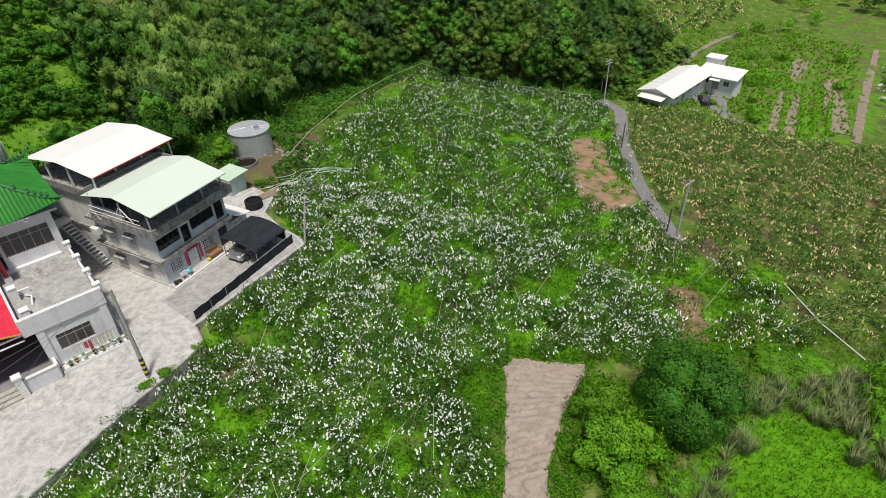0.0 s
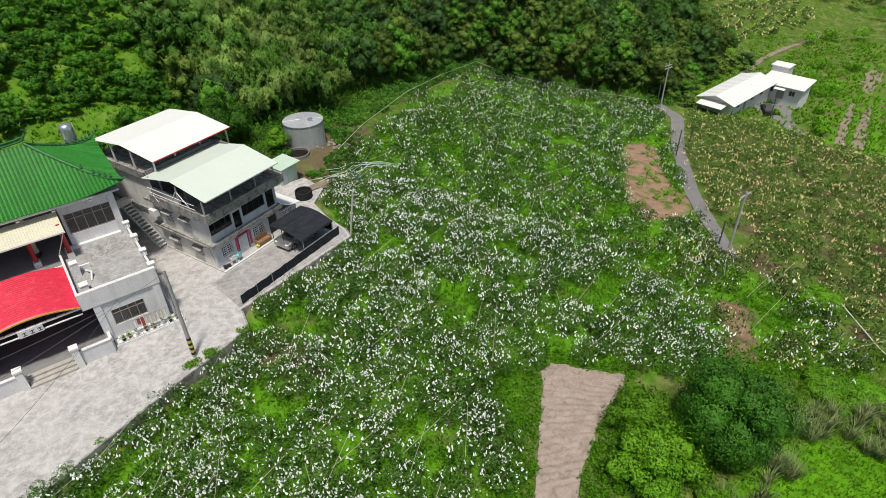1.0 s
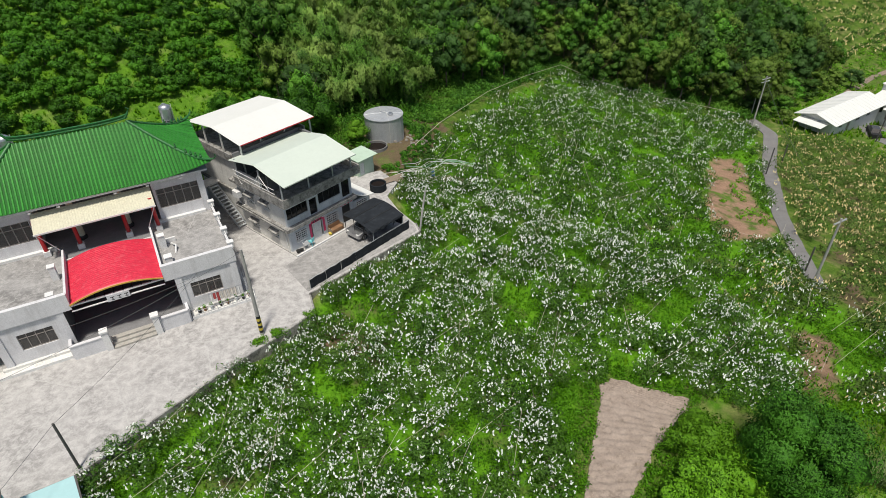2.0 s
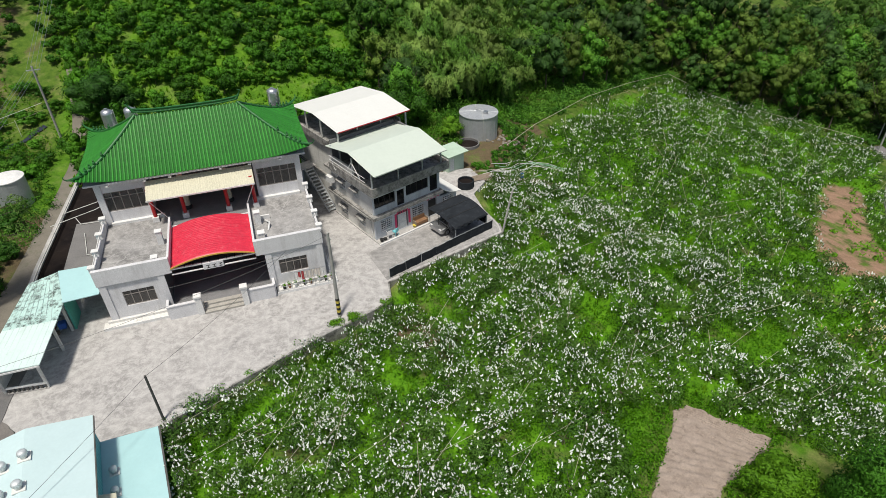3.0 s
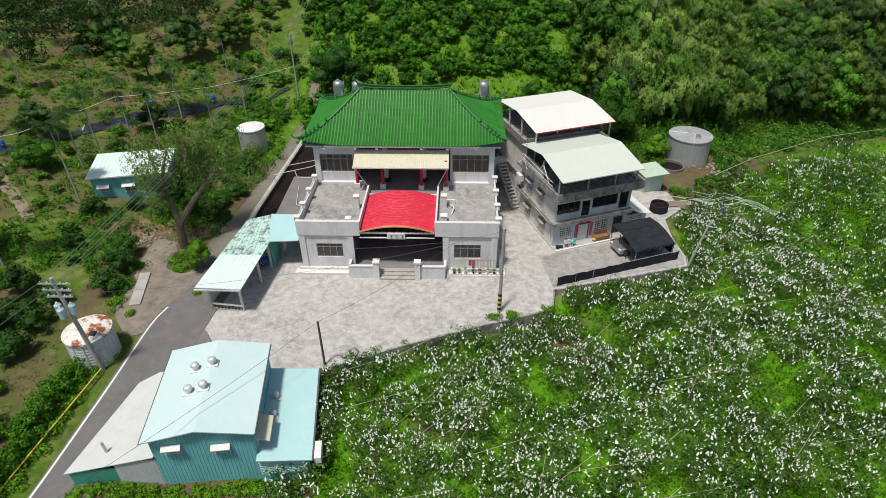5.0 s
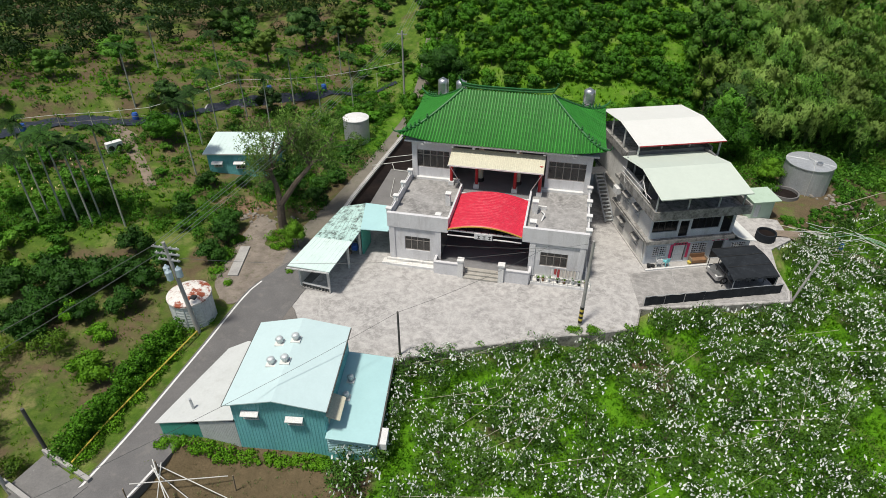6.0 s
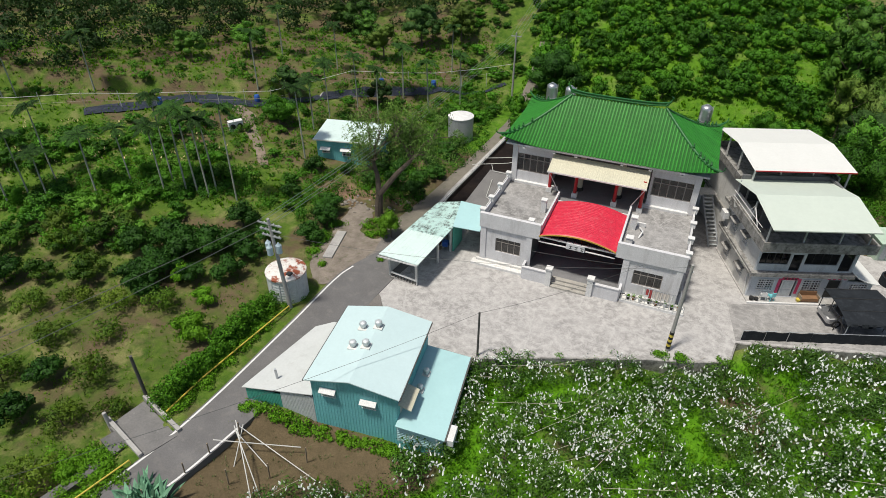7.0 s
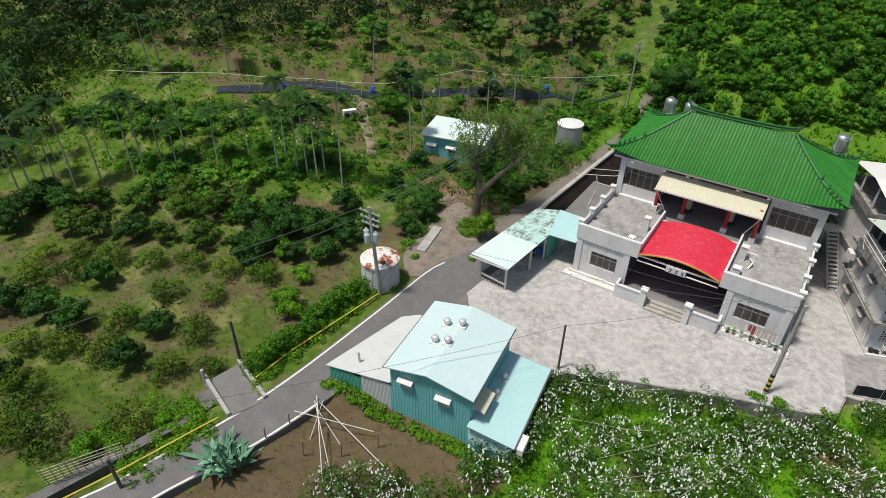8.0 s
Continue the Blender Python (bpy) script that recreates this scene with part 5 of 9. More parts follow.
part("rear_ledge", Geo().box(0.3, 0.49, 7.21, 14.0, 3.0, 3.2), GRIMY, house)


def gable(a0, a1, b0, b1, ze, zr, ribs):
    """A low metal gable whose ridge runs along the front."""
    bm_ = (b0 + b1) / 2
    g = Geo().slab([(a0, b0, ze), (a1, b0, ze), (a1, bm_, zr), (a0, bm_, zr)], 0.08)
    g.slab([(a0, bm_, zr), (a1, bm_, zr), (a1, b1, ze), (a0, b1, ze)], 0.08)
    k = Geo()
    for i in range(1, ribs):
        x = a0 + (a1 - a0) * i / ribs
        k.tube([(x, b0, ze + 0.006), (x, bm_, zr + 0.006), (x, b1, ze + 0.006)], 0.012, 4)
    return g, k


for (a0, a1, b0, b1, ze, zr), mat_, fascia, lab in (((-0.43, 7.2, -1.26, 6.48, 7.15, 7.89), METAL_PALE, METAL_PALE, "pale green metal roof"), ((0.54, 8.53, 5.75, 14.33, 8.33, 8.85), METAL_WHITE, RED, "white metal roof with red edge")):
    g, k = gable(a0, a1, b0, b1, ze, zr, 20)
    r = part("metal_roof", g, mat_, house, lab)
    part("fascia", Geo().box(a0, a1, b0 - 0.05, b0 - 0.005, ze - 0.075, ze + 0.012), fascia, r)
    part("roof_beam", Geo().box(a0 + 0.2, a1 - 0.2, b0 + 0.3, b0 + 0.4, ze - 0.22, ze - 0.1).box(a0 + 0.2, a1 - 0.2, b1 - 0.4, b1 - 0.3, ze - 0.22, ze - 0.1), GALV, r)
    for xg in (a0, a1):
        part("gable_trim", Geo().tube([(xg, b0, ze - 0.03), (xg, (b0 + b1) / 2, zr - 0.03), (xg, b1, ze - 0.03)], 0.05, 4), mat_, r)
for xa in (-0.3, 2.4, 5.0, 7.1):
    part("roof_post", Geo().box(xa - 0.05, xa + 0.05, -0.6, -0.5, 5.145, 7.1), GALV, house)
for yb in (2.4, 5.8):
    part("roof_post", Geo().box(-0.34, -0.24, yb - 0.05, yb + 0.05, 5.145, 7.4), GALV, house)
for xa in (0.75, 8.3):
    for yb in (6.2, 9.2, 12.0, 14.0):
        part("roof_post", Geo().box(xa - 0.06, xa + 0.06, yb - 0.06, yb + 0.06, 5.2 if yb < 7 else 6.6, 8.4), PVC, house)
for xa in (3.2, 5.8):
    part("roof_post", Geo().box(xa - 0.05, xa + 0.05, 6.75, 6.85, 7.0, 8.4), PVC, house)
part("diagonal_brace", Geo().tube([(-0.3, 1.2, 5.8), (-0.3, 2.4, 6.9)], 0.04).tube([(-0.3, 3.4, 5.8), (-0.3, 2.5, 6.9)], 0.04), WHITE, house)
for (u0, u1, z0, z1) in (G1, G2):
    w = window(house, 'y', 0.1, u0, u1, z0, z1, 2, WHITE, GLASS)
    part("grille", grille('y', -0.03, u0, u1, z0, z1, 6, 5), WHITE, w, "white window grille")
for (u0, u1, z0, z1) in (W1, W2):
    window(house, 'y', 0.12, u0, u1, z0, z1, 4, DARK, GLASS_DARK)
for (u0, u1, z0, z1) in (DR, W3):
    window(house, 'y', 0.12, u0, u1, z0, z1, 1, DARK, GLASS_DARK, name="glazed_door")
for (u0, u1, z0, z1) in ((4.5, 5.5, 0.6, 1.4), (1.6, 2.5, 0.8, 1.5), (4.5, 5.4, 3.2, 4.05), (2.3, 3.1, 3.3, 4.1)):
    w = window(house, 'x', 0.1, u0, u1, z0, z1, 2, WHITE, GLASS)
    part("grille", grille('x', -0.03, u0, u1, z0, z1, 5, 3), WHITE, w, "white window grille")
for yb, z1 in ((5.0, 1.4), (2.05, 1.5), (4.95, 4.05), (2.7, 4.1)):
    part("window_hood", Geo().slab([(-0.42, yb - 0.62, z1 + 0.08), (-0.01, yb - 0.62, z1 + 0.24), (-0.01, yb + 0.62, z1 + 0.24), (-0.42, yb + 0.62, z1 + 0.08)], 0.05), GRIMY, house)
part("side_ledge", Geo().box(-0.46, -0.36, 0.0, 7.0, 2.34, 2.5), GRIMY, house)
part("wall_unit", Geo().box(-0.62, -0.16, 6.1, 6.9, 3.5, 4.1), WHITE, house, "white wall-mounted cooling unit")
for z in (5.95, 6.35):
    part("side_rail", Geo().tube([(-0.43, 0.3, z), (-0.43, 6.1, z)], 0.025), WHITE, house)
door = part("front_door", Geo().box(2.5, 3.45, 0.08, 0.14, 0.1, 1.75), WHITE, house, "white panelled door with pink couplets")
part("door_panel", Geo().box(2.62, 3.33, 0.05, 0.078, 0.25, 0.8), GREY_METAL, door)
part("door_panel", Geo().box(2.62, 3.33, 0.05, 0.078, 0.95, 1.6), GREY_METAL, door)
part("couplet", Geo().box(2.1, 2.33, -0.02, -0.004, 0.45, 1.9), PINK, door)
part("couplet", Geo().box(3.62, 3.85, -0.02, -0.004, 0.45, 1.9), PINK, door)
part("lintel_paper", Geo().box(2.34, 3.61, -0.02, -0.004, 1.78, 2.02), PINK, door)
for i in range(4):
    part("lettering", Geo().box(2.5 + 0.27 * i, 2.68 + 0.27 * i, -0.026, -0.021, 1.83, 1.97), BLACK, door)
part("side_door", Geo().box(6.0, 6.9, 0.08, 0.14, 0.1, 1.85), DARK, house, "dark side door under red papers")
for xa in (5.8, 6.2, 6.6, 7.0):
    part("door_paper", Geo().box(xa, xa + 0.24, -0.02, -0.004, 1.95, 2.18), PINK, house, "pink-red paper")
# annex at the east end, under a curved lean-to
part("annex_wall", Geo().wall('y', 0.0, 0.15, 7.36, 9.4, 0.0, 1.75, [(7.7, 9.0, 0.85, 1.6)]).box(9.25, 9.4, 0.16, 3.4, 0.0, 1.55), PAINT_COOL, house)
w = window(house, 'y', 0.08, 7.7, 9.0, 0.85, 1.6, 2, WHITE, GLASS)
part("grille", grille('y', -0.03, 7.7, 9.0, 0.85, 1.6, 6, 4), WHITE, w, "white window grille")
pts = [(7.4, 2.75), (7.9, 2.35), (8.5, 2.05), (9.1, 1.88), (9.75, 1.78)]
g = Geo()
for (xa, za), (xb, zb) in zip(pts, pts[1:]):
    g.slab([(xa, -0.3, za), (xb, -0.3, zb), (xb, 3.6, zb), (xa, 3.6, za)], 0.06)
part("annex_roof", g, METAL_WHITE, house, "pale curved lean-to roof")
# pipes on the side wall
part("drain_pipe", Geo().tube([(-0.1, 7.0, 2.7), (-0.1, 3.4, 2.2), (-0.1, 0.6, 2.0), (-0.08, 0.3, 0.1)], 0.05), PVC, house)
part("drain_pipe", Geo().tube([(-0.45, 5.6, 5.8), (-0.5, 5.0, 5.3), (-0.42, 4.6, 5.75)], 0.045), PVC, house)
# outside stair
stair = thing("outside_stair", "grey steel outside stair against the house", "stair", pose(13.22, 3.83, 0, 0, 0, 20.2))
N = 14
for i in range(N):
    t = i / (N - 1)
    y, z = 7.0 + 3.9 * t, 0.2 + 3.0 * t
    part("tread", Geo().box(-0.72, 0.08, y, y + 0.24, z - 0.04, z), GREY_METAL, stair)
for xa in (-0.74, 0.10):
    part("stringer", Geo().tube([(xa, 6.9, 0.1), (xa, 11.0, 3.2)], 0.08, 4), GALV, stair)
part("landing", Geo().box(-1.0, 0.5, 10.9, 12.2, 3.1, 3.22), OLD_CONCRETE, stair)
part("landing_support", Geo().box(-0.9, -0.75, 11.9, 12.05, 0, 3.1), OLD_CONCRETE, stair)

# ---- carport with shade net, car, fence ----
hp = pose(13.22, 3.83, 0, 0, 0, 20.2)
carport = thing("carport", "black shade-net carport on thin steel posts", "carport", hp)
A0, A1, B0, B1 = 5.1, 8.75, -4.95, -1.3


def net_z(u, v):
    """Height of the net roof: v runs from the fence to the house, u along the house."""
    sag = -0.09 * abs(math.sin(math.pi * 3 * v)) * math.sin(math.pi * u)
    return 1.46 + 0.62 * math.sin(0.5 * math.pi * min(1, v * 1.25 + 0.12)) - 0.08 * max(0.0, v - 0.7) * 3 + sag + 0.025 * math.sin(11 * u + 6 * v)


RIBS = (0.0, 1 / 3, 2 / 3, 1.0)
for xa, ua in ((A0, 0.0), (A1, 1.0)):
    for v in RIBS:
        yb = B0 + (B1 - B0) * v
        part("post", Geo().tube([(xa, yb, 0), (xa, yb, net_z(ua, v))], 0.035), GALV if v == 0 else DARK, carport)
    part("side_rail", Geo().tube([(xa, B0, 1.05), (xa, B0 + 2.4, 1.3)], 0.03), DARK, carport)
    part("side_brace", Geo().tube([(xa, B0, 0.2), (xa, B0 + 1.2, 1.7)], 0.025), DARK, carport)
for v in RIBS:
    part("roof_rib", Geo().tube([(A0 + (A1 - A0) * k / 8, B0 + (B1 - B0) * v, net_z(k / 8, v) + 0.04) for k in range(9)], 0.03, 5), DARK, carport)
vs, fs = [], []
nu_, nv_ = 16, 18
for j in range(nv_ + 1):
    for i in range(nu_ + 1):
        u, v = i / nu_, j / nv_
        vs.append((A0 - 0.15 + (A1 - A0 + 0.3) * u, B0 - 0.1 + (B1 - B0 + 0.2) * v, net_z(u, v) + 0.02))
for j in range(nv_):
    for i in range(nu_):
        a = j * (nu_ + 1) + i
        fs.append((a, a + 1, a + nu_ + 2, a + nu_ + 1))
k = len(vs)
vs += [(x, y, z - 0.025) for x, y, z in vs]
fs += [tuple(k + q for q in f[::-1]) for f in fs]
part("net_roof", Geo().add(vs, fs), NET, carport, "sagging black net roof", smooth=True)
g = Geo()
for i in range(14):   # torn edge hanging at the fence side
    xa, xb = A0 + (A1 - A0) * i / 14, A0 + (A1 - A0) * (i + 0.92) / 14
    d = 0.16 + 0.13 * math.sin(i * 2.3) + 0.1 * math.sin(i * 5.1)
    g.add([(xa, B0 - 0.12, 1.80), (xb, B0 - 0.12, 1.80), (xb, B0 - 0.2, 1.74 - d), (xa, B0 - 0.18, 1.76 - d * 0.7), (xa, B0 - 0.10, 1.80), (xb, B0 - 0.10, 1.80), (xb, B0 - 0.18, 1.74 - d), (xa, B0 - 0.16, 1.76 - d * 0.7)], [(0, 3, 2, 1), (4, 5, 6, 7), (0, 1, 5, 4), (3, 7, 6, 2)])
part("net_hem", g, NET, carport)
part("net_side", Geo().box(A1 + 0.06, A1 + 0.09, B0, B1, 0.5, 1.5), NET, carport)

car = thing("car", "silver car parked under the black carport", "car", hp @ pose(6.7, -2.6, 0.0))
prof = [(-2.0, 0.35), (-2.05, 0.75), (-1.15, 0.88), (-0.55, 1.36), (0.9, 1.40), (1.65, 0.98), (2.0, 0.92), (2.05, 0.4)]
vs, fs = [], []
for y, w in ((-0.8, 0.92), (-0.72, 1.0), (0.72, 1.0), (0.8, 0.92)):
    vs += [(x * w, y if z < 0.95 else y * 0.84, z * (0.97 if w < 1 else 1)) for x, z in prof]
n = len(prof)
for j in range(3):
    fs += [(j * n + i, j * n + (i + 1) % n, (j + 1) * n + (i + 1) % n, (j + 1) * n + i) for i in range(n)]
fs += [tuple(range(n)), tuple(range(4 * n - 1, 3 * n - 1, -1))]
body = part("body", Geo().add(vs, fs), STEEL, car, "silver painted body")
part("windscreen", Geo().slab([(-1.12, -0.6, 0.93), (-1.12, 0.6, 0.93), (-0.6, 0.56, 1.35), (-0.6, -0.56, 1.35)], 0.02), GLASS, car)
for s in (-1, 1):
    part("side_window", Geo().add([(-0.95, s * 0.79, 0.98), (1.4, s * 0.79, 1.0), (0.85, s * 0.68, 1.33), (-0.5, s * 0.68, 1.31)], [(0, 1, 2, 3)]), GLASS, car)
    part("headlight", Geo().box(-2.04, -1.9, s * 0.62 - 0.14, s * 0.62 + 0.14, 0.62, 0.78), WHITE, car)
    for xa in (-1.3, 1.3):
        wh = part("wheel", Geo().tube([(xa, s * 0.84, 0.32), (xa, s * 0.64, 0.32)], 0.32, 16), TYRE, car)
        part("rim", Geo().tube([(xa, s * 0.85, 0.32), (xa, s * 0.83, 0.32)], 0.19, 12), STEEL, wh)

fence = thing("net_fence", "low fence with black net on steel posts along the yard edge", "fence")
fa, fb = Vector((12.95, -1.72, 0)), Vector((23.75, 2.2, 0))
for i in range(8):
    p = fa.lerp(fb, i / 7)
    part("post", Geo().tube([p, p + Vector((0, 0, 0.95))], 0.03), GALV, fence)
d = (fb - fa).normalized()
nrm = Vector((d.y, -d.x, 0))
for i in range(7):
    p, q = fa.lerp(fb, i / 7), fa.lerp(fb, (i + 1) / 7)
    g = Geo()
    m = 6
    vs = []
    for j in range(m + 1):
        c = p.lerp(q, j / m) + nrm * (0.04 + 0.03 * math.sin(j * 1.7 + i))
        vs += [c, c + Vector((0, 0, 0.86 + 0.03 * math.sin(j * 0.9 + i * 1.3)))]
    part("net_panel", g.add(vs + [v - nrm * 0.012 for v in vs], [(2 * j, 2 * j + 2, 2 * j + 3, 2 * j + 1) for j in range(m)] + [(2 * m + 2 + 2 * j + 1, 2 * m + 2 + 2 * j + 3, 2 * m + 2 + 2 * j + 2, 2 * m + 2 + 2 * j) for j in range(m)]), NET, fence)
part("top_rail", Geo().tube([fa + Vector((0, 0, 0.9)), fb + Vector((0, 0, 0.9))], 0.022), GALV, fence)

# clutter along the front of the house
sofa = thing("old_sofa", "orange-brown covered bench beside the house door", "bench", hp @ pose(4.7, -0.42, 0.09))
part("seat", Geo().box(-0.65, 0.65, -0.22, 0.25, 0.1, 0.38), ORANGE, sofa)
part("backrest", Geo().box(-0.65, 0.65, 0.26, 0.36, 0.1, 0.75), ORANGE, sofa)
for xa in (-0.72, 0.66):
    part("armrest", Geo().box(xa, xa + 0.06, -0.22, 0.34, 0.0, 0.55), WOOD, sofa)


def plastic_chair(m, mat_, label):
    c = thing("plastic_chair", label, "chair", m)
    part("seat", Geo().box(-0.2, 0.2, -0.2, 0.2, 0.40, 0.44), mat_, c)
    part("backrest", Geo().box(-0.2, 0.2, 0.2, 0.24, 0.44, 0.82), mat_, c)
    for xa in (-0.17, 0.17):
        for ya in (-0.17, 0.17):
            part("leg", Geo().tube([(xa, ya, 0.4), (xa * 1.2, ya * 1.2, 0)], 0.022), mat_, c)
        part("armrest", Geo().box(xa * 1.25 - 0.02, xa * 1.25 + 0.02, -0.18, 0.22, 0.60, 0.63), mat_, c)
    return c


plastic_chair(hp @ pose(1.75, -0.45, 0.09, 0, 0, 200), AQUA_PLASTIC, "aqua plastic armchair before the house wall")
plastic_chair(hp @ pose(1.15, -0.42, 0.09, 0, 0, 170), WHITE, "white plastic armchair before the house wall")
for i, (xa, h) in enumerate(((0.25, 0.45), (0.62, 0.3), (3.9, 0.35))):
    p = thing("plant_pot", "dark pot with a small green plant by the house", "plant pot", hp @ pose(xa, -0.5, 0.09), group="plant pots")
    part("pot", Geo().lathe(0, 0, [(0.12, 0), (0.18, h * 0.6), (0.19, h * 0.65), (0.15, h * 0.62)], 12), BLACK if i < 2 else YELLOW, p)

# ---- behind the house: green shed, round tubs, big tank ----
shed = thing("green_shed", "small pale green shed with an overhanging metal roof", "shed", pose(24.25, 14.9, 0, 0, 0, 20) @ Matrix.Diagonal((0.78, 0.78, 0.86, 1)))
part("wall", Geo().wall('y', -1.15, -1.05, -1.3, 1.5, -0.2, 2.2, [(-0.9, -0.2, 0.1, 1.7)]).box(1.4, 1.5, -1.04, 1.2, -0.2, 2.2).box(-1.3, -1.2, -1.04, 1.2, -0.2, 2.2).box(-1.19, 1.39, 1.1, 1.2, -0.2, 2.2), METAL_MINT, shed)
part("roof", Geo().slab([(-1.7, -1.7, 2.32), (1.9, -1.7, 2.32), (1.9, 1.5, 2.5), (-1.7, 1.5, 2.5)], 0.07), METAL_MINT, shed)
part("door", Geo().box(-0.88, -0.22, -1.12, -1.08, 0.1, 1.68), GREY_METAL, shed)


def tub(x, y, z, r, h, label, side, wall=0.12):
    t = thing("round_tub", label, "water tub", pose(x, y, z), group="round tubs")
    part("wall", Geo().lathe(0, 0, [(r, 0), (r, h), (r - wall, h), (r - wall, 0.1)], 28), side, t)
    part("water", Geo().lathe(0, 0, [(r - wall - 0.005, 0.12), (r - wall - 0.005, h * 0.7), (0.01, h * 0.7)], 28), NEAR_BLACK, t, "dark still water")


tub(24.3, 10.3, 0, 0.85, 0.75, "round black tub half full of water", NET)
tub(28.0, 19.2, -0.5, 1.35, 0.9, "wide old round concrete basin with dark rim", PATH_GREY)
big = thing("storage_tank", "large round galvanised water tank with a flat lid", "water tank", pose(30.4, 21.9, height1(30.4, 21.9) - 0.3))
R = 2.25
prof = [(R, 0.0)]
for i in range(16):
    z0 = 0.1 + 3.0 * i / 16
    prof += [(R, z0), (R + 0.002, z0 + 0.09)]
prof += [(R, 3.2)]
part("shell", Geo().lathe(0, 0, prof, 48), GALV, big)
part("roof", Geo().lathe(0, 0, [(R + 0.08, 3.201), (R + 0.08, 3.28), (0.3, 3.4), (0.01, 3.4)], 48), GALV, big, "ribbed grey sheet lid")
for i in range(16):
    a = 6.28319 * i / 16
    part("roof_rib", Geo().tube([(0.3 * math.cos(a), 0.3 * math.sin(a), 3.41), ((R + 0.05) * math.cos(a), (R + 0.05) * math.sin(a), 3.29)], 0.012, 4), GALV, big)
part("hatch", Geo().lathe(0.5, -0.9, [(0.28, 3.4), (0.28, 3.6), (0.01, 3.62)], 14), STEEL, big)
for i in range(20):
    a = 6.28319 * i / 20
    part("stave", Geo().box(-0.015, 0.015, -0.03, 0.03, 0, 3.2), GALV, big).matrix_local = pose((R + 0.02) * math.cos(a), (R + 0.02) * math.sin(a), 0, 0, 0, math.degrees(a))
part("pipe", Geo().tube([(0.3, 1.8, 3.5), (-0.2, 0.3, 3.56), (0.2, -0.4, 3.56), (-0.4, -2.4, 3.3), (-0.4, -2.5, 0.2)], 0.022), PVC, big)

# ---- aqua-roofed metal workshop beside the lane ----
shop = thing("workshop", "teal corrugated metal workshop with pale aqua roof", "workshop", pose(-11.88, -19.81, 0, 0, 0, 8.06))
W, D, ZB, ZL, ZR, ZZ, AM = 5.48, 6.75, -1.6, 3.38, 3.97, 3.32, 2.68
O1, O2 = (0.7, 1.55, 2.05, 2.5), (3.3, 4.15, 1.75, 2.2)
part("front_wall", Geo().wall('y', 0.0, 0.06, 0.0, W, ZB, 3.2, [O1, O2]).add([(0, 0.0, 3.2), (W, 0.0, 3.2), (AM, 0, 3.86), (0, 0.06, 3.2), (W, 0.06, 3.2), (AM, 0.06, 3.86)], [(0, 1, 2), (5, 4, 3), (0, 2, 5, 3), (1, 4, 5, 2)]), TEAL, shop)
part("side_wall", Geo().box(0, 0.06, 0.061, D, ZB, 3.25), TEAL, shop)
part("side_wall", Geo().box(W - 0.06, W, 0.061, D, ZB, 3.2), TEAL, shop)
part("back_wall", Geo().box(0.061, W - 0.061, D - 0.06, D, ZB, 3.2), TEAL, shop)
g = Geo()
for i in range(27):
    x = 0.1 + (W - 0.2) * i / 26
    zt = 3.2 + 0.6 * (x / AM if x < AM else (W - x) / (W - AM))
    cuts = [(ZB, zt)]
    for u0, u1, z0, z1 in (O1, O2):
        if u0 - 0.06 < x < u1 + 0.06:
            cuts = [(ZB, z0 - 0.02), (z1 + 0.3, zt)]
    for za, zb in cuts:
        g.add([(x - 0.045, 0, za), (x - 0.02, -0.018, za), (x + 0.02, -0.018, za), (x + 0.045, 0, za), (x - 0.045, 0, zb), (x - 0.02, -0.018, zb), (x + 0.02, -0.018, zb), (x + 0.045, 0, zb)], [(0, 1, 5, 4), (1, 2, 6, 5), (2, 3, 7, 6), (4, 5, 6, 7)])
part("siding_ribs", g, TEAL, shop)
g = Geo()
for i in range(24):
    y = 0.2 + (D - 0.4) * i / 23
    g.add([(W, y - 0.045, 1.2), (W + 0.03, y - 0.02, 1.2), (W + 0.03, y + 0.02, 1.2), (W, y + 0.045, 1.2), (W, y - 0.045, 3.2), (W + 0.03, y - 0.02, 3.2), (W + 0.03, y + 0.02, 3.2), (W, y + 0.045, 3.2)], [(0, 1, 5, 4), (1, 2, 6, 5), (2, 3, 7, 6)])
part("siding_ribs", g, TEAL, shop)
roof_ = part("roof", Geo().slab([(-0.3, -0.3, ZL), (AM, -0.3, ZR), (AM, D + 0.05, ZR), (-0.3, D + 0.05, ZL)], 0.07).slab([(AM, -0.3, ZR), (W + 0.3, -0.3, ZZ), (W + 0.3, D + 0.05, ZZ), (AM, D + 0.05, ZR)], 0.07), METAL_ICE, shop, "pale aqua sheet roof")
part("gutter", Geo().box(-0.36, -0.3, -0.3, D, ZL - 0.1, ZL - 0.01), POLE_DARK, roof_)
part("gutter", Geo().box(W + 0.3, W + 0.36, -0.3, D, ZZ - 0.1, ZZ - 0.01), POLE_DARK, roof_)
for u0, u1, z0, z1 in (O1, O2):
    w = window(shop, 'y', 0.03, u0, u1, z0, z1, 2, WHITE, GLASS)
    part("grille", grille('y', -0.07, u0 - 0.03, u1 + 0.03, z0 - 0.02, z1, 9, 2, 0.014), WHITE, w, "white window grille")
    part("hood", Geo().slab([(u0 - 0.1, -0.34, z1 + 0.06), (u1 + 0.1, -0.34, z1 + 0.06), (u1 + 0.1, -0.03, z1 + 0.22), (u0 - 0.1, -0.03, z1 + 0.22)], 0.04), WHITE, w, "white sheet hood")


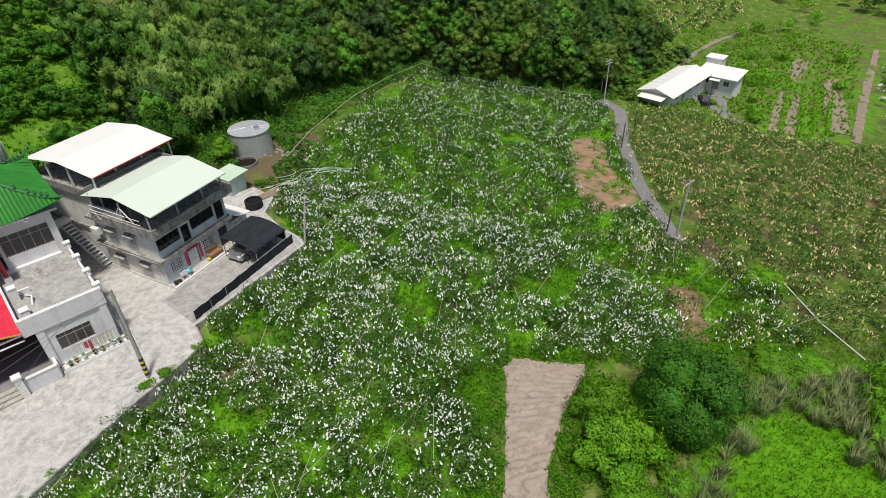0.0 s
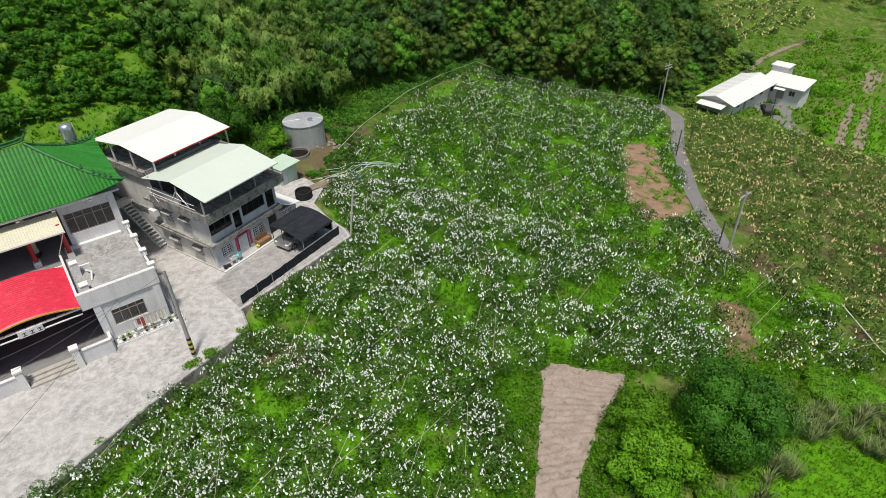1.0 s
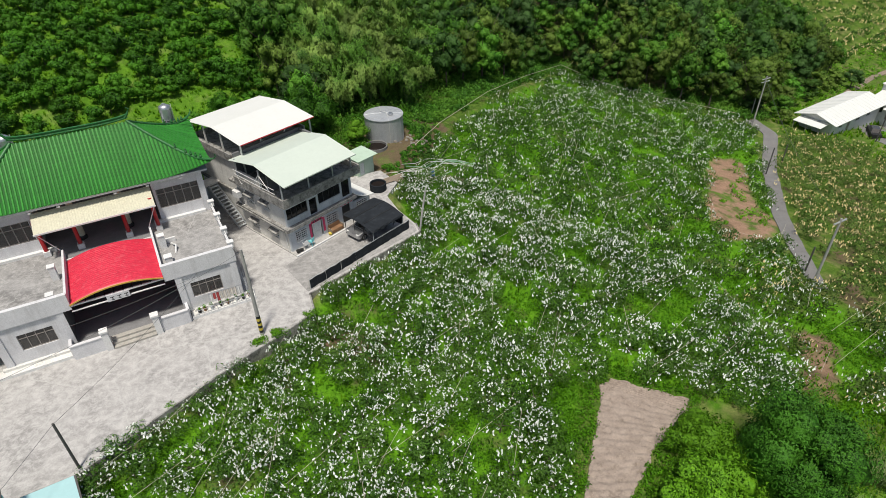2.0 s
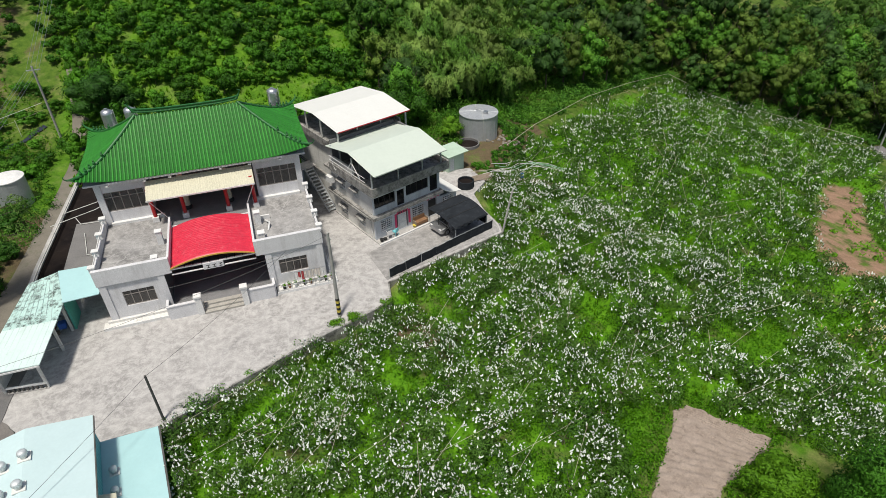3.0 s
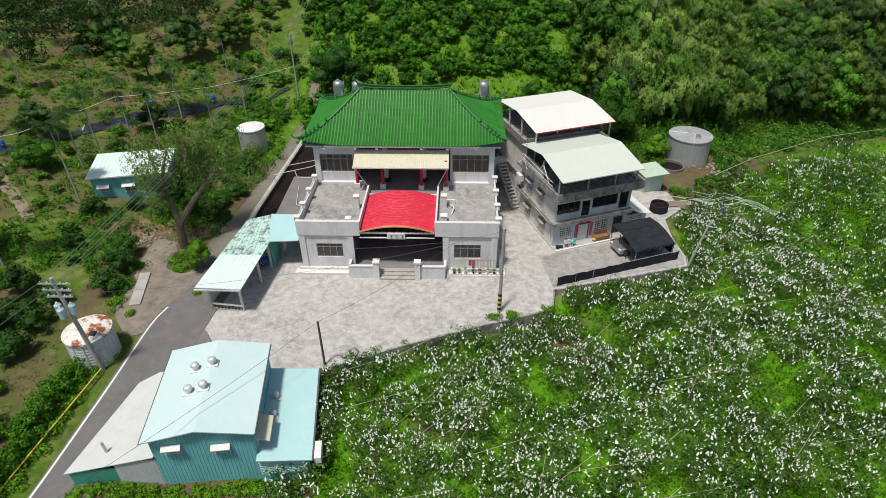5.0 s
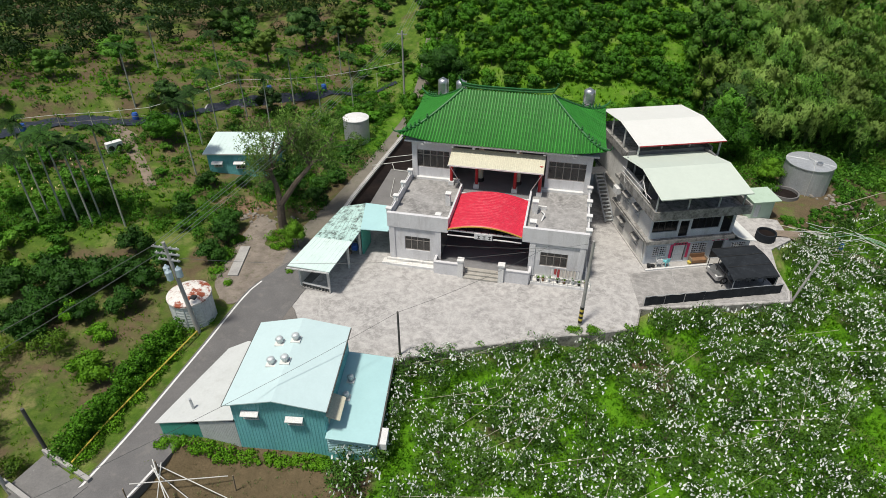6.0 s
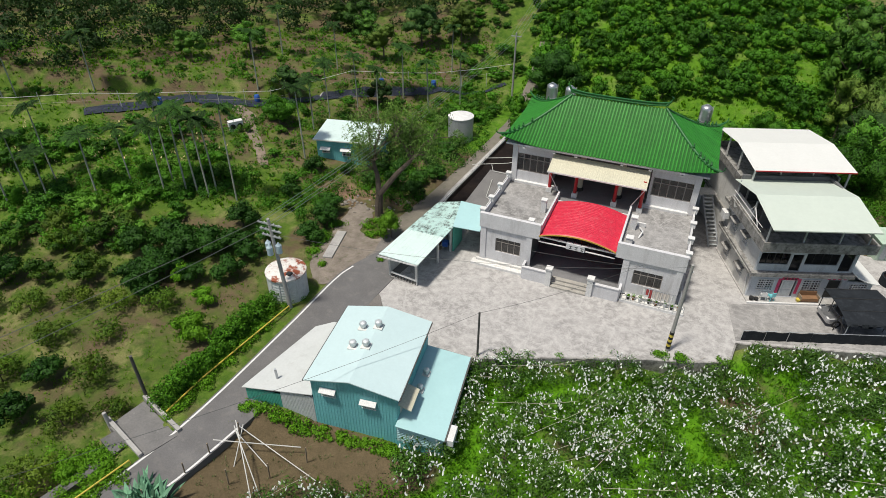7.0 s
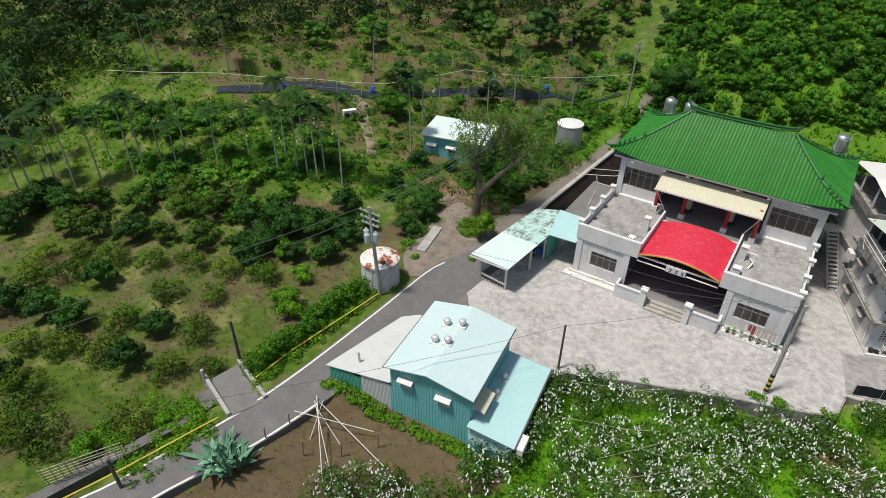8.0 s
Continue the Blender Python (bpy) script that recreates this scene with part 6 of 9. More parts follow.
def turbine(name, x, y, z, parent, r=0.23):
    v = part(name, Geo().lathe(x, y, [(r * 0.8, z - 0.1), (r * 0.8, z + 0.2), (r * 0.98, z + 0.21), (r * 1.04, z + 0.30), (r * 0.98, z + 0.40), (r * 0.7, z + 0.46), (0.01, z + 0.48)], 18), VENT, parent, "round steel roof ventilator", smooth=True)
    z += 0.14
    g = Geo()
    for i in range(16):
        a, c = 6.28319 * i / 16, 6.28319 * (i + 0.5) / 16
        g.add([(x + r * 1.02 * math.cos(a), y + r * 1.02 * math.sin(a), z + 0.07), (x + r * 1.12 * math.cos(c), y + r * 1.12 * math.sin(c), z + 0.16), (x + r * 1.0 * math.cos(a), y + r * 1.0 * math.sin(a), z + 0.26)], [(0, 1, 2)])
    part("vane", g, VENT, v)
    part("flashing", Geo().box(x - r * 1.3, x + r * 1.3, y - r * 1.3, y + r * 1.3, z - 0.2, z - 0.125), METAL_WHITE, v)


def roof_at(x):
    return ZL + (ZR - ZL) * (x + 0.3) / (AM + 0.3) if x < AM else ZR + (ZZ - ZR) * (x - AM) / (W + 0.3 - AM)


for x, y in ((1.75, 4.55), (2.75, 4.75), (1.75, 2.75), (2.6, 2.85)):
    turbine("roof_vent", x, y, roof_at(x) + 0.04, shop)
# lean-to on the orchard side
LW = 3.07
lean = part("lean_to_roof", Geo().slab([(W + 0.005, -0.43, 1.13), (W + LW, -0.43, 0.76), (W + LW, 6.74, 0.76), (W + 0.005, 6.74, 1.13)], 0.06), METAL_AQUA, shop, "aqua lean-to roof")
part("lean_to_front", Geo().box(W + 0.01, W + LW - 0.15, -0.2, -0.14, -0.5, 0.75), METAL_AQUA, shop, "pale aqua slatted front")
part("lean_to_wall", Geo().box(W + 0.01, W + LW - 0.15, -0.2, -0.14, ZB, -0.501).box(W + LW - 0.2, W + LW - 0.14, -0.13, 6.6, ZB, 0.7).box(W + 0.01, W + LW - 0.21, 6.54, 6.6, ZB, 0.75), TEAL, shop)
g = Geo()
for i in range(7):
    z = -0.35 + 0.16 * i
    g.tube([(W + 0.05, -0.205, z), (W + LW - 0.2, -0.205, z - 0.06)], 0.018, 4)
part("lean_to_slats", g, METAL_AQUA, shop)
part("gutter", Geo().box(W + LW, W + LW + 0.1, -0.43, 6.74, 0.64, 0.75), POLE_DARK, lean)
for x, y in ((6.1, 4.2), (6.1, 2.75)):
    turbine("roof_vent", x, y, 1.13 - 0.12 * (x - W) + 0.03, lean, 0.2)
hood = part("side_hood", Geo().slab([(W + 0.02, 0.2, 2.35), (W + 0.85, 0.2, 2.0), (W + 0.85, 2.0, 2.0), (W + 0.02, 2.0, 2.35)], 0.05), CREAM, shop, "cream sheet hood")
part("side_window", grille('x', W + 0.06, 0.5, 1.3, 1.3, 1.95, 6, 3, 0.014), WHITE, hood)
part("eave_box", Geo().box(W + LW + 0.1, W + LW + 0.5, -0.3, 0.9, 0.2, 0.7), WHITE, shop)
# wing on the lane side
WW = 4.98
wing = part("wing_roof", Geo().slab([(-WW, -0.1, 1.2), (-0.01, -0.1, 1.9), (-0.01, 6.3, 2.0), (-1.4, 6.6, 1.8), (-2.6, 6.0, 1.6)], 0.06), METAL_GREYWHITE, shop, "off-white sheet roof")
part("wing_wall", Geo().box(-WW + 0.2, -2.3, 0.0, 0.06, ZB, 1.14), TEAL_GREEN, shop)
part("wing_wall", Geo().box(-2.29, -0.01, 0.0, 0.06, ZB, 1.55), GREY_METAL, shop)
g = Geo()
for i in range(22):
    x = -2.25 + 2.2 * i / 21
    g.box(x - 0.02, x + 0.02, -0.015, -0.001, ZB, 1.5)
part("siding_ribs", g, GREY_METAL, shop)
g = Geo()
for i in range(22):
    x = -4.7 + 2.35 * i / 21
    g.box(x - 0.02, x + 0.02, -0.02, -0.001, ZB, 1.13)
part("siding_ribs", g, TEAL_GREEN, shop)
part("wing_side_wall", Geo().add([(-4.78, 0.16, ZB), (-2.6, 5.9, ZB), (-2.6, 5.9, 1.5), (-4.78, 0.16, 1.12), (-4.72, 0.16, ZB), (-2.54, 5.9, ZB), (-2.54, 5.9, 1.5), (-4.72, 0.16, 1.12)], [(0, 3, 2, 1), (4, 5, 6, 7)]), TEAL_GREEN, shop)
part("flue_pipe", Geo().tube([(-2.9, 0.9, 1.3), (-2.95, 0.9, 2.35)], 0.08, 8), GALV, shop)

# ---- open shelter at the west side of the yard ----
shel = thing("open_shelter", "open shelter with a worn aqua metal roof on steel posts", "shelter")
part("roof", Geo().slab([(-14.73, -5.66, 2.5), (-11.14, -5.92, 2.6), (-10.72, -1.7, 2.71), (-14.2, -1.5, 2.55)], 0.07), METAL_FROST, shel, "pale aqua sheet roof")
worn = part("upper_roof", Geo().slab([(-14.2, -1.496, 2.555), (-10.72, -1.696, 2.715), (-10.55, 0.0, 2.755), (-11.5, 4.1, 2.9), (-13.5, 3.7, 2.6)], 0.07), METAL_AQUA_OLD, shel, "worn aqua sheet roof with black stains")
g = Geo()
for i in range(1, 9):
    t = i / 9
    g.tube([(-14.73 + 3.59 * t, -5.66 - 0.26 * t, 2.506 + 0.1 * t), (-14.2 + 3.48 * t, -1.5 - 0.2 * t, 2.558 + 0.16 * t), (-13.5 + 2.0 * t, 3.7 + 0.4 * t, 2.606 + 0.3 * t)], 0.014, 4)
part("roof_seams", g, METAL_FROST, shel)
part("link_roof", Geo().slab([(-10.6, 0.05, 2.83), (-8.25, 0.3, 2.78), (-8.25, 4.0, 2.98), (-11.45, 4.1, 2.98)], 0.06), METAL_AQUA, shel, "aqua sheet roof joining the temple wing")
for x, y in ((-14.2, -4.9), (-11.6, -5.3), (-11.2, -1.8), (-13.6, -1.0), (-10.9, 0.3), (-12.8, 3.2)):
    part("post", Geo().box(x - 0.08, x + 0.08, y - 0.08, y + 0.08, 0.0, 2.55), PVC, shel)
part("back_wall", Geo().add([(-14.3, -4.5, 0.0), (-13.2, 3.4, 0.0), (-13.2, 3.4, 1.5), (-14.3, -4.5, 1.2), (-14.4, -4.5, 0.0), (-13.3, 3.4, 0.0), (-13.3, 3.4, 1.5), (-14.4, -4.5, 1.2)], [(0, 1, 2, 3), (7, 6, 5, 4), (3, 2, 6, 7)]), OLD_CONCRETE, shel)
part("partition", Geo().box(-10.75, -10.6, 0.4, 2.4, 0.0, 2.6), TEAL_GREEN, shel, "green metal partition")
part("fascia", Geo().box(-14.7, -11.2, -5.93, -5.88, 2.38, 2.5), WHITE, shel)
rail = thing("low_railing", "low black and white railing before the shelter", "railing", pose(-14.0, -5.05, 0, 0, 0, -7))
for i in range(9):
    part("baluster", Geo().box(0.05 + i * 0.28, 0.17 + i * 0.28, -0.05, 0.05, 0.08, 0.42), POLE_DARK, rail)
part("rail", Geo().box(0, 2.5, -0.07, 0.07, 0.43, 0.52), WHITE, rail)
part("base", Geo().box(0, 2.5, -0.09, 0.09, 0.0, 0.075), CONCRETE, rail)
heap = thing("stored_goods", "heap of crates and sacks under the shelter", "clutter", pose(-11.7, 0.6, 0))
random.seed(9)
for i in range(10):
    x, y, s = random.uniform(-0.7, 0.6), random.uniform(-0.8, 1.6), random.uniform(0.25, 0.5)
    z0 = 0.0 if i < 6 else 0.5
    part("crate", Geo().box(x - s / 2, x + s / 2, y - s / 2, y + s / 2, z0, z0 + s), random.choice([CLOTH_A, WOOD, CLOTH_C, BLUE, POLE_DARK, GREY_METAL]), heap)

# near-black strip between lane and temple
single("drain_floor", Geo().prism([(-14.7, 4.4), (-11.35, 4.3), (-11.35, 12), (-8.1, 12), (-8.1, 20), (-10.5, 26), (-13.7, 26), (-14.25, 16), (-14.7, 9)], -0.6, 0.05), NEAR_BLACK, "near-black ground strip between temple and lane", kind="structure")
g = Geo()
for (xa, ya), (xb, yb) in zip([(-14.75, 3.5), (-14.7, 9), (-14.25, 16), (-13.7, 24)], [(-14.7, 9), (-14.25, 16), (-13.7, 24), (-13.4, 31)]):
    g.prism([(xa - 0.12, ya), (xa + 0.12, ya), (xb + 0.12, yb), (xb - 0.12, yb)], -0.5, 0.55)
single("lane_wall", g, CONCRETE, "low pale concrete wall along the lane", kind="structure")

pipe = thing("drain_pipes", "loose white drain pipes over the dark strip beside the temple", "pipe")
for dx, z0 in ((0.22, 0.62), (0.36, 0.60)):
    part("pipe", Geo().tube([(-14.75 + dx, 3.6, z0), (-14.7 + dx, 9, z0), (-14.25 + dx, 16, z0), (-13.75 + dx, 23.5, z0)], 0.05, 6), PVC, pipe)
for run_ in (((-8.2, 15.2, 3.6), (-9.6, 15.2, 2.7), (-12.6, 14.2, 2.5), (-13.9, 16.0, 0.7)), ((-8.2, 14.2, 3.2), (-10.0, 13.6, 2.7), (-13.6, 12.8, 2.2), (-14.3, 14.6, 0.7)), ((-8.6, 11.4, 2.62), (-10.9, 11.5, 2.62), (-11.6, 13.2, 2.4)), ((-8.4, 5.4, 2.62), (-9.8, 6.3, 2.62), (-10.4, 9.8, 2.62))):
    part("pipe", Geo().tube(run_, 0.032, 6), PVC, pipe)

# ---- small teal shed, tanks on the west slope ----
hut = thing("shed", "teal metal shed with a pale roof on the slope", "shed", pose(-30.85, 10.25, 0.1, 0, 0, 12.2))
HW, HD, HH = 7.0, 4.3, 2.95
HWIN = [(0.55, 1.45, 1.35, 1.85), (2.85, 3.85, 1.15, 1.85)]
part("front_wall", Geo().wall('y', 0, 0.08, 0, HW, -0.6, HH, HWIN), TEAL, hut)
part("side_wall", Geo().box(0, 0.08, 0.081, HD, -0.6, HH), TEAL, hut)
part("side_wall", Geo().box(HW - 0.08, HW, 0.081, HD, -0.6, HH), TEAL, hut)
part("back_wall", Geo().box(0.081, HW - 0.081, HD - 0.08, HD, -0.6, HH), TEAL, hut)
g = Geo()
for i in range(30):
    x = 0.1 + (HW - 0.2) * i / 29
    for za, zb in ([(-0.6, HH - 0.02)] if not any(u0 - 0.05 < x < u1 + 0.05 for u0, u1, z0, z1 in HWIN) else [(-0.6, 1.1), (2.05, HH - 0.02)]):
        g.box(x - 0.03, x + 0.03, -0.025, -0.002, za, zb)
part("siding_ribs", g, TEAL, hut)
r = part("roof", Geo().slab([(-0.3, -0.3, HH + 0.03), (HW + 0.3, -0.3, HH + 0.03), (HW + 0.3, HD + 0.2, HH + 0.4), (-0.3, HD + 0.2, HH + 0.4)], 0.07), METAL_FROST, hut, "pale frosted sheet roof")
g = Geo()
for i in range(1, 18):
    x = -0.3 + (HW + 0.6) * i / 18
    g.tube([(x, -0.3, HH + 0.036), (x, HD + 0.2, HH + 0.406)], 0.014, 4)
part("roof_seams", g, METAL_FROST, r)
part("eave_trim", Geo().box(-0.3, HW + 0.3, -0.34, -0.304, HH - 0.08, HH + 0.05), METAL_WHITE, r)
for u0, u1, z0, z1 in HWIN:
    win = window(hut, 'y', 0.04, u0, u1, z0, z1, 2, WHITE, GLASS)
    part("grille", grille('y', -0.05, u0, u1, z0, z1, 6, 2, 0.014), WHITE, win, "white window grille")
    part("hood", Geo().slab([(u0 - 0.12, -0.45, z1 + 0.02), (u1 + 0.12, -0.45, z1 + 0.02), (u1 + 0.12, -0.03, z1 + 0.22), (u0 - 0.12, -0.03, z1 + 0.22)], 0.04), WHITE, win, "white sheet hood")
wt = thing("storage_tank", "round grey water tank with a white lid beside the lane", "water tank", pose(-18.85, 22.9, height1(-18.85, 22.9) - 0.2))
part("shell", Geo().lathe(0, 0, [(1.5, 0)] + [(1.5 + 0.006 * (i % 2), 0.15 * i) for i in range(1, 21)], 36), GALV, wt)
part("lid", Geo().lathe(0, 0, [(1.55, 3.01), (1.55, 3.1), (0.9, 3.2), (0.01, 3.22)], 36), WHITE, wt)
rt = thing("rusty_tank", "old round tank with a rust-streaked white lid", "water tank", pose(-20.55, -10.2, -0.3))
part("shell", Geo().lathe(0, 0, [(1.5, 0)] + [(1.5 + 0.025 * (i % 2), 0.13 * i) for i in range(1, 20)], 36), GREY_METAL, rt)
part("lid", Geo().lathe(0, 0, [(1.6, 2.48), (1.6, 2.62), (0.9, 2.80), (0.01, 2.86)], 36), RUST, rt, "rust-streaked white lid")
part("hatch", Geo().box(0.55, 0.95, -0.75, -0.35, 2.65, 2.86), DARK, rt)
for i in range(14):
    a = 6.28319 * i / 14
    part("stave", Geo().box(1.51 * math.cos(a) - 0.04, 1.51 * math.cos(a) + 0.04, 1.51 * math.sin(a) - 0.04, 1.51 * math.sin(a) + 0.04, 0, 2.46), GREY_METAL, rt)

# ---- farmhouse in the east ----
farm = thing("farmhouse", "white single-storey farmhouse with pale sheet roofs in the valley", "house", pose(106.3, 10.0, -14.0, 0, 0, 4.5))
FL, FD = 16.2, 5.6
FW = [(2.4, 3.6, 1.2, 2.2), (5.2, 6.2, 0.2, 2.2), (8.0, 9.4, 1.2, 2.2), (11.6, 13.0, 1.2, 2.2)]
part("wall", Geo().wall('y', 0, 0.2, 0, FL, -2.6, 2.9, FW).wall('x', 0, 0.2, 0.21, FD, -2.6, 2.9, [(1.9, 3.1, 1.0, 2.0)]).box(0.21, FL, FD - 0.2, FD, -2.6, 2.9).box(FL - 0.2, FL, 0.21, FD - 0.21, -2.6, 2.9), WHITE, farm)
part("gable", Geo().add([(0.02, 0.0, 2.9), (0.02, FD, 2.9), (0.02, FD / 2, 3.7), (0.2, 0.0, 2.9), (0.2, FD, 2.9), (0.2, FD / 2, 3.7)], [(0, 2, 1), (3, 4, 5), (0, 3, 5, 2), (1, 2, 5, 4)]), WHITE, farm)
r = part("roof", Geo().slab([(-0.9, -0.9, 2.75), (FL + 0.4, -0.9, 2.75), (FL + 0.4, FD / 2, 3.85), (-0.9, FD / 2, 3.85)], 0.1).slab([(-0.9, FD / 2, 3.85), (FL + 0.4, FD / 2, 3.85), (FL + 0.4, FD + 0.8, 2.8), (-0.9, FD + 0.8, 2.8)], 0.1), METAL_WHITE, farm)
g = Geo()
for i in range(1, 16):
    x = -0.9 + (FL + 1.3) * i / 16
    g.tube([(x, -0.9, 2.76), (x, FD / 2, 3.86), (x, FD + 0.8, 2.81)], 0.03, 4)
part("roof_seams", g, METAL_GREYWHITE, r)
part("porch_roof", Geo().slab([(-2.6, 0.6, 2.3), (-0.1, 0.6, 2.55), (-0.1, FD - 0.2, 2.55), (-2.6, FD - 0.2, 2.3)], 0.08), METAL_WHITE, farm)
for yb in (0.8, 3.0, FD - 0.4):
    part("porch_post", Geo().box(-2.5, -2.38, yb - 0.06, yb + 0.06, -1.2, 2.28), BROWN_FRAME, farm)
window(farm, 'x', 0.1, 1.9, 3.1, 1.0, 2.0, 2, GREY_METAL, GLASS)
for u0, u1, z0, z1 in (FW[0], FW[2], FW[3]):
    window(farm, 'y', 0.1, u0, u1, z0, z1, 2, GREY_METAL, GLASS)
part("door", Geo().box(5.25, 6.15, 0.07, 0.13, 0.2, 2.18), BROWN_FRAME, farm)
annex = thing("farm_annex", "white flat-roofed wing of the farmhouse", "house", pose(122.6, 13.4, -14.4, 0, 0, -83))
AW = [(1.4, 2.5, 1.2, 2.2), (3.2, 4.6, 0.2, 2.2), (5.4, 6.5, 1.1, 2.1)]
part("wall", Geo().wall('y', 0, 0.2, 0, 7.6, -2.6, 2.8, AW).box(0, 0.2, 0.21, 5.0, -2.6, 2.8).box(7.4, 7.6, 0.21, 5.0, -2.6, 2.8).box(0.21, 7.39, 4.8, 5.0, -2.6, 2.8), WHITE, annex)
part("roof", Geo().slab([(-0.4, -0.7, 2.85), (8.1, -0.7, 2.85), (8.1, 5.5, 3.4), (-0.4, 5.5, 3.4)], 0.12), METAL_WHITE, annex)
part("door_hood", Geo().slab([(2.9, -1.4, 2.35), (4.9, -1.4, 2.35), (4.9, -0.01, 2.6), (2.9, -0.01, 2.6)], 0.08), METAL_WHITE, annex)
part("door", Geo().box(3.25, 4.55, 0.07, 0.13, 0.2, 2.18), BROWN_FRAME, annex)
for u0, u1, z0, z1 in (AW[0], AW[2]):
    window(annex, 'y', 0.1, u0, u1, z0, z1, 2, GREY_METAL, GLASS)
part("stair_head", Geo().box(-0.6, 2.6, 5.6, 8.4, -2.0, 4.4).box(-0.8, 2.8, 5.4, 8.6, 4.41, 4.55), WHITE, annex)
fcar = thing("car", "dark car parked on the farmhouse forecourt", "car", pose(115.4, 7.6, height1(115.4, 7.6) + 0.08, 0, 0, 40))
part("body", Geo().prism([(-2.0, -0.8), (2.0, -0.8), (2.1, 0.0), (2.0, 0.8), (-2.0, 0.8), (-2.1, 0.0)], 0.3, 0.85), BLACK, fcar)
part("cabin", Geo().add([(-1.2, -0.75, 0.85), (1.3, -0.75, 0.85), (1.3, 0.75, 0.85), (-1.2, 0.75, 0.85), (-0.7, -0.6, 1.4), (0.9, -0.6, 1.4), (0.9, 0.6, 1.4), (-0.7, 0.6, 1.4)], [(0, 1, 5, 4), (1, 2, 6, 5), (2, 3, 7, 6), (3, 0, 4, 7), (4, 5, 6, 7)]), GLASS, fcar)
for xa in (-1.3, 1.3):
    for ya in (-0.8, 0.62):
        part("wheel", Geo().tube([(xa, ya, 0.3), (xa, ya + 0.18, 0.3)], 0.3, 14), TYRE, fcar)

# ---- poles and wires ----
def pole(x, y, h, r0, r1, mat_, label, lean=(0, 0), z=None, name="utility_pole"):
    z = height1(x, y) if z is None else z
    p = thing(name, label, "pole", pose(x, y, z))
    part("shaft", Geo().tube([(0, 0, -0.3), (lean[0] * 0.5, lean[1] * 0.5, h / 2), (lean[0], lean[1], h)], r0, 12, r1), mat_, p)
    return p


sp = pole(8.1, -5.0, 7.6, 0.15, 0.10, POLE, "grey concrete pole with yellow and black base stripes", z=0)
for i in range(7):
    z0 = 0.25 + 0.22 * i
    part("warning_stripe", Geo().lathe(0, 0, [(0.158, z0), (0.156, z0 + 0.21)], 14), YELLOW if i % 2 else BLACK, sp)
part("insulator", Geo().lathe(0.14, 0, [(0.03, 7.0), (0.05, 7.06), (0.02, 7.14)], 8), WHITE, sp)
mast = pole(-4.25, -10.85, 4.4, 0.08, 0.07, POLE_DARK, "dark slender wooden post at the yard edge", z=-0.4, name="post")
up = pole(24.65, 1.9, 4.3, 0.10, 0.08, POLE, "short pale concrete post at the yard corner", (0.95, 0.25), z=-0.6, name="post")
tp = pole(-19.4, -11.7, 8.4, 0.17, 0.11, POLE, "concrete power pole with crossarms and transformers", (-0.35, -0.3), z=-0.2)
for z0, w in ((7.9, 1.0), (7.4, 0.9), (6.9, 0.8)):
    part("crossarm", Geo().box(-0.33 - w, -0.33 + w, -0.33, -0.23, z0, z0 + 0.1), GALV, tp)
    for k in (-0.85, -0.4, 0.4, 0.85):
        part("insulator", Geo().lathe(-0.33 + k * w, -0.28, [(0.03, z0 + 0.1), (0.045, z0 + 0.16), (0.02, z0 + 0.22)], 8), WHITE, tp)
for xa, ya in ((-0.75, -0.3), (0.15, -0.3), (-0.3, -0.75)):
    part("transformer", Geo().lathe(xa, ya, [(0.16, 5.6), (0.22, 5.66), (0.22, 6.3), (0.12, 6.4), (0.05, 6.52)], 14), surface("transformer_grey", (0.42, 0.52, 0.58), (0.36, 0.46, 0.52), rough=0.5, bump=0), tp, "pale blue-grey transformer can")
fp = pole(-17.1, 38.0, 8.6, 0.15, 0.1, POLE, "tall grey concrete pole beside the lane")
part("crossarm", Geo().box(-0.7, 0.7, -0.05, 0.05, 8.1, 8.2), GALV, fp)
pole(-22.9, -22.9, 4.6, 0.12, 0.1, POLE_DARK, "dark weathered concrete post by the culvert", (0, 0), name="post")
pole(-23.3, -25.5, 1.9, 0.14, 0.12, POLE, "stout weathered concrete post by the culvert", (-0.1, 0), name="post")
pole(-20.6, -33.3, 2.6, 0.10, 0.09, POLE_DARK, "dark weathered post beside the lane", name="post")
e1 = pole(55.6, -18.3, 7.4, 0.13, 0.09, POLE, "grey concrete pole with a crossarm in the orchard")
part("crossarm", Geo().box(-0.9, 0.9, -0.06, 0.06, 7.0, 7.12), GALV, e1)
e2 = pole(97.4, 18.4, 8.4, 0.14, 0.1, POLE, "grey concrete power pole at the end of the path")
for z0 in (7.9, 7.4):
    part("crossarm", Geo().box(-1.0, 1.0, -0.06, 0.06, z0, z0 + 0.1), GALV, e2)
pole(100.2, 21.0, 5.5, 0.1, 0.08, POLE, "slim grey lamp post at the forest edge", name="lamp_post")
for x, y, h in ((79.3, 3.0, 4.2), (57.4, -16.4, 3.0), (84.4, 4.2, 3.6), (112.5, 5.5, 4.5)):
    pole(x, y, h, 0.09, 0.08, POLE_DARK, "dark weathered post beside the farm path", name="post")
T_TOP, S_TOP, M_TOP = Vector((-19.75, -12.0, 8.0)), Vector((8.1, -5.0, 7.4)), Vector((-4.25, -10.85, 3.95))
